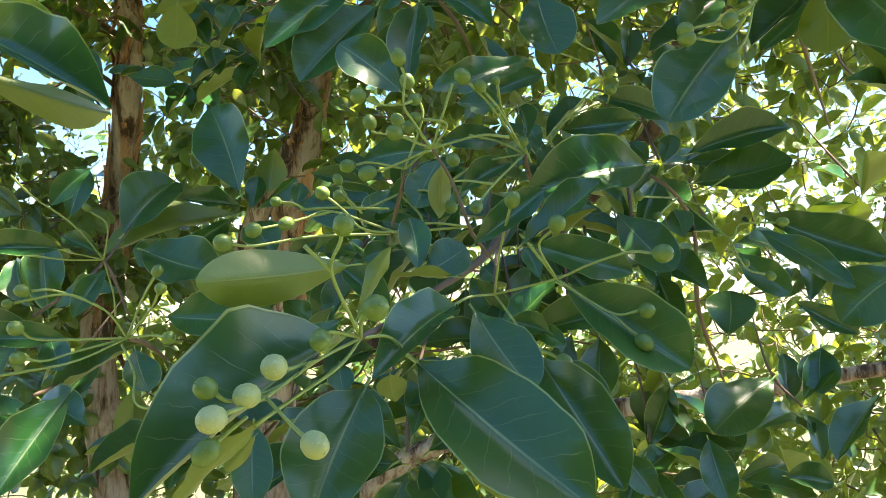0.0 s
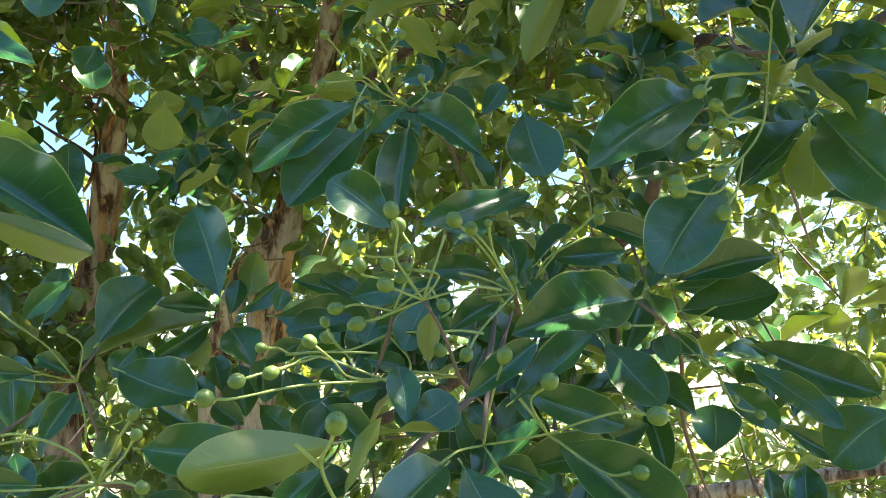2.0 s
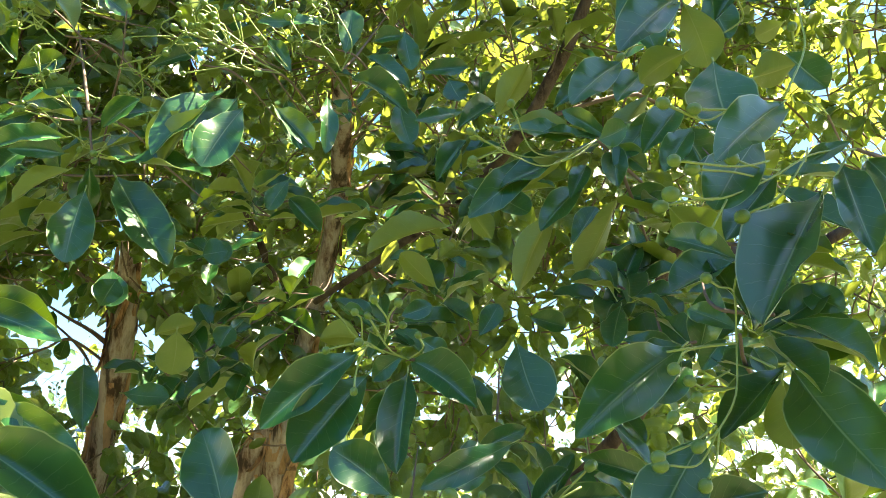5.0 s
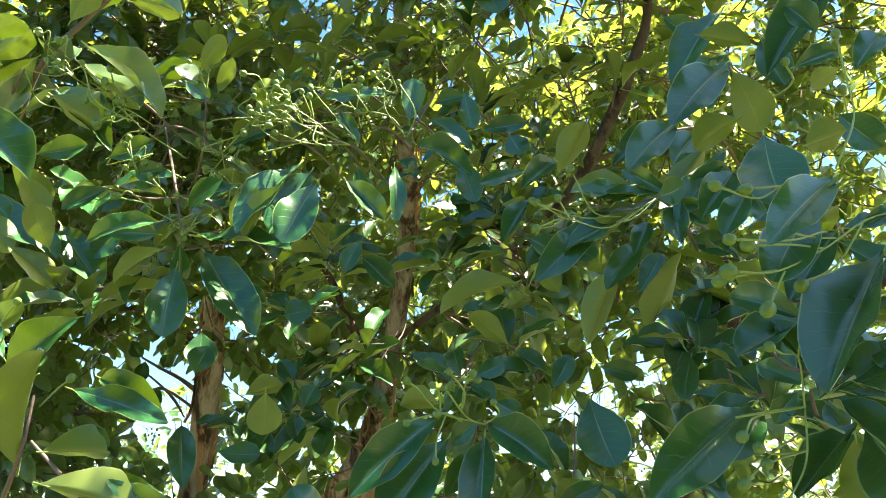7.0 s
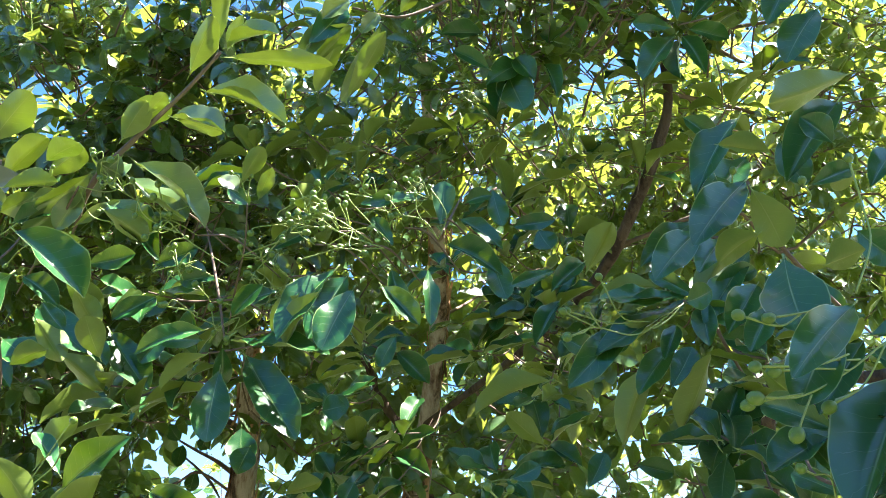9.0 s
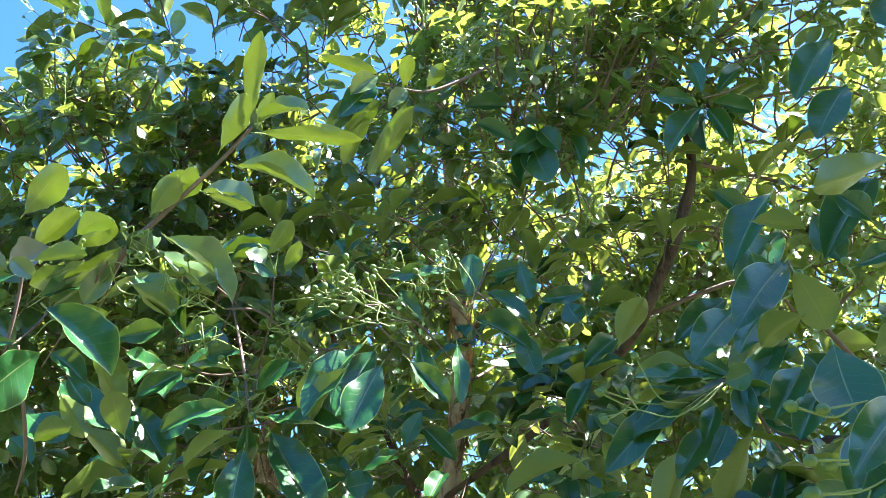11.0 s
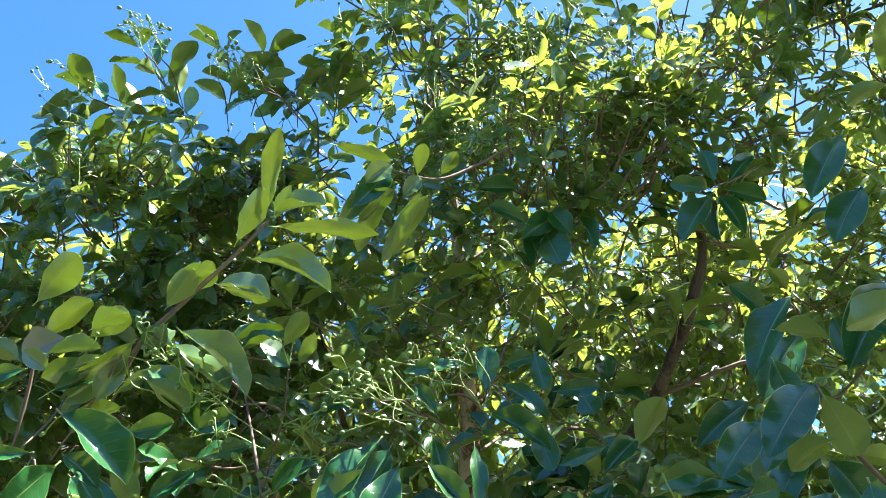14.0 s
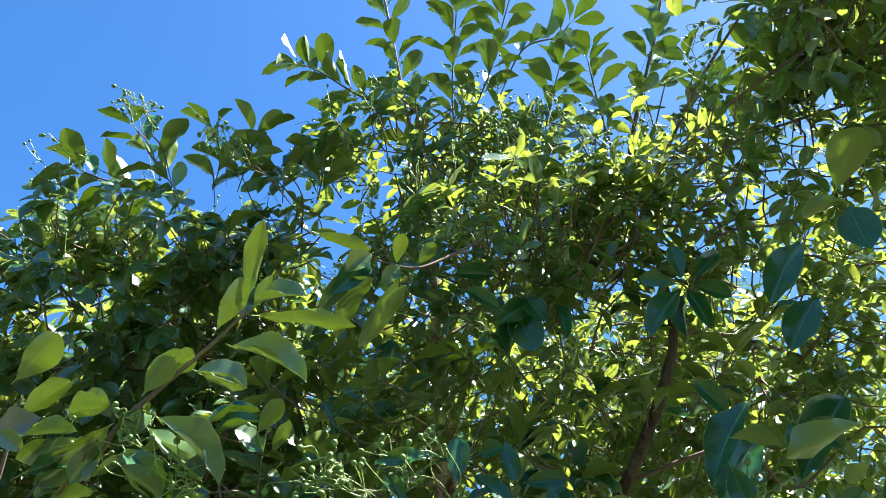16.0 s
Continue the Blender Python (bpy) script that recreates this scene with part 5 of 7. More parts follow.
leaf(tw, (-0.424, 0.513, 1.802), (-0.356, 0.498, 1.844), (-0.09, -0.98, -0.20), 0.0335, 3)
leaf(tw, (-0.389, 0.503, 1.717), (-0.335, 0.425, 1.796), (-0.79, 0.07, 0.61), 0.0406, 5)
leaf(tw, (-0.366, 0.514, 1.789), (-0.267, 0.496, 1.753), (-0.01, -0.90, 0.43), 0.0246, 8)
leaf(tw, (-0.376, 0.504, 1.735), (-0.309, 0.488, 1.732), (0.21, 0.79, 0.58), 0.0293, 1)
leaf(tw, (-0.375, 0.542, 1.759), (-0.336, 0.542, 1.743), (0.11, -0.96, 0.26), 0.0217, 6)
leaf(tw, (-0.354, 0.471, 1.708), (-0.270, 0.471, 1.685), (0.11, 0.91, 0.39), 0.0337, 1)
leaf(tw, (-0.332, 0.500, 1.719), (-0.264, 0.500, 1.693), (0.12, -0.95, 0.30), 0.0167, 8)
leaf(tw, (-0.392, 0.514, 1.802), (-0.430, 0.510, 1.774), (-0.53, 0.60, 0.60), 0.0269, 1)
leaf(tw, (-0.440, 0.538, 1.820), (-0.480, 0.543, 1.866), (0.58, -0.58, 0.57), 0.0199, 2)
leaf(tw, (-0.396, 0.485, 1.742), (-0.415, 0.478, 1.721), (0.27, -0.96, 0.07), 0.0188, 7)
leaf(tw, (-0.489, 0.495, 1.839), (-0.467, 0.534, 1.797), (-0.44, 0.76, 0.48), 0.0277, 2)
leaf(tw, (-0.491, 0.569, 1.835), (-0.438, 0.538, 1.876), (-0.32, 0.51, 0.80), 0.0253, 1)
stalk(tw, (-0.478, 0.541, 1.810), (-0.431, 0.513, 1.854), (-0.417, 0.502, 1.861), fruit=0.0070, kind=2)
stalk(tw, (-0.478, 0.541, 1.810), (-0.444, 0.526, 1.826), (-0.428, 0.512, 1.837), fruit=0.0060, kind=0)
stalk(tw, (-0.372, 0.491, 1.769), (-0.358, 0.487, 1.781), (-0.349, 0.485, 1.787), fruit=0.0070, kind=1)
tw = twig((-0.439, 0.877, 2.083, 0.0019), (-0.404, 0.808, 2.127, 0.0016), (-0.370, 0.744, 2.157, 0.0012), (-0.356, 0.706, 2.200, 0.0009))
leaf(tw, (-0.366, 0.699, 2.228), (-0.326, 0.670, 2.263), (0.00, 0.78, 0.63), 0.0276, 22)
leaf(tw, (-0.365, 0.696, 2.213), (-0.390, 0.682, 2.229), (0.61, -0.68, 0.40), 0.0418, 25)
leaf(tw, (-0.349, 0.723, 2.213), (-0.318, 0.686, 2.240), (0.32, -0.37, -0.87), 0.0210, 28)
leaf(tw, (-0.543, 0.680, 2.215), (-0.453, 0.676, 2.111), (0.32, -0.89, 0.31), 0.0454, 3)
leaf(tw, (-0.445, 0.677, 2.064), (-0.486, 0.651, 2.024), (0.47, -0.88, 0.10), 0.0230, 6)
leaf(tw, (-0.308, 0.731, 2.082), (-0.356, 0.697, 2.049), (0.36, -0.86, 0.36), 0.0221, 0)
leaf(tw, (-0.396, 0.713, 2.102), (-0.436, 0.708, 2.094), (0.12, -0.99, -0.05), 0.0276, 6)
leaf(tw, (-0.339, 0.743, 2.146), (-0.284, 0.751, 2.176), (0.20, -0.98, -0.09), 0.0259, 6)
leaf(tw, (-0.366, 0.652, 2.004), (-0.431, 0.615, 1.966), (0.33, -0.89, 0.31), 0.0278, 3)
leaf(tw, (-0.290, 0.815, 1.846), (-0.296, 0.830, 1.794), (-0.32, 0.90, 0.30), 0.0426, 2)
leaf(tw, (-0.338, 0.873, 1.852), (-0.285, 0.868, 1.864), (-0.08, 0.73, 0.68), 0.0295, 1)
leaf(tw, (-0.378, 0.896, 1.785), (-0.319, 0.900, 1.780), (0.10, -0.93, 0.37), 0.0331, 2)
leaf(tw, (-0.430, 0.903, 1.828), (-0.401, 0.863, 1.734), (0.29, -0.84, 0.45), 0.0359, 7)
leaf(tw, (-0.308, 0.929, 1.975), (-0.273, 0.933, 1.983), (0.10, -0.98, 0.15), 0.0434, 7)
leaf(tw, (-0.244, 0.882, 1.865), (-0.256, 0.874, 1.835), (0.17, -0.97, 0.17), 0.0299, 5)
leaf(tw, (-0.362, 0.805, 1.903), (-0.374, 0.797, 1.866), (0.29, -0.95, 0.13), 0.0341, 3)
stalk(tw, (-0.352, 0.695, 2.201), (-0.361, 0.684, 2.228), (-0.369, 0.681, 2.233), fruit=0.0060, kind=2)
stalk(tw, (-0.352, 0.695, 2.201), (-0.348, 0.688, 2.221), (-0.346, 0.686, 2.226), fruit=0.0060, kind=0)
stalk(tw, (-0.172, 0.713, 2.120), (-0.210, 0.688, 2.127), (-0.237, 0.665, 2.135), fruit=0.0070, kind=1)
stalk(tw, (-0.172, 0.713, 2.120), (-0.223, 0.683, 2.133), (-0.257, 0.659, 2.142), fruit=0.0070, kind=2)
stalk(tw, (-0.172, 0.713, 2.120), (-0.218, 0.693, 2.114), (-0.249, 0.673, 2.118), fruit=0.0070, kind=0)
stalk(tw, (-0.185, 0.708, 2.127), (-0.222, 0.677, 2.146), (-0.243, 0.658, 2.149), fruit=0.0060, kind=1)
stalk(tw, (-0.224, 0.687, 2.136), (-0.246, 0.656, 2.169), (-0.270, 0.647, 2.163), fruit=0.0060, kind=2)
stalk(tw, (-0.224, 0.687, 2.136), (-0.227, 0.668, 2.150), (-0.233, 0.659, 2.150), fruit=0.0070, kind=0)
stalk(tw, (-0.164, 0.710, 2.126), (-0.193, 0.677, 2.152), (-0.205, 0.655, 2.162), fruit=0.0060, kind=1)
stalk(tw, (-0.200, 0.706, 2.127), (-0.225, 0.692, 2.115), (-0.268, 0.680, 2.098), fruit=0.0060, kind=2)
stalk(tw, (-0.411, 0.644, 2.129), (-0.432, 0.631, 2.131), (-0.444, 0.626, 2.120), fruit=0.0080, kind=0)
stalk(tw, (-0.411, 0.644, 2.129), (-0.425, 0.628, 2.140), (-0.430, 0.623, 2.131), fruit=0.0070, kind=1)
stalk(tw, (-0.411, 0.644, 2.129), (-0.450, 0.624, 2.146), (-0.458, 0.600, 2.179), fruit=0.0070, kind=2)
stalk(tw, (-0.354, 0.665, 2.088), (-0.398, 0.650, 2.117), (-0.411, 0.644, 2.129))
tw = twig((-0.064, 0.912, 2.352, 0.0024), (-0.093, 0.809, 2.214, 0.0018), (-0.105, 0.734, 2.137, 0.0012))
leaf(tw, (-0.100, 0.748, 2.139), (-0.025, 0.727, 2.075), (-0.04, -0.96, 0.27), 0.0333, 1)
leaf(tw, (-0.113, 0.728, 2.201), (-0.200, 0.698, 2.179), (0.26, -0.94, 0.22), 0.0237, 8)
leaf(tw, (-0.101, 0.729, 2.152), (-0.095, 0.734, 2.224), (0.14, -0.99, 0.06), 0.0313, 2)
leaf(tw, (-0.084, 0.779, 2.192), (-0.024, 0.766, 2.131), (0.16, -0.92, 0.36), 0.0289, 7)
leaf(tw, (-0.013, 0.807, 2.185), (0.049, 0.789, 2.180), (-0.28, -0.96, -0.01), 0.0281, 0)
leaf(tw, (0.025, 0.841, 2.197), (0.042, 0.841, 2.163), (0.02, -1.00, 0.02), 0.0368, 2)
leaf(tw, (-0.159, 0.722, 2.123), (-0.189, 0.721, 2.171), (0.15, -0.98, 0.08), 0.0207, 2)
leaf(tw, (-0.173, 0.758, 2.117), (-0.151, 0.755, 2.042), (0.18, -0.98, 0.10), 0.0260, 4)
leaf(tw, (-0.229, 0.711, 2.101), (-0.288, 0.667, 1.991), (-0.03, -0.92, 0.39), 0.0435, 0)
leaf(tw, (-0.216, 0.715, 2.093), (-0.256, 0.683, 1.994), (0.29, -0.94, 0.19), 0.0426, 4)
leaf(tw, (-0.319, 0.697, 2.078), (-0.354, 0.688, 2.033), (0.25, -0.97, -0.01), 0.0236, 5)
leaf(tw, (-0.076, 0.801, 2.226), (-0.035, 0.807, 2.239), (0.15, -0.99, -0.02), 0.0259, 1)
leaf(tw, (-0.035, 0.813, 2.257), (-0.023, 0.811, 2.190), (0.06, -1.00, 0.05), 0.0298, 2)
leaf(tw, (-0.192, 0.898, 2.049), (-0.144, 0.898, 1.996), (0.18, -0.97, 0.16), 0.0342, 5)
stalk(tw, (-0.105, 0.734, 2.137), (-0.128, 0.716, 2.167), (-0.129, 0.706, 2.187), fruit=0.0060, kind=0)
stalk(tw, (-0.105, 0.734, 2.137), (-0.122, 0.721, 2.160), (-0.154, 0.713, 2.167), fruit=0.0060, kind=1)
stalk(tw, (-0.105, 0.734, 2.137), (-0.092, 0.721, 2.165), (-0.109, 0.704, 2.196), fruit=0.0060, kind=2)
stalk(tw, (-0.070, 0.779, 1.834), (-0.050, 0.779, 1.839), (-0.035, 0.781, 1.839), fruit=0.0090, kind=0)
stalk(tw, (-0.070, 0.779, 1.834), (-0.058, 0.784, 1.827), (-0.059, 0.782, 1.830), fruit=0.0090, kind=1)
tw = twig((0.117, 0.981, 2.701, 0.0027), (0.076, 0.917, 2.596, 0.0020), (0.039, 0.882, 2.546, 0.0013))
leaf(tw, (-0.004, 0.907, 2.563), (0.024, 0.900, 2.451), (-0.03, -1.00, 0.05), 0.0622, 2)
leaf(tw, (0.065, 0.911, 2.555), (0.080, 0.904, 2.472), (0.25, -0.96, 0.13), 0.0278, 1)
leaf(tw, (0.015, 0.896, 2.561), (0.047, 0.891, 2.502), (-0.11, -0.99, 0.02), 0.0387, 5)
leaf(tw, (0.034, 0.918, 2.565), (-0.036, 0.885, 2.498), (0.39, -0.92, 0.05), 0.0422, 7)
leaf(tw, (0.003, 0.930, 2.554), (-0.021, 0.901, 2.450), (-0.25, -0.91, 0.32), 0.0363, 5)
leaf(tw, (-0.029, 0.856, 2.582), (-0.104, 0.846, 2.584), (0.12, -0.96, -0.25), 0.0344, 5)
leaf(tw, (-0.024, 0.876, 2.520), (-0.088, 0.869, 2.565), (0.01, -0.99, -0.16), 0.0302, 3)
leaf(tw, (0.058, 0.910, 2.618), (0.124, 0.919, 2.590), (0.02, -0.97, -0.24), 0.0389, 7)
tw = twig((0.370, 0.890, 2.604, 0.0022), (0.306, 0.812, 2.522, 0.0016), (0.259, 0.771, 2.480, 0.0010))
leaf(tw, (0.263, 0.792, 2.487), (0.193, 0.766, 2.382), (-0.15, -0.93, 0.33), 0.0425, 0)
leaf(tw, (0.266, 0.792, 2.481), (0.290, 0.794, 2.404), (-0.19, -0.98, -0.09), 0.0278, 1)
leaf(tw, (0.254, 0.771, 2.475), (0.193, 0.763, 2.487), (0.06, -0.96, -0.28), 0.0273, 2)
leaf(tw, (0.272, 0.779, 2.479), (0.331, 0.786, 2.456), (0.00, -0.96, -0.29), 0.0302, 5)
leaf(tw, (0.266, 0.794, 2.478), (0.248, 0.775, 2.384), (-0.72, -0.63, 0.27), 0.0321, 5)
leaf(tw, (0.256, 0.757, 2.473), (0.250, 0.757, 2.540), (-0.18, -0.98, -0.03), 0.0272, 0)
leaf(tw, (0.273, 0.762, 2.474), (0.325, 0.768, 2.529), (0.10, -0.99, 0.03), 0.0257, 1)
tw = twig((0.272, 0.825, 1.931, 0.0027), (0.217, 0.697, 1.950, 0.0020), (0.184, 0.646, 1.999, 0.0013))
leaf(tw, (0.076, 0.735, 2.072), (0.110, 0.681, 2.112), (0.06, 0.61, 0.79), 0.0355, 1)
leaf(tw, (0.075, 0.694, 2.071), (0.030, 0.667, 2.023), (0.25, -0.93, 0.28), 0.0252, 5)
leaf(tw, (0.042, 0.708, 2.069), (-0.016, 0.683, 2.041), (0.34, -0.93, 0.13), 0.0175, 8)
leaf(tw, (0.178, 0.549, 2.029), (0.120, 0.520, 1.964), (0.14, -0.94, 0.30), 0.0342, 0)
leaf(tw, (0.198, 0.551, 2.018), (0.161, 0.525, 1.970), (0.11, -0.91, 0.39), 0.0250, 0)
leaf(tw, (0.174, 0.618, 1.987), (0.102, 0.593, 1.973), (0.24, -0.89, 0.38), 0.0193, 8)
leaf(tw, (0.168, 0.616, 1.983), (0.075, 0.591, 1.980), (0.21, -0.83, 0.52), 0.0240, 8)
leaf(tw, (0.180, 0.632, 1.990), (0.065, 0.596, 1.922), (-0.15, -0.74, 0.66), 0.0346, 8)
leaf(tw, (0.180, 0.612, 1.977), (0.131, 0.612, 2.012), (-0.04, -1.00, -0.04), 0.0201, 2)
leaf(tw, (0.188, 0.630, 1.991), (0.246, 0.638, 2.018), (0.07, -0.98, 0.16), 0.0259, 6)
leaf(tw, (0.185, 0.632, 1.986), (0.177, 0.605, 1.926), (-0.26, -0.87, 0.41), 0.0252, 0)
leaf(tw, (0.222, 0.714, 2.278), (0.260, 0.717, 2.227), (-0.11, -0.98, -0.14), 0.0289, 1)
leaf(tw, (0.041, 0.684, 2.021), (0.007, 0.673, 1.963), (-0.14, -0.95, 0.27), 0.0224, 1)
leaf(tw, (0.034, 0.740, 1.997), (0.078, 0.739, 1.965), (0.03, -1.00, 0.07), 0.0289, 3)
stalk(tw, (0.174, 0.618, 1.983), (0.125, 0.609, 1.961), (0.084, 0.594, 1.953), (0.044, 0.575, 1.961), fruit=0.0080, kind=2)
stalk(tw, (0.122, 0.594, 1.951), (0.094, 0.585, 1.955), (0.076, 0.566, 1.988), fruit=0.0080, kind=0)
stalk(tw, (0.068, 0.599, 1.957), (0.056, 0.592, 1.945), (0.042, 0.584, 1.940), fruit=0.0080, kind=1)
tw = twig((0.339, 0.620, 1.928, 0.0027), (0.259, 0.505, 1.931, 0.0022), (0.205, 0.451, 1.973, 0.0018), (0.193, 0.435, 2.011, 0.0013))
leaf(tw, (0.198, 0.447, 2.021), (0.136, 0.418, 1.947), (0.10, -0.95, 0.29), 0.0357, 0)
leaf(tw, (0.192, 0.430, 2.004), (0.212, 0.446, 1.953), (0.52, 0.73, 0.43), 0.0328, 2)
leaf(tw, (0.187, 0.380, 1.916), (0.181, 0.355, 1.848), (-0.26, -0.90, 0.36), 0.0436, 2)
leaf(tw, (0.214, 0.347, 1.864), (0.153, 0.317, 1.807), (0.12, -0.93, 0.35), 0.0282, 0)
leaf(tw, (0.199, 0.448, 1.969), (0.163, 0.462, 1.949), (-0.09, 0.74, 0.66), 0.0294, 1)
leaf(tw, (0.197, 0.478, 1.937), (0.161, 0.468, 1.890), (-0.09, -0.96, 0.26), 0.0263, 1)
leaf(tw, (0.203, 0.466, 1.915), (0.172, 0.456, 1.869), (-0.13, -0.95, 0.28), 0.0216, 6)
leaf(tw, (0.233, 0.420, 1.992), (0.272, 0.425, 2.008), (0.11, -0.99, 0.05), 0.0195, 6)
leaf(tw, (0.221, 0.402, 1.914), (0.252, 0.398, 1.923), (-0.10, 0.68, 0.73), 0.0269, 1)
leaf(tw, (0.278, 0.421, 1.984), (0.311, 0.427, 2.023), (-0.13, -0.95, 0.27), 0.0219, 3)
leaf(tw, (0.262, 0.428, 1.955), (0.288, 0.426, 1.922), (-0.22, -0.97, -0.13), 0.0293, 0)
leaf(tw, (0.298, 0.495, 2.076), (0.275, 0.496, 2.110), (-0.27, -0.95, -0.15), 0.0264, 5)
leaf(tw, (0.202, 0.533, 2.113), (0.257, 0.544, 2.104), (0.08, 0.38, 0.92), 0.0247, 1)
leaf(tw, (0.243, 0.320, 2.025), (0.176, 0.302, 1.993), (-0.48, 0.55, 0.68), 0.0270, 4)
leaf(tw, (0.383, 0.608, 2.423), (0.315, 0.605, 2.320), (-0.11, -0.99, 0.10), 0.0427, 0)
leaf(tw, (0.268, 0.636, 2.162), (0.197, 0.600, 2.067), (0.02, -0.94, 0.35), 0.0453, 0)
leaf(tw, (0.300, 0.627, 2.175), (0.318, 0.631, 2.111), (-0.19, -0.97, -0.12), 0.0361, 4)
leaf(tw, (0.236, 0.657, 2.063), (0.190, 0.681, 1.999), (-0.01, 0.94, 0.34), 0.0312, 1)
leaf(tw, (0.261, 0.660, 2.023), (0.288, 0.662, 1.962), (-0.10, -0.99, -0.08), 0.0441, 1)
leaf(tw, (0.203, 0.663, 2.096), (0.129, 0.651, 2.037), (-0.00, -0.98, 0.21), 0.0319, 7)
leaf(tw, (0.400, 0.517, 2.419), (0.418, 0.439, 2.451), (0.32, 0.42, 0.85), 0.0489, 2)
leaf(tw, (0.403, 0.510, 2.404), (0.355, 0.525, 2.390), (-0.07, 0.56, 0.83), 0.0245, 1)
leaf(tw, (0.418, 0.531, 2.412), (0.417, 0.525, 2.335), (-0.30, -0.95, 0.08), 0.0492, 0)
leaf(tw, (0.355, 0.557, 2.298), (0.303, 0.559, 2.225), (-0.17, -0.98, 0.10), 0.0404, 0)
leaf(tw, (0.341, 0.545, 2.164), (0.265, 0.542, 2.067), (-0.19, -0.97, 0.17), 0.0431, 5)
leaf(tw, (0.254, 0.585, 2.185), (0.187, 0.584, 2.082), (-0.42, -0.86, 0.28), 0.0405, 7)
leaf(tw, (0.205, 0.565, 2.098), (0.217, 0.569, 2.051), (-0.10, -0.99, -0.09), 0.0287, 4)
stalk(tw, (0.221, 0.362, 1.875), (0.242, 0.366, 1.913), (0.247, 0.372, 1.944), (0.248, 0.373, 1.983), fruit=0.0070, kind=2)
stalk(tw, (0.205, 0.451, 1.973), (0.238, 0.437, 1.988), (0.232, 0.424, 1.997), fruit=0.0070, kind=0)
stalk(tw, (0.206, 0.364, 1.868), (0.181, 0.354, 1.861), (0.160, 0.345, 1.856), fruit=0.0080, kind=1)
stalk(tw, (0.181, 0.354, 1.861), (0.164, 0.351, 1.852), (0.141, 0.343, 1.857), fruit=0.0080, kind=2)
stalk(tw, (0.212, 0.377, 1.838), (0.186, 0.367, 1.829), (0.148, 0.356, 1.827), fruit=0.0080, kind=0)
shoot((-0.213, 1.169, 3.111, 0.0050), (-0.234, 1.050, 3.256, 0.0043), (-0.251, 0.958, 3.367, 0.0035), (-0.268, 0.867, 3.479, 0.0028), (-0.279, 0.812, 3.546, 0.0020), count=30, seed=1)
shoot((-0.227, 1.055, 3.250, 0.0030), (-0.341, 1.001, 3.275, 0.0024), (-0.431, 0.943, 3.309, 0.0018), (-0.483, 0.911, 3.316, 0.0012), count=22, seed=2)
shoot((-0.114, 1.180, 3.110, 0.0030), (-0.118, 1.045, 3.277, 0.0024), (-0.098, 0.940, 3.411, 0.0018), (-0.077, 0.852, 3.522, 0.0012), count=27, seed=3)
shoot((-0.079, 1.051, 3.195, 0.0030), (-0.013, 0.971, 3.303, 0.0024), (0.024, 0.905, 3.389, 0.0018), (0.059, 0.848, 3.465, 0.0012), count=18, seed=4)
shoot((-0.005, 1.058, 3.276, 0.0030), (0.069, 0.984, 3.378, 0.0024), (0.156, 0.974, 3.402, 0.0018), (0.194, 0.955, 3.430, 0.0012), count=12, seed=5)
shoot((0.309, 1.139, 3.137, 0.0040), (0.356, 1.039, 3.267, 0.0032), (0.394, 0.965, 3.364, 0.0024), (0.423, 0.890, 3.461, 0.0016), count=21, seed=6)
shoot((0.262, 1.125, 3.148, 0.0030), (0.240, 1.052, 3.235, 0.0024), (0.228, 1.007, 3.290, 0.0018), (0.223, 0.985, 3.317, 0.0012), count=13, seed=7)
shoot((0.427, 1.144, 3.147, 0.0030), (0.477, 1.079, 3.233, 0.0021), (0.536, 1.060, 3.265, 0.0012), count=12, seed=8)
shoot((0.537, 1.165, 3.135, 0.0030), (0.513, 1.075, 3.244, 0.0021), (0.464, 1.017, 3.309, 0.0012), count=12, seed=9)
shoot((0.529, 1.180, 3.036, 0.0030), (0.592, 1.110, 3.130, 0.0021), (0.626, 1.063, 3.193, 0.0012), count=12, seed=10)
shoot((0.099, 1.141, 3.186, 0.0030), (0.129, 1.073, 3.275, 0.0021), (0.157, 1.022, 3.341, 0.0012), count=12, seed=11)
shoot((-0.390, 1.149, 3.113, 0.0030), (-0.411, 1.092, 3.180, 0.0021), (-0.419, 1.038, 3.247, 0.0012), count=15, seed=12)
shoot((-0.702, 0.953, 2.915, 0.0030), (-0.757, 0.866, 2.975, 0.0021), (-0.779, 0.802, 3.012, 0.0012), count=12, seed=13)
shoot((-0.738, 0.941, 2.925, 0.0030), (-0.858, 0.886, 2.938, 0.0021), (-0.892, 0.852, 2.935, 0.0012), count=12, seed=14)
shoot((-0.606, 0.985, 2.967, 0.0030), (-0.574, 0.941, 3.027, 0.0021), (-0.558, 0.910, 3.067, 0.0012), count=10, seed=15)
shoot((-0.520, 1.048, 2.980, 0.0030), (-0.515, 1.008, 3.031, 0.0021), (-0.539, 0.988, 3.052, 0.0012), count=12, seed=16)
shoot((-0.656, 0.972, 2.978, 0.0030), (-0.638, 0.933, 3.028, 0.0021), (-0.646, 0.892, 3.078, 0.0012), count=9, seed=17)
shoot((-0.454, 1.093, 3.013, 0.0030), (-0.435, 1.053, 3.066, 0.0021), (-0.446, 1.026, 3.097, 0.0012), count=13, seed=18)
shoot((-1.001, 1.053, 2.831, 0.0030), (-1.050, 1.031, 2.852, 0.0021), (-1.112, 1.016, 2.862, 0.0012), count=13, seed=19)
shoot((-0.856, 1.029, 2.880, 0.0030), (-0.906, 1.016, 2.890, 0.0021), (-0.959, 1.026, 2.871, 0.0012), count=13, seed=20)
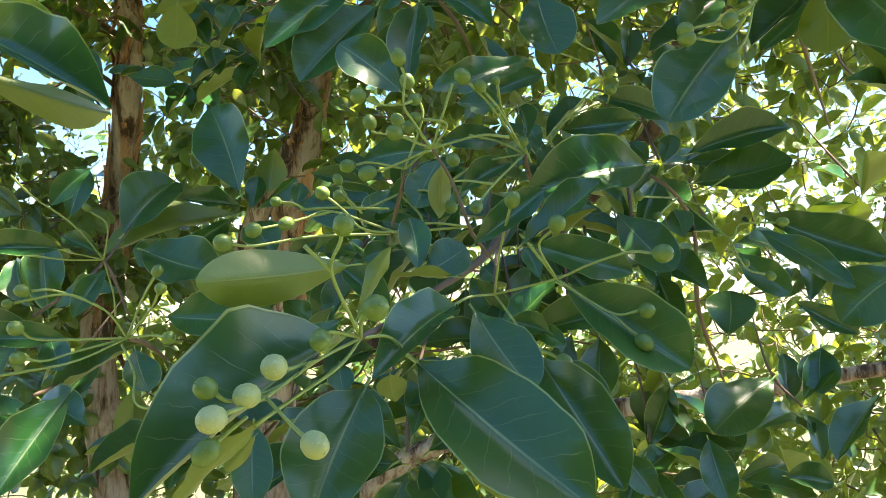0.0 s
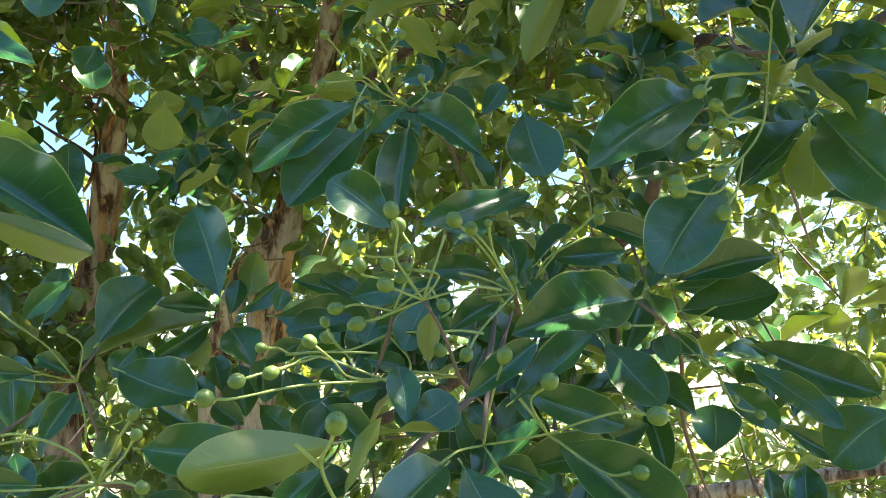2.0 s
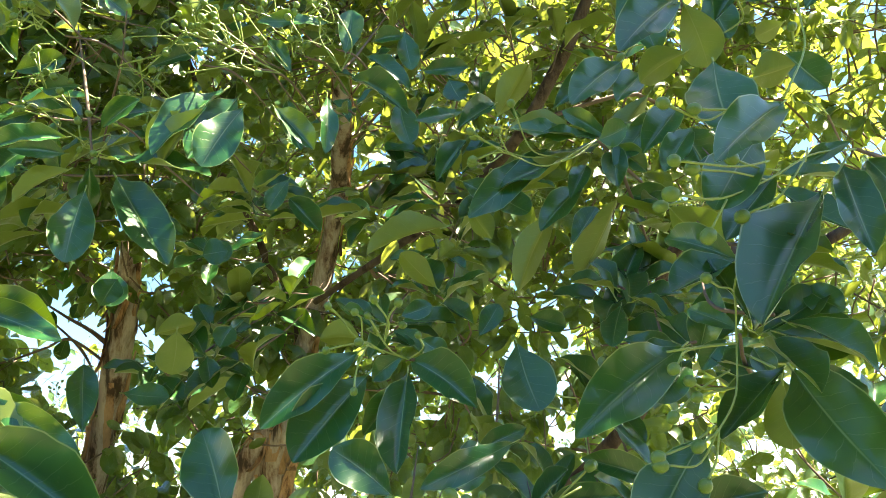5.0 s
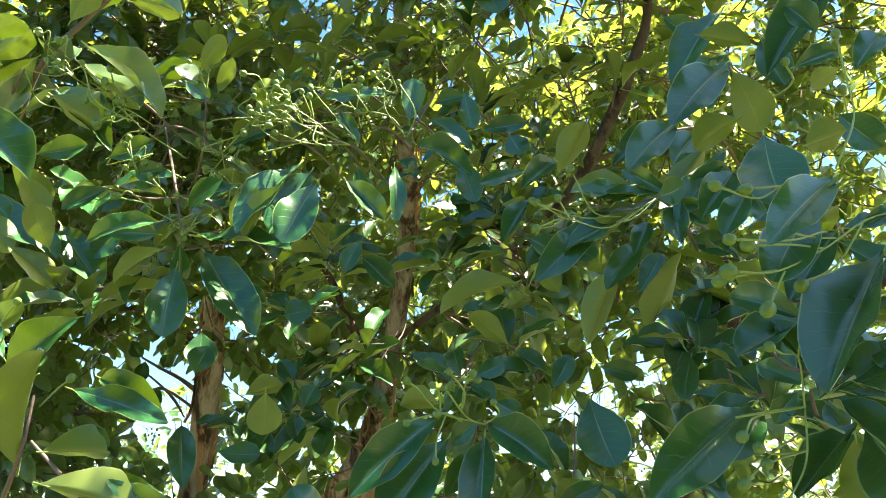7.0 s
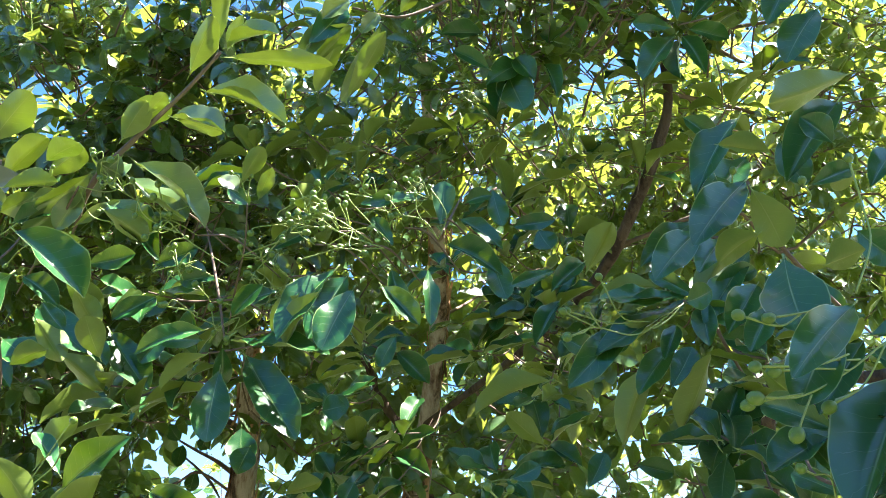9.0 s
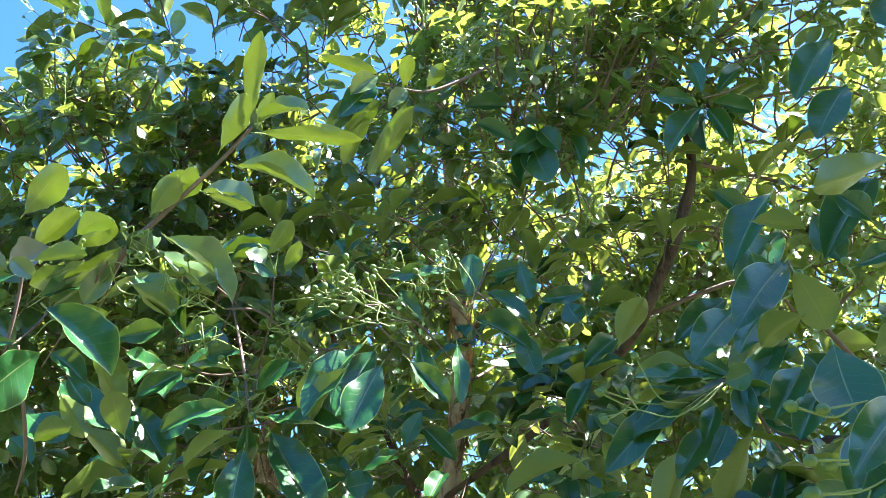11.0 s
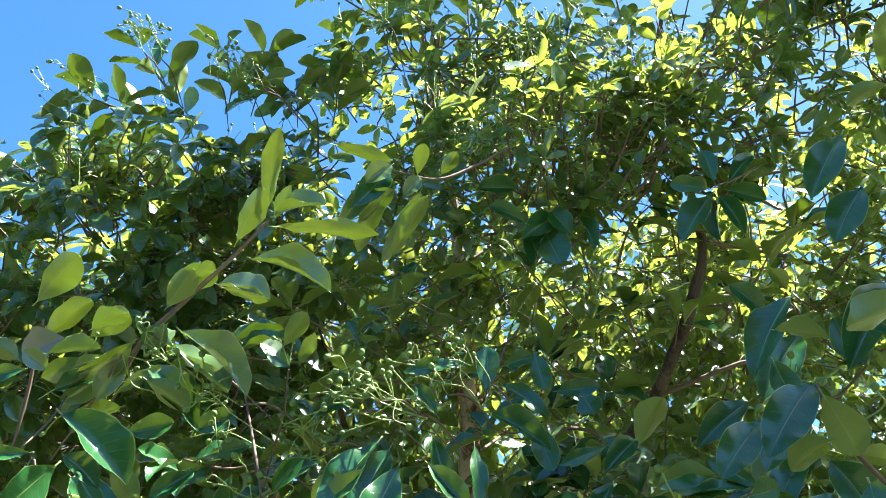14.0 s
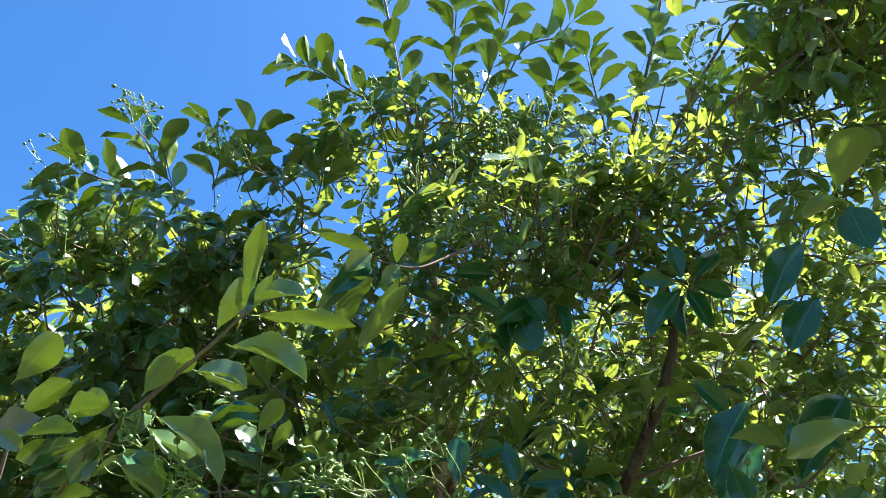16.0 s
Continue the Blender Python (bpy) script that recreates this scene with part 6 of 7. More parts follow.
shoot((-1.085, 1.108, 2.752, 0.0030), (-1.132, 1.070, 2.792, 0.0021), (-1.193, 1.047, 2.813, 0.0012), count=13, seed=21)
shoot((0.637, 0.957, 2.926, 0.0050), (0.632, 0.853, 3.054, 0.0040), (0.661, 0.768, 3.164, 0.0030), (0.655, 0.723, 3.218, 0.0020), count=39, seed=22)
shoot((0.581, 0.936, 2.945, 0.0030), (0.574, 0.847, 3.055, 0.0021), (0.578, 0.773, 3.146, 0.0012), count=24, seed=23)
shoot((0.712, 0.921, 2.981, 0.0030), (0.711, 0.833, 3.090, 0.0021), (0.732, 0.762, 3.181, 0.0012), count=21, seed=24)
shoot((0.714, 0.826, 2.939, 0.0030), (0.744, 0.761, 3.024, 0.0012), count=12, seed=25)
tw = twig((-0.740, 0.854, 2.952, 0.0016), (-0.757, 0.822, 2.990, 0.0012), (-0.765, 0.806, 3.009, 0.0008))
stalk(tw, (-0.760, 0.803, 2.997), (-0.768, 0.769, 3.039), (-0.778, 0.755, 3.055), fruit=0.0060, kind=1)
stalk(tw, (-0.767, 0.776, 3.029), (-0.786, 0.764, 3.042), (-0.814, 0.761, 3.043), fruit=0.0060, kind=2)
stalk(tw, (-0.761, 0.785, 3.020), (-0.753, 0.767, 3.043), (-0.756, 0.758, 3.054), fruit=0.0055, kind=0)
stalk(tw, (-0.759, 0.792, 3.011), (-0.742, 0.775, 3.034), (-0.737, 0.770, 3.041), fruit=0.0055, kind=1)
stalk(tw, (-0.759, 0.792, 3.011), (-0.743, 0.783, 3.025), (-0.732, 0.782, 3.027), fruit=0.0055, kind=2)
stalk(tw, (-0.764, 0.784, 3.020), (-0.782, 0.782, 3.020), (-0.798, 0.784, 3.016), fruit=0.0055, kind=0)
tw = twig((-0.791, 0.890, 2.917, 0.0016), (-0.843, 0.869, 2.937, 0.0012), (-0.867, 0.859, 2.946, 0.0008))
stalk(tw, (-0.861, 0.852, 2.939), (-0.901, 0.826, 2.966), (-0.949, 0.804, 2.987), fruit=0.0060, kind=1)
stalk(tw, (-0.901, 0.826, 2.966), (-0.924, 0.821, 2.970), (-0.950, 0.816, 2.972), fruit=0.0055, kind=2)
stalk(tw, (-0.889, 0.834, 2.958), (-0.900, 0.819, 2.975), (-0.909, 0.815, 2.979), fruit=0.0055, kind=0)
stalk(tw, (-0.884, 0.837, 2.955), (-0.886, 0.825, 2.969), (-0.888, 0.820, 2.975), fruit=0.0055, kind=1)
stalk(tw, (-0.873, 0.847, 2.944), (-0.896, 0.839, 2.951), (-0.915, 0.836, 2.952), fruit=0.0055, kind=2)
stalk(tw, (-0.862, 0.856, 2.934), (-0.892, 0.858, 2.928), (-0.920, 0.855, 2.928), fruit=0.0055, kind=0)
stalk(tw, (-0.862, 0.856, 2.934), (-0.893, 0.862, 2.922), (-0.914, 0.861, 2.921), fruit=0.0055, kind=1)
tw = twig((-0.985, 1.015, 2.801, 0.0016), (-1.018, 0.980, 2.840, 0.0012), (-1.035, 0.962, 2.860, 0.0008))
stalk(tw, (-1.035, 0.962, 2.860), (-1.051, 0.945, 2.879), (-1.055, 0.934, 2.892), fruit=0.0060, kind=2)
stalk(tw, (-1.035, 0.962, 2.860), (-1.024, 0.952, 2.874), (-1.013, 0.946, 2.883), fruit=0.0060, kind=0)
stalk(tw, (-1.029, 0.967, 2.855), (-1.027, 0.955, 2.869), (-1.030, 0.952, 2.873), fruit=0.0055, kind=1)
stalk(tw, (-1.023, 0.971, 2.850), (-1.004, 0.966, 2.859), (-1.001, 0.961, 2.865), fruit=0.0055, kind=2)
stalk(tw, (-1.018, 0.980, 2.840), (-0.979, 0.968, 2.859), (-0.973, 0.964, 2.866), fruit=0.0055, kind=0)
stalk(tw, (-1.012, 0.984, 2.835), (-0.981, 0.984, 2.840), (-0.950, 0.971, 2.859), fruit=0.0055, kind=1)
stalk(tw, (-1.035, 0.962, 2.860), (-1.060, 0.963, 2.855), (-1.071, 0.968, 2.848), fruit=0.0055, kind=2)
stalk(tw, (-1.041, 0.965, 2.855), (-1.078, 0.957, 2.860), (-1.087, 0.948, 2.870), fruit=0.0055, kind=0)
stalk(tw, (-0.995, 0.998, 2.820), (-0.931, 0.982, 2.849), (-0.917, 0.965, 2.871), fruit=0.0055, kind=1)
stalk(tw, (-0.983, 0.999, 2.820), (-0.905, 0.977, 2.858), (-0.876, 0.973, 2.867), fruit=0.0055, kind=2)
tw = twig((-0.630, 0.974, 2.978, 0.0016), (-0.625, 0.935, 3.027, 0.0012), (-0.630, 0.920, 3.045, 0.0008))
stalk(tw, (-0.630, 0.920, 3.045), (-0.654, 0.907, 3.058), (-0.663, 0.897, 3.069), fruit=0.0055, kind=0)
stalk(tw, (-0.630, 0.920, 3.045), (-0.641, 0.905, 3.063), (-0.647, 0.901, 3.066), fruit=0.0055, kind=1)
stalk(tw, (-0.630, 0.920, 3.045), (-0.622, 0.907, 3.062), (-0.626, 0.898, 3.072), fruit=0.0055, kind=2)
stalk(tw, (-0.630, 0.920, 3.045), (-0.607, 0.913, 3.057), (-0.598, 0.909, 3.063), fruit=0.0055, kind=0)
stalk(tw, (-0.631, 0.926, 3.037), (-0.662, 0.919, 3.043), (-0.678, 0.910, 3.052), fruit=0.0055, kind=1)
stalk(tw, (-0.630, 0.920, 3.045), (-0.605, 0.929, 3.037), (-0.594, 0.925, 3.044), fruit=0.0055, kind=2)
tw = twig((0.530, 1.103, 3.211, 0.0016), (0.521, 1.067, 3.254, 0.0012), (0.521, 1.041, 3.287, 0.0008))
stalk(tw, (0.516, 1.027, 3.271), (0.510, 0.983, 3.325), (0.507, 0.955, 3.360), fruit=0.0060, kind=0)
stalk(tw, (0.515, 1.010, 3.292), (0.498, 0.973, 3.335), (0.488, 0.963, 3.347), fruit=0.0055, kind=1)
stalk(tw, (0.515, 1.010, 3.292), (0.528, 0.977, 3.335), (0.542, 0.962, 3.355), fruit=0.0060, kind=2)
stalk(tw, (0.517, 1.019, 3.282), (0.530, 0.994, 3.314), (0.537, 0.981, 3.331), fruit=0.0055, kind=0)
stalk(tw, (0.518, 1.032, 3.265), (0.548, 1.014, 3.292), (0.574, 1.001, 3.310), fruit=0.0060, kind=1)
stalk(tw, (0.518, 1.032, 3.265), (0.534, 1.012, 3.292), (0.528, 1.001, 3.305), fruit=0.0055, kind=2)
stalk(tw, (0.517, 1.036, 3.260), (0.539, 1.026, 3.276), (0.541, 1.010, 3.295), fruit=0.0055, kind=0)
stalk(tw, (0.517, 1.036, 3.260), (0.525, 1.027, 3.273), (0.525, 1.026, 3.274), fruit=0.0055, kind=1)
tw = twig((-0.684, 0.737, 2.111, 0.0024), (-0.601, 0.668, 2.155, 0.0018), (-0.543, 0.620, 2.196, 0.0012))
leaf(tw, (-0.586, 0.604, 2.226), (-0.525, 0.579, 2.230), (0.02, 0.24, 0.97), 0.0339, 0)
leaf(tw, (-0.515, 0.631, 2.168), (-0.456, 0.649, 2.127), (0.12, 0.84, 0.53), 0.0336, 4)
leaf(tw, (-0.662, 0.632, 2.214), (-0.586, 0.637, 2.218), (-0.07, 0.46, 0.89), 0.0281, 1)
leaf(tw, (-0.584, 0.678, 2.117), (-0.556, 0.730, 2.064), (-0.31, 0.76, 0.57), 0.0379, 2)
leaf(tw, (-0.642, 0.719, 2.084), (-0.542, 0.698, 2.004), (0.17, -0.88, 0.45), 0.0461, 0)
leaf(tw, (-0.552, 0.750, 2.058), (-0.481, 0.749, 1.967), (0.37, -0.88, 0.29), 0.0454, 4)
leaf(tw, (-0.664, 0.699, 2.034), (-0.590, 0.686, 1.989), (0.12, -0.88, 0.46), 0.0458, 2)
leaf(tw, (-0.614, 0.745, 2.028), (-0.555, 0.772, 1.977), (-0.08, 0.92, 0.38), 0.0348, 1)
leaf(tw, (-0.411, 0.756, 2.262), (-0.375, 0.760, 2.232), (0.17, -0.98, 0.11), 0.0261, 0)
leaf(tw, (-0.465, 0.753, 2.045), (-0.495, 0.744, 2.002), (0.30, -0.95, -0.01), 0.0325, 0)
leaf(tw, (-0.628, 0.695, 1.962), (-0.667, 0.694, 2.000), (0.39, -0.84, 0.39), 0.0291, 0)
leaf(tw, (-0.558, 0.686, 2.119), (-0.497, 0.696, 2.134), (0.16, -0.99, -0.05), 0.0329, 4)
leaf(tw, (-0.495, 0.738, 2.137), (-0.438, 0.747, 2.162), (0.19, -0.98, -0.07), 0.0342, 0)
leaf(tw, (-0.467, 0.774, 2.108), (-0.529, 0.762, 2.076), (0.20, -0.98, -0.03), 0.0374, 4)
leaf(tw, (-0.578, 0.636, 2.209), (-0.625, 0.661, 2.178), (-0.39, 0.35, 0.85), 0.0276, 1)
stalk(tw, (-0.543, 0.620, 2.196), (-0.508, 0.628, 2.189), (-0.478, 0.626, 2.198), fruit=0.0060, kind=2)
stalk(tw, (-0.543, 0.620, 2.196), (-0.532, 0.638, 2.164), (-0.507, 0.645, 2.155), fruit=0.0060, kind=0)
stalk(tw, (-0.601, 0.668, 2.155), (-0.639, 0.670, 2.143), (-0.660, 0.676, 2.125), fruit=0.0060, kind=1)
stalk(tw, (-0.498, 0.747, 2.133), (-0.452, 0.750, 2.139), (-0.404, 0.766, 2.118), fruit=0.0060, kind=2)
stalk(tw, (-0.498, 0.747, 2.133), (-0.472, 0.733, 2.167), (-0.452, 0.733, 2.172), fruit=0.0060, kind=0)
tw = twig((-0.629, 0.658, 2.168, 0.0020), (-0.620, 0.627, 2.120, 0.0015), (-0.622, 0.594, 2.074, 0.0010))
leaf(tw, (-0.502, 0.626, 2.274), (-0.432, 0.607, 2.302), (-0.27, 0.32, 0.91), 0.0430, 2)
leaf(tw, (-0.276, 0.664, 2.420), (-0.222, 0.672, 2.496), (0.33, -0.93, -0.15), 0.0410, 2)
leaf(tw, (-0.271, 0.694, 2.417), (-0.211, 0.666, 2.453), (-0.31, 0.43, 0.85), 0.0375, 1)
leaf(tw, (-0.233, 0.730, 2.370), (-0.163, 0.671, 2.440), (-0.37, 0.50, 0.79), 0.0289, 8)
leaf(tw, (-0.555, 0.670, 2.151), (-0.629, 0.686, 2.125), (-0.22, 0.41, 0.89), 0.0321, 1)
leaf(tw, (-0.595, 0.661, 2.042), (-0.563, 0.686, 1.990), (-0.24, 0.93, 0.29), 0.0355, 1)
leaf(tw, (-0.499, 0.665, 1.978), (-0.505, 0.626, 2.021), (-0.40, 0.71, 0.58), 0.0334, 2)
tw = twig((-0.861, 2.083, 2.110, 0.0120), (-0.883, 2.061, 2.119, 0.0075), (-0.931, 2.036, 2.155, 0.0060), (-0.978, 2.003, 2.180, 0.0045), (-1.020, 1.969, 2.205, 0.0030))
leaf(tw, (-1.017, 1.970, 2.202), (-1.044, 1.943, 2.247), (0.43, -0.86, -0.27), 0.0440, 1)
leaf(tw, (-1.013, 1.980, 2.200), (-1.015, 1.962, 2.129), (0.51, -0.84, 0.21), 0.0412, 0)
leaf(tw, (-0.972, 2.003, 2.177), (-0.941, 1.984, 2.225), (0.29, -0.81, -0.51), 0.0388, 3)
tw = twig((-0.931, 2.094, 2.054, 0.0060), (-0.952, 2.057, 2.100, 0.0045), (-0.982, 2.021, 2.136, 0.0035), (-1.014, 1.976, 2.167, 0.0024))
leaf(tw, (-0.982, 2.021, 2.136), (-0.997, 2.022, 2.071), (0.45, -0.88, -0.12), 0.0420, 2)
leaf(tw, (-1.011, 1.976, 2.165), (-1.036, 1.960, 2.146), (-0.62, 0.77, 0.15), 0.0382, 1)
tw = twig((-0.829, 1.992, 2.218, 0.0120), (-0.862, 1.958, 2.242, 0.0085), (-0.898, 1.915, 2.262, 0.0065), (-0.940, 1.872, 2.283, 0.0050), (-0.980, 1.829, 2.305, 0.0035))
leaf(tw, (-0.940, 1.872, 2.283), (-0.951, 1.873, 2.221), (0.48, -0.87, -0.10), 0.0424, 0)
leaf(tw, (-0.901, 1.915, 2.262), (-0.867, 1.887, 2.306), (-0.21, 0.74, 0.64), 0.0432, 5)
leaf(tw, (-0.898, 1.916, 2.259), (-0.915, 1.915, 2.210), (0.47, -0.87, -0.15), 0.0375, 4)
whorl(-0.388, 0.948, 2.185, 7, 1, 0.082)
whorl(-0.308, 1.054, 2.471, 8, 2, 0.082)
whorl(-0.023, 0.929, 2.299, 6, 3, 0.082)
whorl(-0.293, 0.823, 2.243, 7, 4, 0.082)
whorl(-0.327, 1.184, 2.149, 8, 5, 0.082)
whorl(-0.015, 0.999, 2.128, 6, 6, 0.082)
whorl(0.086, 1.046, 2.298, 7, 7, 0.082)
whorl(-0.077, 1.111, 2.108, 6, 9, 0.082)
whorl(-0.454, 0.943, 2.451, 7, 10, 0.082)
whorl(-0.491, 0.788, 2.293, 8, 11, 0.082)
whorl(-0.505, 0.755, 2.106, 6, 12, 0.082)
whorl(-0.570, 0.796, 1.993, 7, 13, 0.082)
whorl(-0.561, 0.986, 2.059, 8, 14, 0.082)
whorl(0.231, 1.107, 2.439, 6, 15, 0.082)
whorl(0.225, 0.784, 1.904, 7, 16, 0.082)
whorl(-0.239, 1.115, 2.599, 8, 17, 0.082)
whorl(-0.108, 1.127, 2.596, 6, 18, 0.082)
whorl(0.140, 1.088, 2.470, 7, 19, 0.082)
whorl(-0.386, 1.020, 2.539, 8, 20, 0.082)
whorl(0.009, 0.924, 1.917, 6, 21, 0.082)
whorl(-0.256, 1.157, 1.962, 7, 22, 0.082)
whorl(-0.597, 0.943, 2.837, 8, 23, 0.076)
whorl(-0.414, 0.927, 2.718, 6, 24, 0.076)
whorl(-0.066, 1.027, 2.827, 7, 25, 0.076)
whorl(0.064, 1.098, 2.746, 8, 26, 0.076)
whorl(-0.248, 0.903, 2.421, 6, 27, 0.076)
whorl(-0.330, 0.926, 2.366, 7, 28, 0.076)
whorl(-0.022, 0.941, 2.320, 8, 29, 0.076)
whorl(0.249, 1.073, 2.641, 6, 30, 0.076)
whorl(0.363, 1.061, 2.685, 7, 31, 0.076)
whorl(0.316, 0.987, 2.418, 8, 32, 0.076)
whorl(0.454, 1.026, 2.574, 6, 33, 0.076)
whorl(0.195, 1.030, 2.882, 7, 34, 0.076)
whorl(-0.246, 1.090, 2.485, 8, 35, 0.072)
whorl(-0.024, 1.074, 2.535, 6, 36, 0.072)
whorl(0.125, 1.041, 2.434, 7, 37, 0.072)
whorl(0.255, 1.050, 2.601, 8, 38, 0.072)
whorl(0.357, 0.929, 2.444, 6, 39, 0.072)
whorl(-0.109, 0.984, 2.315, 7, 40, 0.072)
whorl(0.113, 1.139, 2.791, 8, 41, 0.072)
whorl(0.372, 1.001, 2.676, 6, 42, 0.072)
whorl(-0.367, 1.155, 1.872, 7, 43, 0.090)
whorl(-0.268, 0.984, 2.104, 7, 46, 0.090)
whorl(0.150, 0.883, 1.662, 8, 47, 0.090)
whorl(0.220, 0.777, 1.659, 6, 48, 0.090)
whorl(0.036, 0.966, 2.128, 7, 49, 0.090)
panicle(-0.258, 0.655, 2.161, 9, 50)
panicle(-0.225, 0.668, 2.141, 7, 51)
panicle(-0.303, 0.702, 2.168, 8, 52)
panicle(-0.178, 0.707, 2.187, 9, 53)
panicle(-0.141, 0.707, 2.196, 7, 54)
panicle(-0.438, 0.636, 2.161, 8, 55)
panicle(-0.503, 0.611, 2.202, 9, 56)
panicle(-0.343, 0.716, 2.130, 7, 57)
panicle(-0.448, 0.718, 2.100, 8, 58)
panicle(-0.342, 0.737, 2.100, 9, 59)
panicle(-0.392, 0.708, 2.040, 7, 60)
panicle(-0.079, 1.040, 2.619, 8, 61)
panicle(-0.132, 1.004, 2.848, 9, 62)
panicle(0.015, 1.103, 2.727, 7, 63)
panicle(0.226, 0.601, 2.067, 8, 64)
panicle(-0.089, 1.066, 2.535, 9, 65)
panicle(0.044, 1.088, 3.006, 7, 66)
panicle(0.152, 1.075, 3.035, 8, 67)
panicle(-0.202, 1.057, 2.852, 9, 68)
panicle(-0.038, 1.004, 3.099, 7, 69)
tw = twig((0.370, 0.554, 1.933, 0.0022), (0.317, 0.481, 1.932, 0.0010))
stalk(tw, (0.317, 0.481, 1.932), (0.278, 0.449, 1.942), (0.247, 0.422, 1.946), fruit=0.0070, kind=2)
stalk(tw, (0.278, 0.449, 1.942), (0.271, 0.429, 1.957), (0.265, 0.416, 1.964), fruit=0.0070, kind=0)
stalk(tw, (0.287, 0.451, 1.939), (0.297, 0.445, 1.953), (0.307, 0.442, 1.961))
stalk(tw, (0.256, 0.433, 1.946), (0.241, 0.429, 1.940), (0.229, 0.422, 1.941), fruit=0.0070, kind=1)
leaf(tw, (0.353, 0.580, 2.096), (0.324, 0.588, 2.083), (-0.07, 0.73, 0.68), 0.0230, 2)
leaf(tw, (0.302, 0.575, 1.988), (0.259, 0.566, 1.994), (-0.01, 0.55, 0.84), 0.0248, 2)
tw = twig((-0.038, 0.512, 1.545, 0.0016), (-0.027, 0.475, 1.573, 0.0012), (-0.023, 0.462, 1.589, 0.0008))
stalk(tw, (-0.023, 0.462, 1.589), (-0.017, 0.453, 1.605), (-0.024, 0.448, 1.612), fruit=0.0080, kind=2)
stalk(tw, (-0.023, 0.462, 1.589), (-0.004, 0.453, 1.602), (0.003, 0.451, 1.595), fruit=0.0080, kind=0)
stalk(tw, (-0.023, 0.462, 1.589), (-0.043, 0.457, 1.592), (-0.052, 0.454, 1.590), fruit=0.0080, kind=1)
stalk(tw, (-0.027, 0.475, 1.576), (-0.010, 0.469, 1.577), (0.001, 0.466, 1.569), fruit=0.0080, kind=2)
stalk(tw, (-0.023, 0.462, 1.589), (-0.012, 0.450, 1.619), (-0.019, 0.443, 1.633), fruit=0.0090, kind=0)
stalk(tw, (-0.017, 0.448, 1.605), (-0.040, 0.448, 1.608), (-0.041, 0.448, 1.610), fruit=0.0080, kind=1)
stalk(tw, (-0.027, 0.475, 1.576), (-0.050, 0.473, 1.566), (-0.059, 0.468, 1.571), fruit=0.0080, kind=2)
stalk(tw, (-0.027, 0.475, 1.576), (-0.013, 0.473, 1.560), (-0.016, 0.471, 1.543))
whorl(-0.321, 1.041, 1.907, 8, 71, 0.085)
whorl(-0.231, 1.126, 1.983, 6, 72, 0.085)
whorl(-0.250, 0.968, 1.841, 7, 73, 0.085)
whorl(-0.429, 1.153, 1.878, 8, 74, 0.085)
whorl(0.216, 0.782, 1.872, 6, 75, 0.085)
whorl(0.276, 0.714, 1.793, 7, 76, 0.085)
whorl(0.344, 0.698, 1.844, 8, 77, 0.085)
whorl(0.301, 0.819, 1.931, 6, 78, 0.085)
whorl(-0.115, 0.897, 2.181, 7, 79, 0.080)
whorl(0.006, 0.992, 2.155, 8, 80, 0.080)
whorl(0.099, 0.986, 2.092, 6, 81, 0.080)
whorl(-0.086, 0.975, 2.067, 7, 82, 0.080)
whorl(0.040, 1.110, 2.072, 8, 83, 0.080)
whorl(-0.022, 1.037, 2.264, 6, 84, 0.080)
whorl(-0.352, 1.136, 2.054, 6, 87, 0.080)
whorl(0.506, 0.924, 1.654, 7, 88, 0.085)
whorl(0.348, 0.946, 1.593, 8, 89, 0.085)
whorl(0.271, 1.057, 1.579, 6, 90, 0.085)
whorl(0.427, 0.897, 1.574, 7, 91, 0.085)
whorl(0.517, 0.844, 1.752, 8, 92, 0.085)

# shaded whorls behind the near sprays
whorl(-0.063, 0.598, 1.553, 7, 201, 0.068)
whorl(-0.011, 0.597, 1.561, 8, 202, 0.074)
whorl(-0.038, 0.613, 1.604, 6, 203, 0.062)
whorl(0.030, 0.619, 1.541, 7, 204, 0.068)
whorl(0.085, 0.657, 1.568, 8, 205, 0.074)
whorl(0.127, 0.679, 1.545, 6, 206, 0.062)
whorl(0.172, 0.696, 1.572, 7, 207, 0.068)
whorl(0.047, 0.553, 1.488, 8, 208, 0.074)
whorl(0.099, 0.602, 1.500, 6, 209, 0.062)
whorl(-0.090, 0.555, 1.468, 6, 212, 0.062)
whorl(-0.344, 0.652, 1.500, 7, 216, 0.068)
whorl(-0.199, 0.610, 1.413, 8, 217, 0.074)
whorl(-0.146, 0.591, 1.399, 6, 218, 0.062)
whorl(-0.074, 0.560, 1.412, 7, 219, 0.068)
whorl(-0.023, 0.510, 1.413, 8, 220, 0.074)
whorl(0.025, 0.524, 1.478, 6, 221, 0.062)
whorl(0.187, 0.712, 1.388, 7, 222, 0.068)
whorl(0.283, 0.766, 1.348, 8, 223, 0.074)
whorl(0.372, 0.811, 1.407, 6, 224, 0.062)
whorl(0.217, 0.759, 1.435, 7, 225, 0.068)
whorl(-0.344, 0.658, 1.434, 8, 226, 0.074)
whorl(0.064, 0.735, 1.708, 7, 228, 0.068)
whorl(0.196, 0.781, 1.757, 8, 229, 0.074)
whorl(0.237, 0.477, 1.820, 6, 260, 0.064)
whorl(0.238, 0.460, 1.761, 7, 261, 0.070)
whorl(0.233, 0.606, 1.777, 8, 262, 0.076)
whorl(0.194, 0.680, 1.849, 6, 263, 0.064)
whorl(0.280, 0.511, 1.901, 7, 264, 0.070)
whorl(0.247, 0.652, 1.922, 8, 265, 0.076)
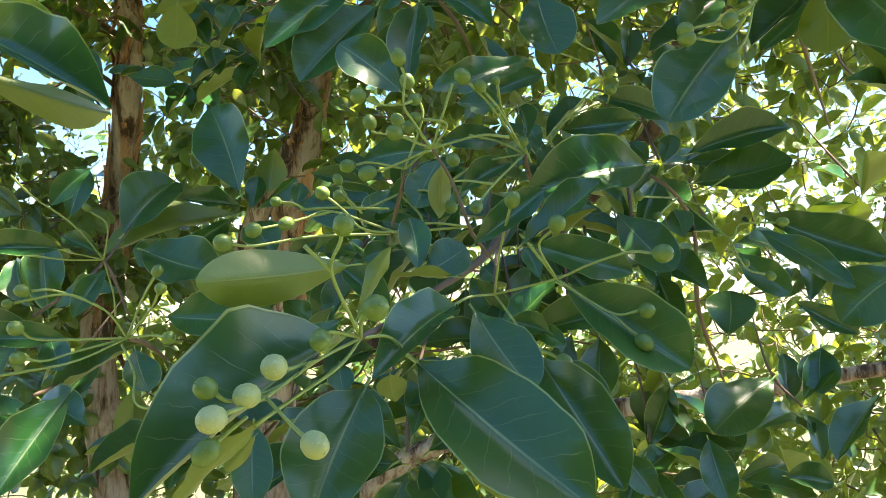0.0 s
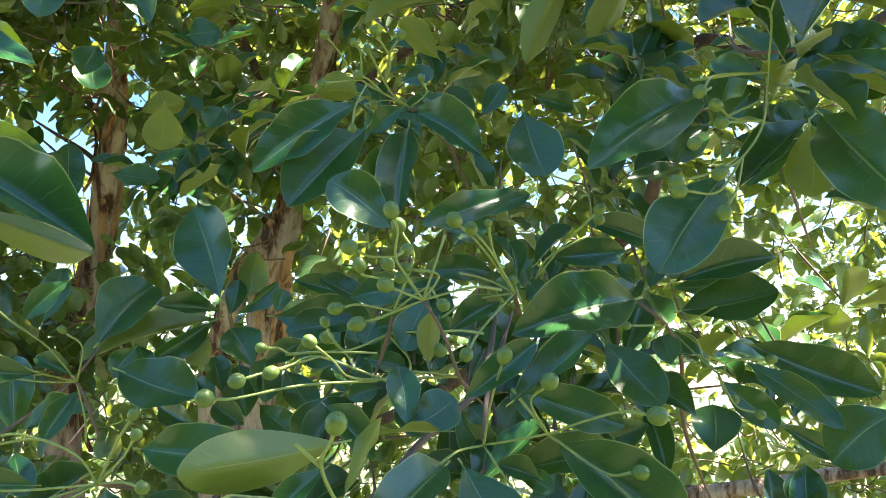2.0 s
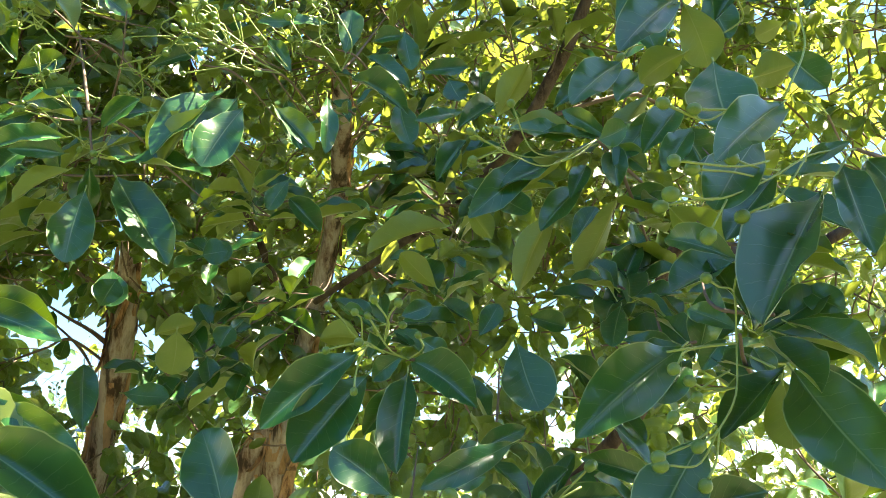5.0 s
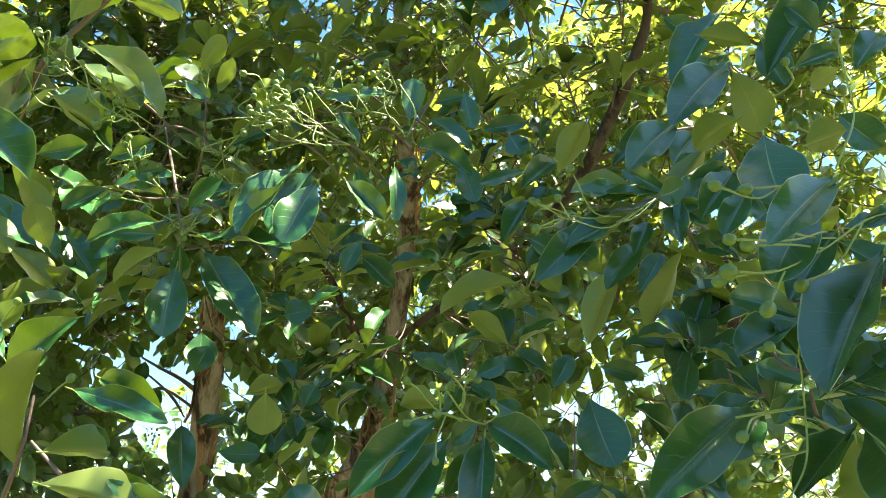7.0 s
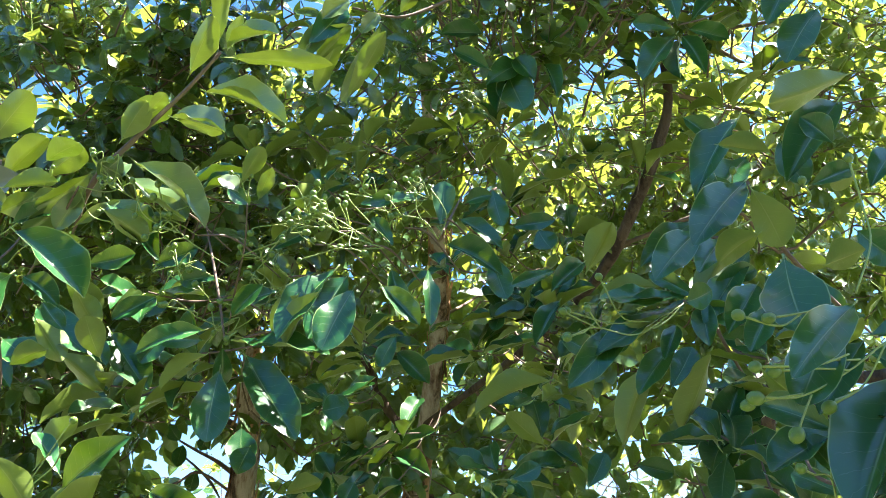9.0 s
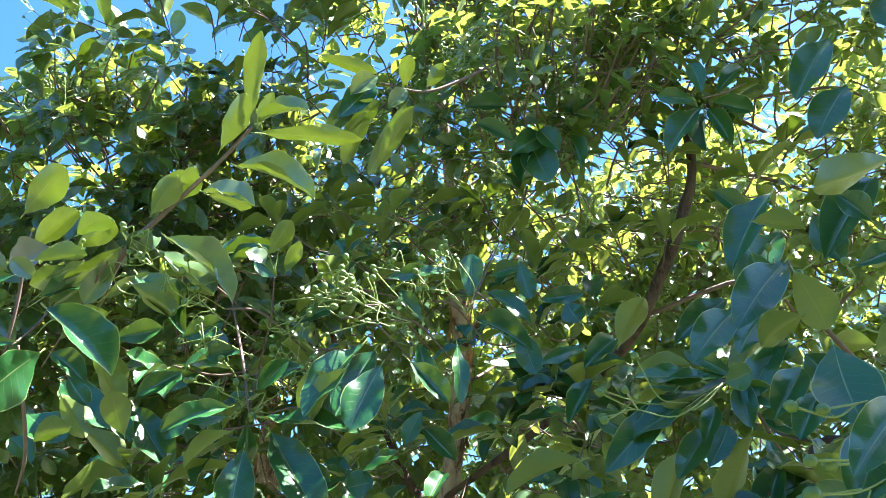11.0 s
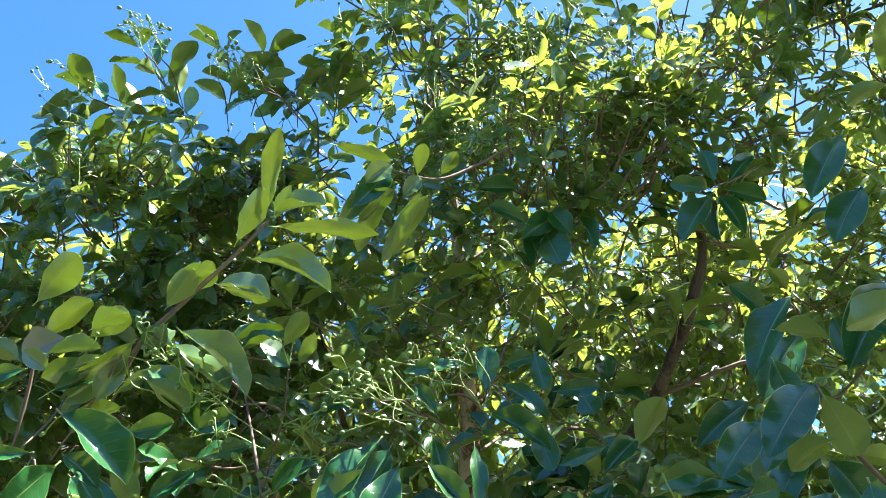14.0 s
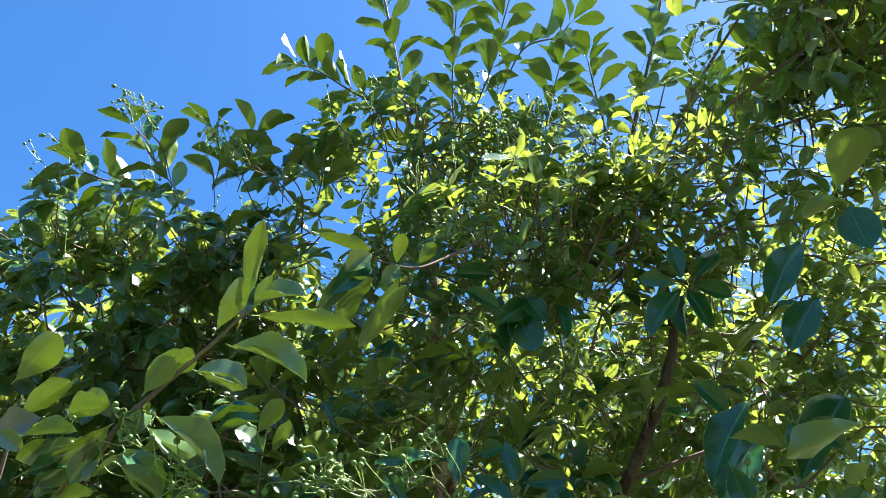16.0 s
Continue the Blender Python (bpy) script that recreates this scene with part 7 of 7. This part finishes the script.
whorl(-0.295, 1.076, 1.957, 7, 267, 0.070)
whorl(-0.048, 0.868, 1.865, 8, 268, 0.076)
whorl(0.012, 0.930, 1.986, 6, 269, 0.064)
whorl(-0.297, 0.959, 1.850, 7, 270, 0.070)
whorl(-0.265, 1.019, 2.089, 8, 271, 0.076)
whorl(-0.441, 0.758, 2.013, 7, 273, 0.070)
whorl(-0.492, 0.728, 1.948, 8, 274, 0.076)
whorl(-0.039, 0.969, 2.129, 6, 275, 0.064)
# berry clusters along the skyline
panicle(-0.908, 0.801, 2.948, 8, 60)
panicle(-0.764, 0.745, 3.005, 9, 61)
panicle(-0.733, 0.754, 2.998, 10, 62)
panicle(-1.018, 0.924, 2.845, 11, 63)
panicle(-0.974, 0.938, 2.834, 8, 64)
panicle(-0.910, 0.934, 2.816, 9, 65)
panicle(-0.823, 0.903, 2.801, 10, 66)
panicle(-0.610, 0.802, 2.954, 11, 67)
panicle(-0.579, 0.813, 2.945, 8, 68)
panicle(-0.550, 0.809, 2.921, 9, 69)
panicle(0.387, 0.722, 3.025, 10, 70)
panicle(0.396, 0.752, 2.989, 11, 71)
panicle(0.430, 0.761, 2.982, 8, 72)
panicle(0.483, 0.694, 2.992, 9, 73)
panicle(0.116, 0.835, 3.009, 10, 74)
panicle(-0.019, 0.838, 2.987, 11, 75)
panicle(-0.249, 0.710, 2.956, 8, 76)
panicle(-0.280, 0.831, 2.802, 9, 77)
# whorls added along the sun's line to block it from a near leaf
whorl(0.435, 0.417, 2.252, 8, 300, 0.075)
whorl(0.480, 0.423, 2.341, 8, 301, 0.075)
whorl(0.525, 0.430, 2.430, 8, 302, 0.075)
whorl(0.592, 0.439, 2.564, 8, 303, 0.075)

# ---- the crown: whorls of leaves on twigs that branch from the limbs ----
TEMPLATES = []
for i_ in range(6):
    v_, f_, u_, _ = blade(6, 2, i_, (0.12, 0.30, 0.05, 0.38, 0.2, -0.05)[i_], (0.15, 0.28, 0.1, 0.2, 0.35, 0.12)[i_], 0.06, 40 + i_)
    TEMPLATES.append((np.array(v_), np.array(f_), np.array(u_)))


def dist_to(a, b):
    return float(np.linalg.norm(a[:3] - b[:3]))


def small_berry(at, r, verts, faces):
    """A far berry: a six-sided bead."""
    b = len(verts)
    verts.append((at[0], at[1], at[2] + r * 1.1))
    for h, q in ((0.55, 0.85), (-0.45, 0.9)):
        for j in range(6):
            a = 1.0472 * j
            verts.append((at[0] + r * q * math.cos(a), at[1] + r * q * math.sin(a), at[2] + r * h))
    verts.append((at[0], at[1], at[2] - r * 1.1))
    for j in range(6):
        n = (j + 1) % 6
        faces += [(b, b + 1 + j, b + 1 + n), (b + 1 + j, b + 7 + j, b + 7 + n, b + 1 + n), (b + 13, b + 7 + n, b + 7 + j)]


def in_opening(p):
    """Whether p lies in one of the crown's openings, or in a shaft through which the sun reaches its inside."""
    if any(np.linalg.norm((p - g[:3]) / g[3:]) < 1 for g in GAPS):
        return True
    for c in SHAFTS:
        d = p - c
        s = float(d.dot(np.array(SUN_WAY)))
        if s > 0.06 and np.linalg.norm(d - np.array(SUN_WAY) * s) < 0.09:
            return True
    return False


def crown(name, label, blobs, seed, size=0.079, keep=1.0, fruit=0.25, hang=0.5, thick=1.6):
    """One bough: leaves in whorls inside some egg-shaped clumps, with the twigs that bear them."""
    rng = np.random.default_rng(seed)
    tv, tf, tu = [], [], []
    LV, LF, LU, count = [], [], [], 0
    fv, ff, fu, bv, bf = [], [], [], [], []
    for cx, cy, cz, rx, ry, rz, n in blobs:
        c = np.array((cx, cy, cz))
        near = min((q for l in TREE_LINES for q in l), key=lambda q: np.linalg.norm(q[:3] - c) + 0.35 * max(0, q[2] - cz))
        hub = c + rng.normal(0, 0.06, 3)
        stops = [(*near[:3], min(0.0045, near[3]))]
        for s, r in ((0.2, 0.0040), (0.4, 0.0034), (0.6, 0.0028), (0.8, 0.0022), (1.0, 0.0014)):
            q = near[:3] * (1 - s) + hub * s + rng.normal(0, 0.015 + 0.03 * min(1.0, dist_to(near, hub)), 3) + np.array((0, 0, 0.25 * s * (1 - s)))
            stops.append((*q, r))
        tube(stops, 6, 22, 0.08, seed, tv, tf, tu)
        for _ in range(int(n * thick)):
            while True:
                p = rng.uniform(-1, 1, 3)
                r = np.linalg.norm(p)
                if r < 1 and rng.random() < 0.35 + 0.65 * r:
                    break
            p = c + p * (rx, ry, rz)
            eye = np.array((0.0, -0.12 * (p[2] > 2), 1.62))
            if np.linalg.norm(p - eye) < keep or in_opening(p):
                continue
            way = p - hub
            dist = np.linalg.norm(way)
            way = way / max(dist, 1e-6) + np.array((0, 0, 0.35)) + rng.normal(0, 0.25, 3)
            way /= np.linalg.norm(way)
            root = p - way * min(0.13, dist) + rng.normal(0, 0.015, 3)
            bendy = (p + root) / 2 + rng.normal(0, 0.014, 3) - (0, 0, 0.01)
            tube([(*root, 0.0024), (*bendy, 0.0020), (*p, 0.0014)], 4, 5, 0.0, seed, tv, tf, tu)
            k = int(rng.integers(5, 10))
            turn = rng.uniform(0, 6.28)
            side = np.cross(way, (0.2, 0.9, 0.1))
            side /= np.linalg.norm(side)
            other = np.cross(way, side)
            if rng.random() < fruit:
                axis = way + rng.normal(0, 0.5, 3) + np.array((0, 0, 0.3))
                axis /= np.linalg.norm(axis)
                node = p + axis * rng.uniform(0.03, 0.06)
                tube([(*p, 0.0010), (*((p + node) / 2 + rng.normal(0, 0.004, 3)), 0.0009), (*node, 0.0008)], 3, 4, 0.0, 0, fv, ff, fu)
                for _b in range(int(rng.integers(3, 7))):
                    end = node + axis * rng.uniform(0.0, 0.03) + rng.normal(0, 0.022, 3)
                    tube([(*node, 0.0008), (*((end + node) / 2 + rng.normal(0, 0.004, 3)), 0.0007), (*end, 0.0008)], 3, 4, 0.0, 0, fv, ff, fu)
                    if rng.random() < 0.75:
                        small_berry(end, rng.uniform(0.003, 0.0042), bv, bf)
            for i in range(k):
                back = 0.0 if i < 5 else rng.uniform(0.02, 0.14)
                a = turn + i * 2.4 + rng.normal(0, 0.2)
                lift = rng.uniform(0.05, 0.75)
                x = (side * math.cos(a) + other * math.sin(a)) * (1 - 0.4 * lift) + way * lift
                x = x + np.array((0, -0.15 * hang, -0.30 * rng.random() - hang * rng.uniform(0.3, 1.1)))
                x /= np.linalg.norm(x)
                up = way * (1 - 0.8 * hang) + np.array((0, -1.3 * hang, 0.8 - 0.3 * hang)) + rng.normal(0, 0.35, 3)
                z = up - x * up.dot(x)
                z /= np.linalg.norm(z)
                y = np.cross(z, x)
                s = size * rng.uniform(0.62, 1.2)
                w = s * rng.uniform(0.37, 0.50)
                V, F, U = TEMPLATES[int(rng.integers(0, 6))]
                LV.append(V[:, :1] * x * s + V[:, 1:2] * y * w + V[:, 2:] * z * s + p - way * back)
                LF.append(F + count)
                LU.append(U)
                count += len(V)
    bough = tagged(part("bough", mesh_of("bough", tv, tf, TWIG, tu), tree), kind="stuff")
    tagged(part("fruit_stalk", mesh_of("fruit_stalk", fv, ff, STALK, fu), bough), "thin green branching fruit stalks", kind="stuff")
    tagged(part("berry", mesh_of("berry", bv, bf, FRUIT), bough), "small round green berries", kind="stuff")
    V, F, U = np.vstack(LV), np.vstack(LF), np.vstack(LU)
    me = bpy.data.meshes.new("foliage")
    me.from_pydata(V, [], F.tolist())
    me.materials.append(CROWN)
    layer = me.uv_layers.new(name="UVMap")
    layer.data.foreach_set("uv", U[F.ravel()].astype(np.float32).ravel())
    me.polygons.foreach_set("use_smooth", [True] * len(me.polygons))
    me.update()
    return tagged(part("foliage", me, bough, label), kind="stuff")


# openings in the crown where the sky shows: centre and half sizes
GAPS = [np.array(g) for g in (
    (-0.93, 1.75, 2.12, 0.16, 0.6, 0.13),
    (-0.27, 1.40, 2.15, 0.13, 0.42, 0.38),
    (-0.70, 1.55, 2.00, 0.15, 0.42, 0.36),
    (0.65, 1.71, 1.50, 0.09, 0.35, 0.14),
    (0.88, 2.31, 1.50, 0.12, 0.40, 0.22),
    (1.23, 3.21, 1.50, 0.17, 0.60, 0.32),
    (1.65, 4.32, 1.50, 0.24, 0.60, 0.40),
    (0.90, 1.88, 1.86, 0.10, 0.35, 0.09),
    (1.23, 2.57, 1.99, 0.14, 0.50, 0.12),
    (1.70, 3.55, 2.18, 0.20, 0.60, 0.16),
    (-0.16, 2.44, 1.20, 0.06, 0.50, 0.08),
    (-0.23, 3.45, 1.08, 0.09, 0.70, 0.12),
    (-0.39, 0.70, 2.87, 0.15, 0.35, 0.12),
    (-0.88, 1.79, 2.07, 0.08, 0.30, 0.11),
    (-1.06, 2.18, 2.17, 0.10, 0.30, 0.13),
    (-1.28, 2.62, 2.29, 0.12, 0.30, 0.16),
    (-0.79, 1.65, 2.07, 0.06, 0.30, 0.07),
    (-0.96, 2.03, 2.16, 0.08, 0.30, 0.09),
    (-1.15, 2.46, 2.26, 0.09, 0.30, 0.11),
    (0.17, 1.20, 1.93, 0.08, 0.30, 0.12),
    (0.23, 1.66, 2.02, 0.11, 0.35, 0.16),
    (0.32, 2.32, 2.15, 0.15, 0.40, 0.22),
    (0.41, 3.03, 2.30, 0.19, 0.45, 0.28),
    (0.37, 4.18, 2.67, 0.19, 0.60, 0.22),
    (0.79, 4.05, 3.06, 0.13, 0.60, 0.19),
)]
SHAFTS = list(np.random.default_rng(8).uniform((-0.95, 0.85, 1.70), (0.65, 1.90, 2.50), (20, 3)))
SHAFTS += [np.array(p) for p in ((-0.34, 0.34, 2.04), (-0.40, 0.55, 2.25), (-0.36, 0.35, 1.96), (-0.28, 0.33, 1.79), (-0.37, 0.57, 2.36), (-0.26, 0.66, 2.46), (-0.66, 0.63, 2.30), (-0.49, 0.52, 2.06))]
crown("bough", "glossy green leaves in whorls, low on the far side", [
    (-1.15, 2.3, 1.45, 0.75, 0.55, 0.5, 150), (0.0, 2.5, 1.35, 0.9, 0.5, 0.65, 190), (1.05, 2.2, 1.45, 0.75, 0.55, 0.65, 170), (0.1, 2.7, 0.9, 1.7, 0.5, 0.4, 200), (0.3, 3.2, 1.35, 1.9, 0.4, 0.8, 300)], 1)
crown("bough", "leaves on the crown's far side, lit by the sun", [
    (-1.7, 4.2, 1.75, 1.5, 0.7, 0.85, 330), (0.7, 4.4, 2.3, 1.7, 0.7, 1.4, 480), (2.7, 3.7, 2.0, 0.9, 0.8, 1.2, 260), (-0.2, 4.0, 0.9, 2.2, 0.5, 0.5, 240)], 5, thick=1.25)
crown("bough", "glossy green leaves in whorls between the trunks", [
    (-0.40, 2.35, 2.25, 0.75, 0.5, 0.45, 170), (0.55, 2.1, 2.2, 0.6, 0.6, 0.5, 110), (-1.45, 2.0, 2.35, 0.55, 0.6, 0.4, 110),
    (-0.60, 1.75, 2.30, 0.55, 0.4, 0.28, 130), (0.25, 1.75, 2.20, 0.6, 0.4, 0.32, 80), (0.0, 1.65, 1.95, 0.7, 0.3, 0.25, 60), (-1.30, 1.75, 2.05, 0.35, 0.4, 0.32, 100), (-1.05, 2.0, 1.75, 0.45, 0.4, 0.25, 80),
    (-0.3, 2.05, 2.75, 0.8, 0.4, 0.30, 150), (0.6, 1.9, 2.7, 0.5, 0.4, 0.35, 110), (-1.2, 1.8, 2.65, 0.4, 0.4, 0.3, 70), (0.0, 1.28, 2.17, 0.18, 0.10, 0.12, 32), (-0.62, 1.25, 2.45, 0.20, 0.15, 0.18, 34),
    (0.18, 1.68, 2.93, 0.22, 0.2, 0.2, 40), (0.18, 1.50, 3.08, 0.22, 0.2, 0.2, 36), (-0.11, 1.43, 3.31, 0.2, 0.2, 0.2, 24)], 2, size=0.077, fruit=0.4, hang=1.0, thick=1.5)
# hidden canopy added to keep the sun off the leaves below it
crown("bough", "dense hidden leaves added to roof and shade the inside of the crown", [
    (-0.9, 2.3, 3.00, 0.70, 0.60, 0.30, 190), (0.0, 2.3, 3.10, 0.75, 0.65, 0.30, 210), (0.7, 2.1, 3.05, 0.60, 0.55, 0.30, 130), (0.3, 3.1, 3.00, 1.3, 0.5, 0.35, 240)], 6, size=0.072, thick=1.2)
crown("bough", "leaves of the crown's upper part, sunlit from above", [
    (-0.05, 1.45, 2.80, 0.5, 0.4, 0.36, 130), (0.50, 1.40, 2.80, 0.45, 0.4, 0.40, 120), (-0.20, 1.12, 3.15, 0.30, 0.22, 0.20, 55), (0.28, 1.18, 3.15, 0.33, 0.22, 0.20, 60), (0.05, 0.90, 2.72, 0.28, 0.18, 0.15, 36),
    (0.34, 0.96, 2.84, 0.28, 0.20, 0.18, 28)], 3, size=0.056, fruit=0.5, hang=0.4, thick=2.4)
crown("bough", "shaded drooping leaves of the crown's overhanging side", [
    (-0.95, 1.15, 2.76, 0.50, 0.35, 0.28, 105), (-0.55, 1.35, 2.78, 0.45, 0.4, 0.30, 115), (-1.35, 1.35, 2.50, 0.45, 0.45, 0.38, 100), (-1.05, 1.55, 2.62, 0.45, 0.4, 0.35, 100), (-0.55, 1.10, 2.93, 0.20, 0.18, 0.12, 16), (-0.73, 1.06, 2.88, 0.2, 0.18, 0.11, 14),
    (-1.25, 1.05, 2.45, 0.35, 0.3, 0.28, 60)], 7, size=0.074, fruit=0.5, hang=0.95, thick=1.8)
crown("bough", "leaves of the crown's shaded side, with unseen clumps added for shade", [
    # outer right clumps are added, mostly unseen, to shade the near sprays
    (1.15, 1.5, 2.3, 0.5, 0.5, 0.6, 150), (0.95, 1.25, 2.75, 0.4, 0.4, 0.45, 100), (0.70, 0.98, 3.05, 0.20, 0.2, 0.3, 45), (0.70, 0.52, 3.12, 0.38, 0.38, 0.30, 130), (1.10, 0.42, 2.95, 0.38, 0.40, 0.32, 150), (1.08, 0.86, 3.00, 0.36, 0.30, 0.30, 110), (1.3, 1.7, 1.5, 0.5, 0.5, 0.5, 110),
    # two unseen clumps added to shade the far leaves at right
    (1.65, 2.25, 2.60, 0.45, 0.5, 0.30, 110), (2.05, 3.0, 2.80, 0.60, 0.7, 0.35, 150)], 4, size=0.064, thick=1.4)
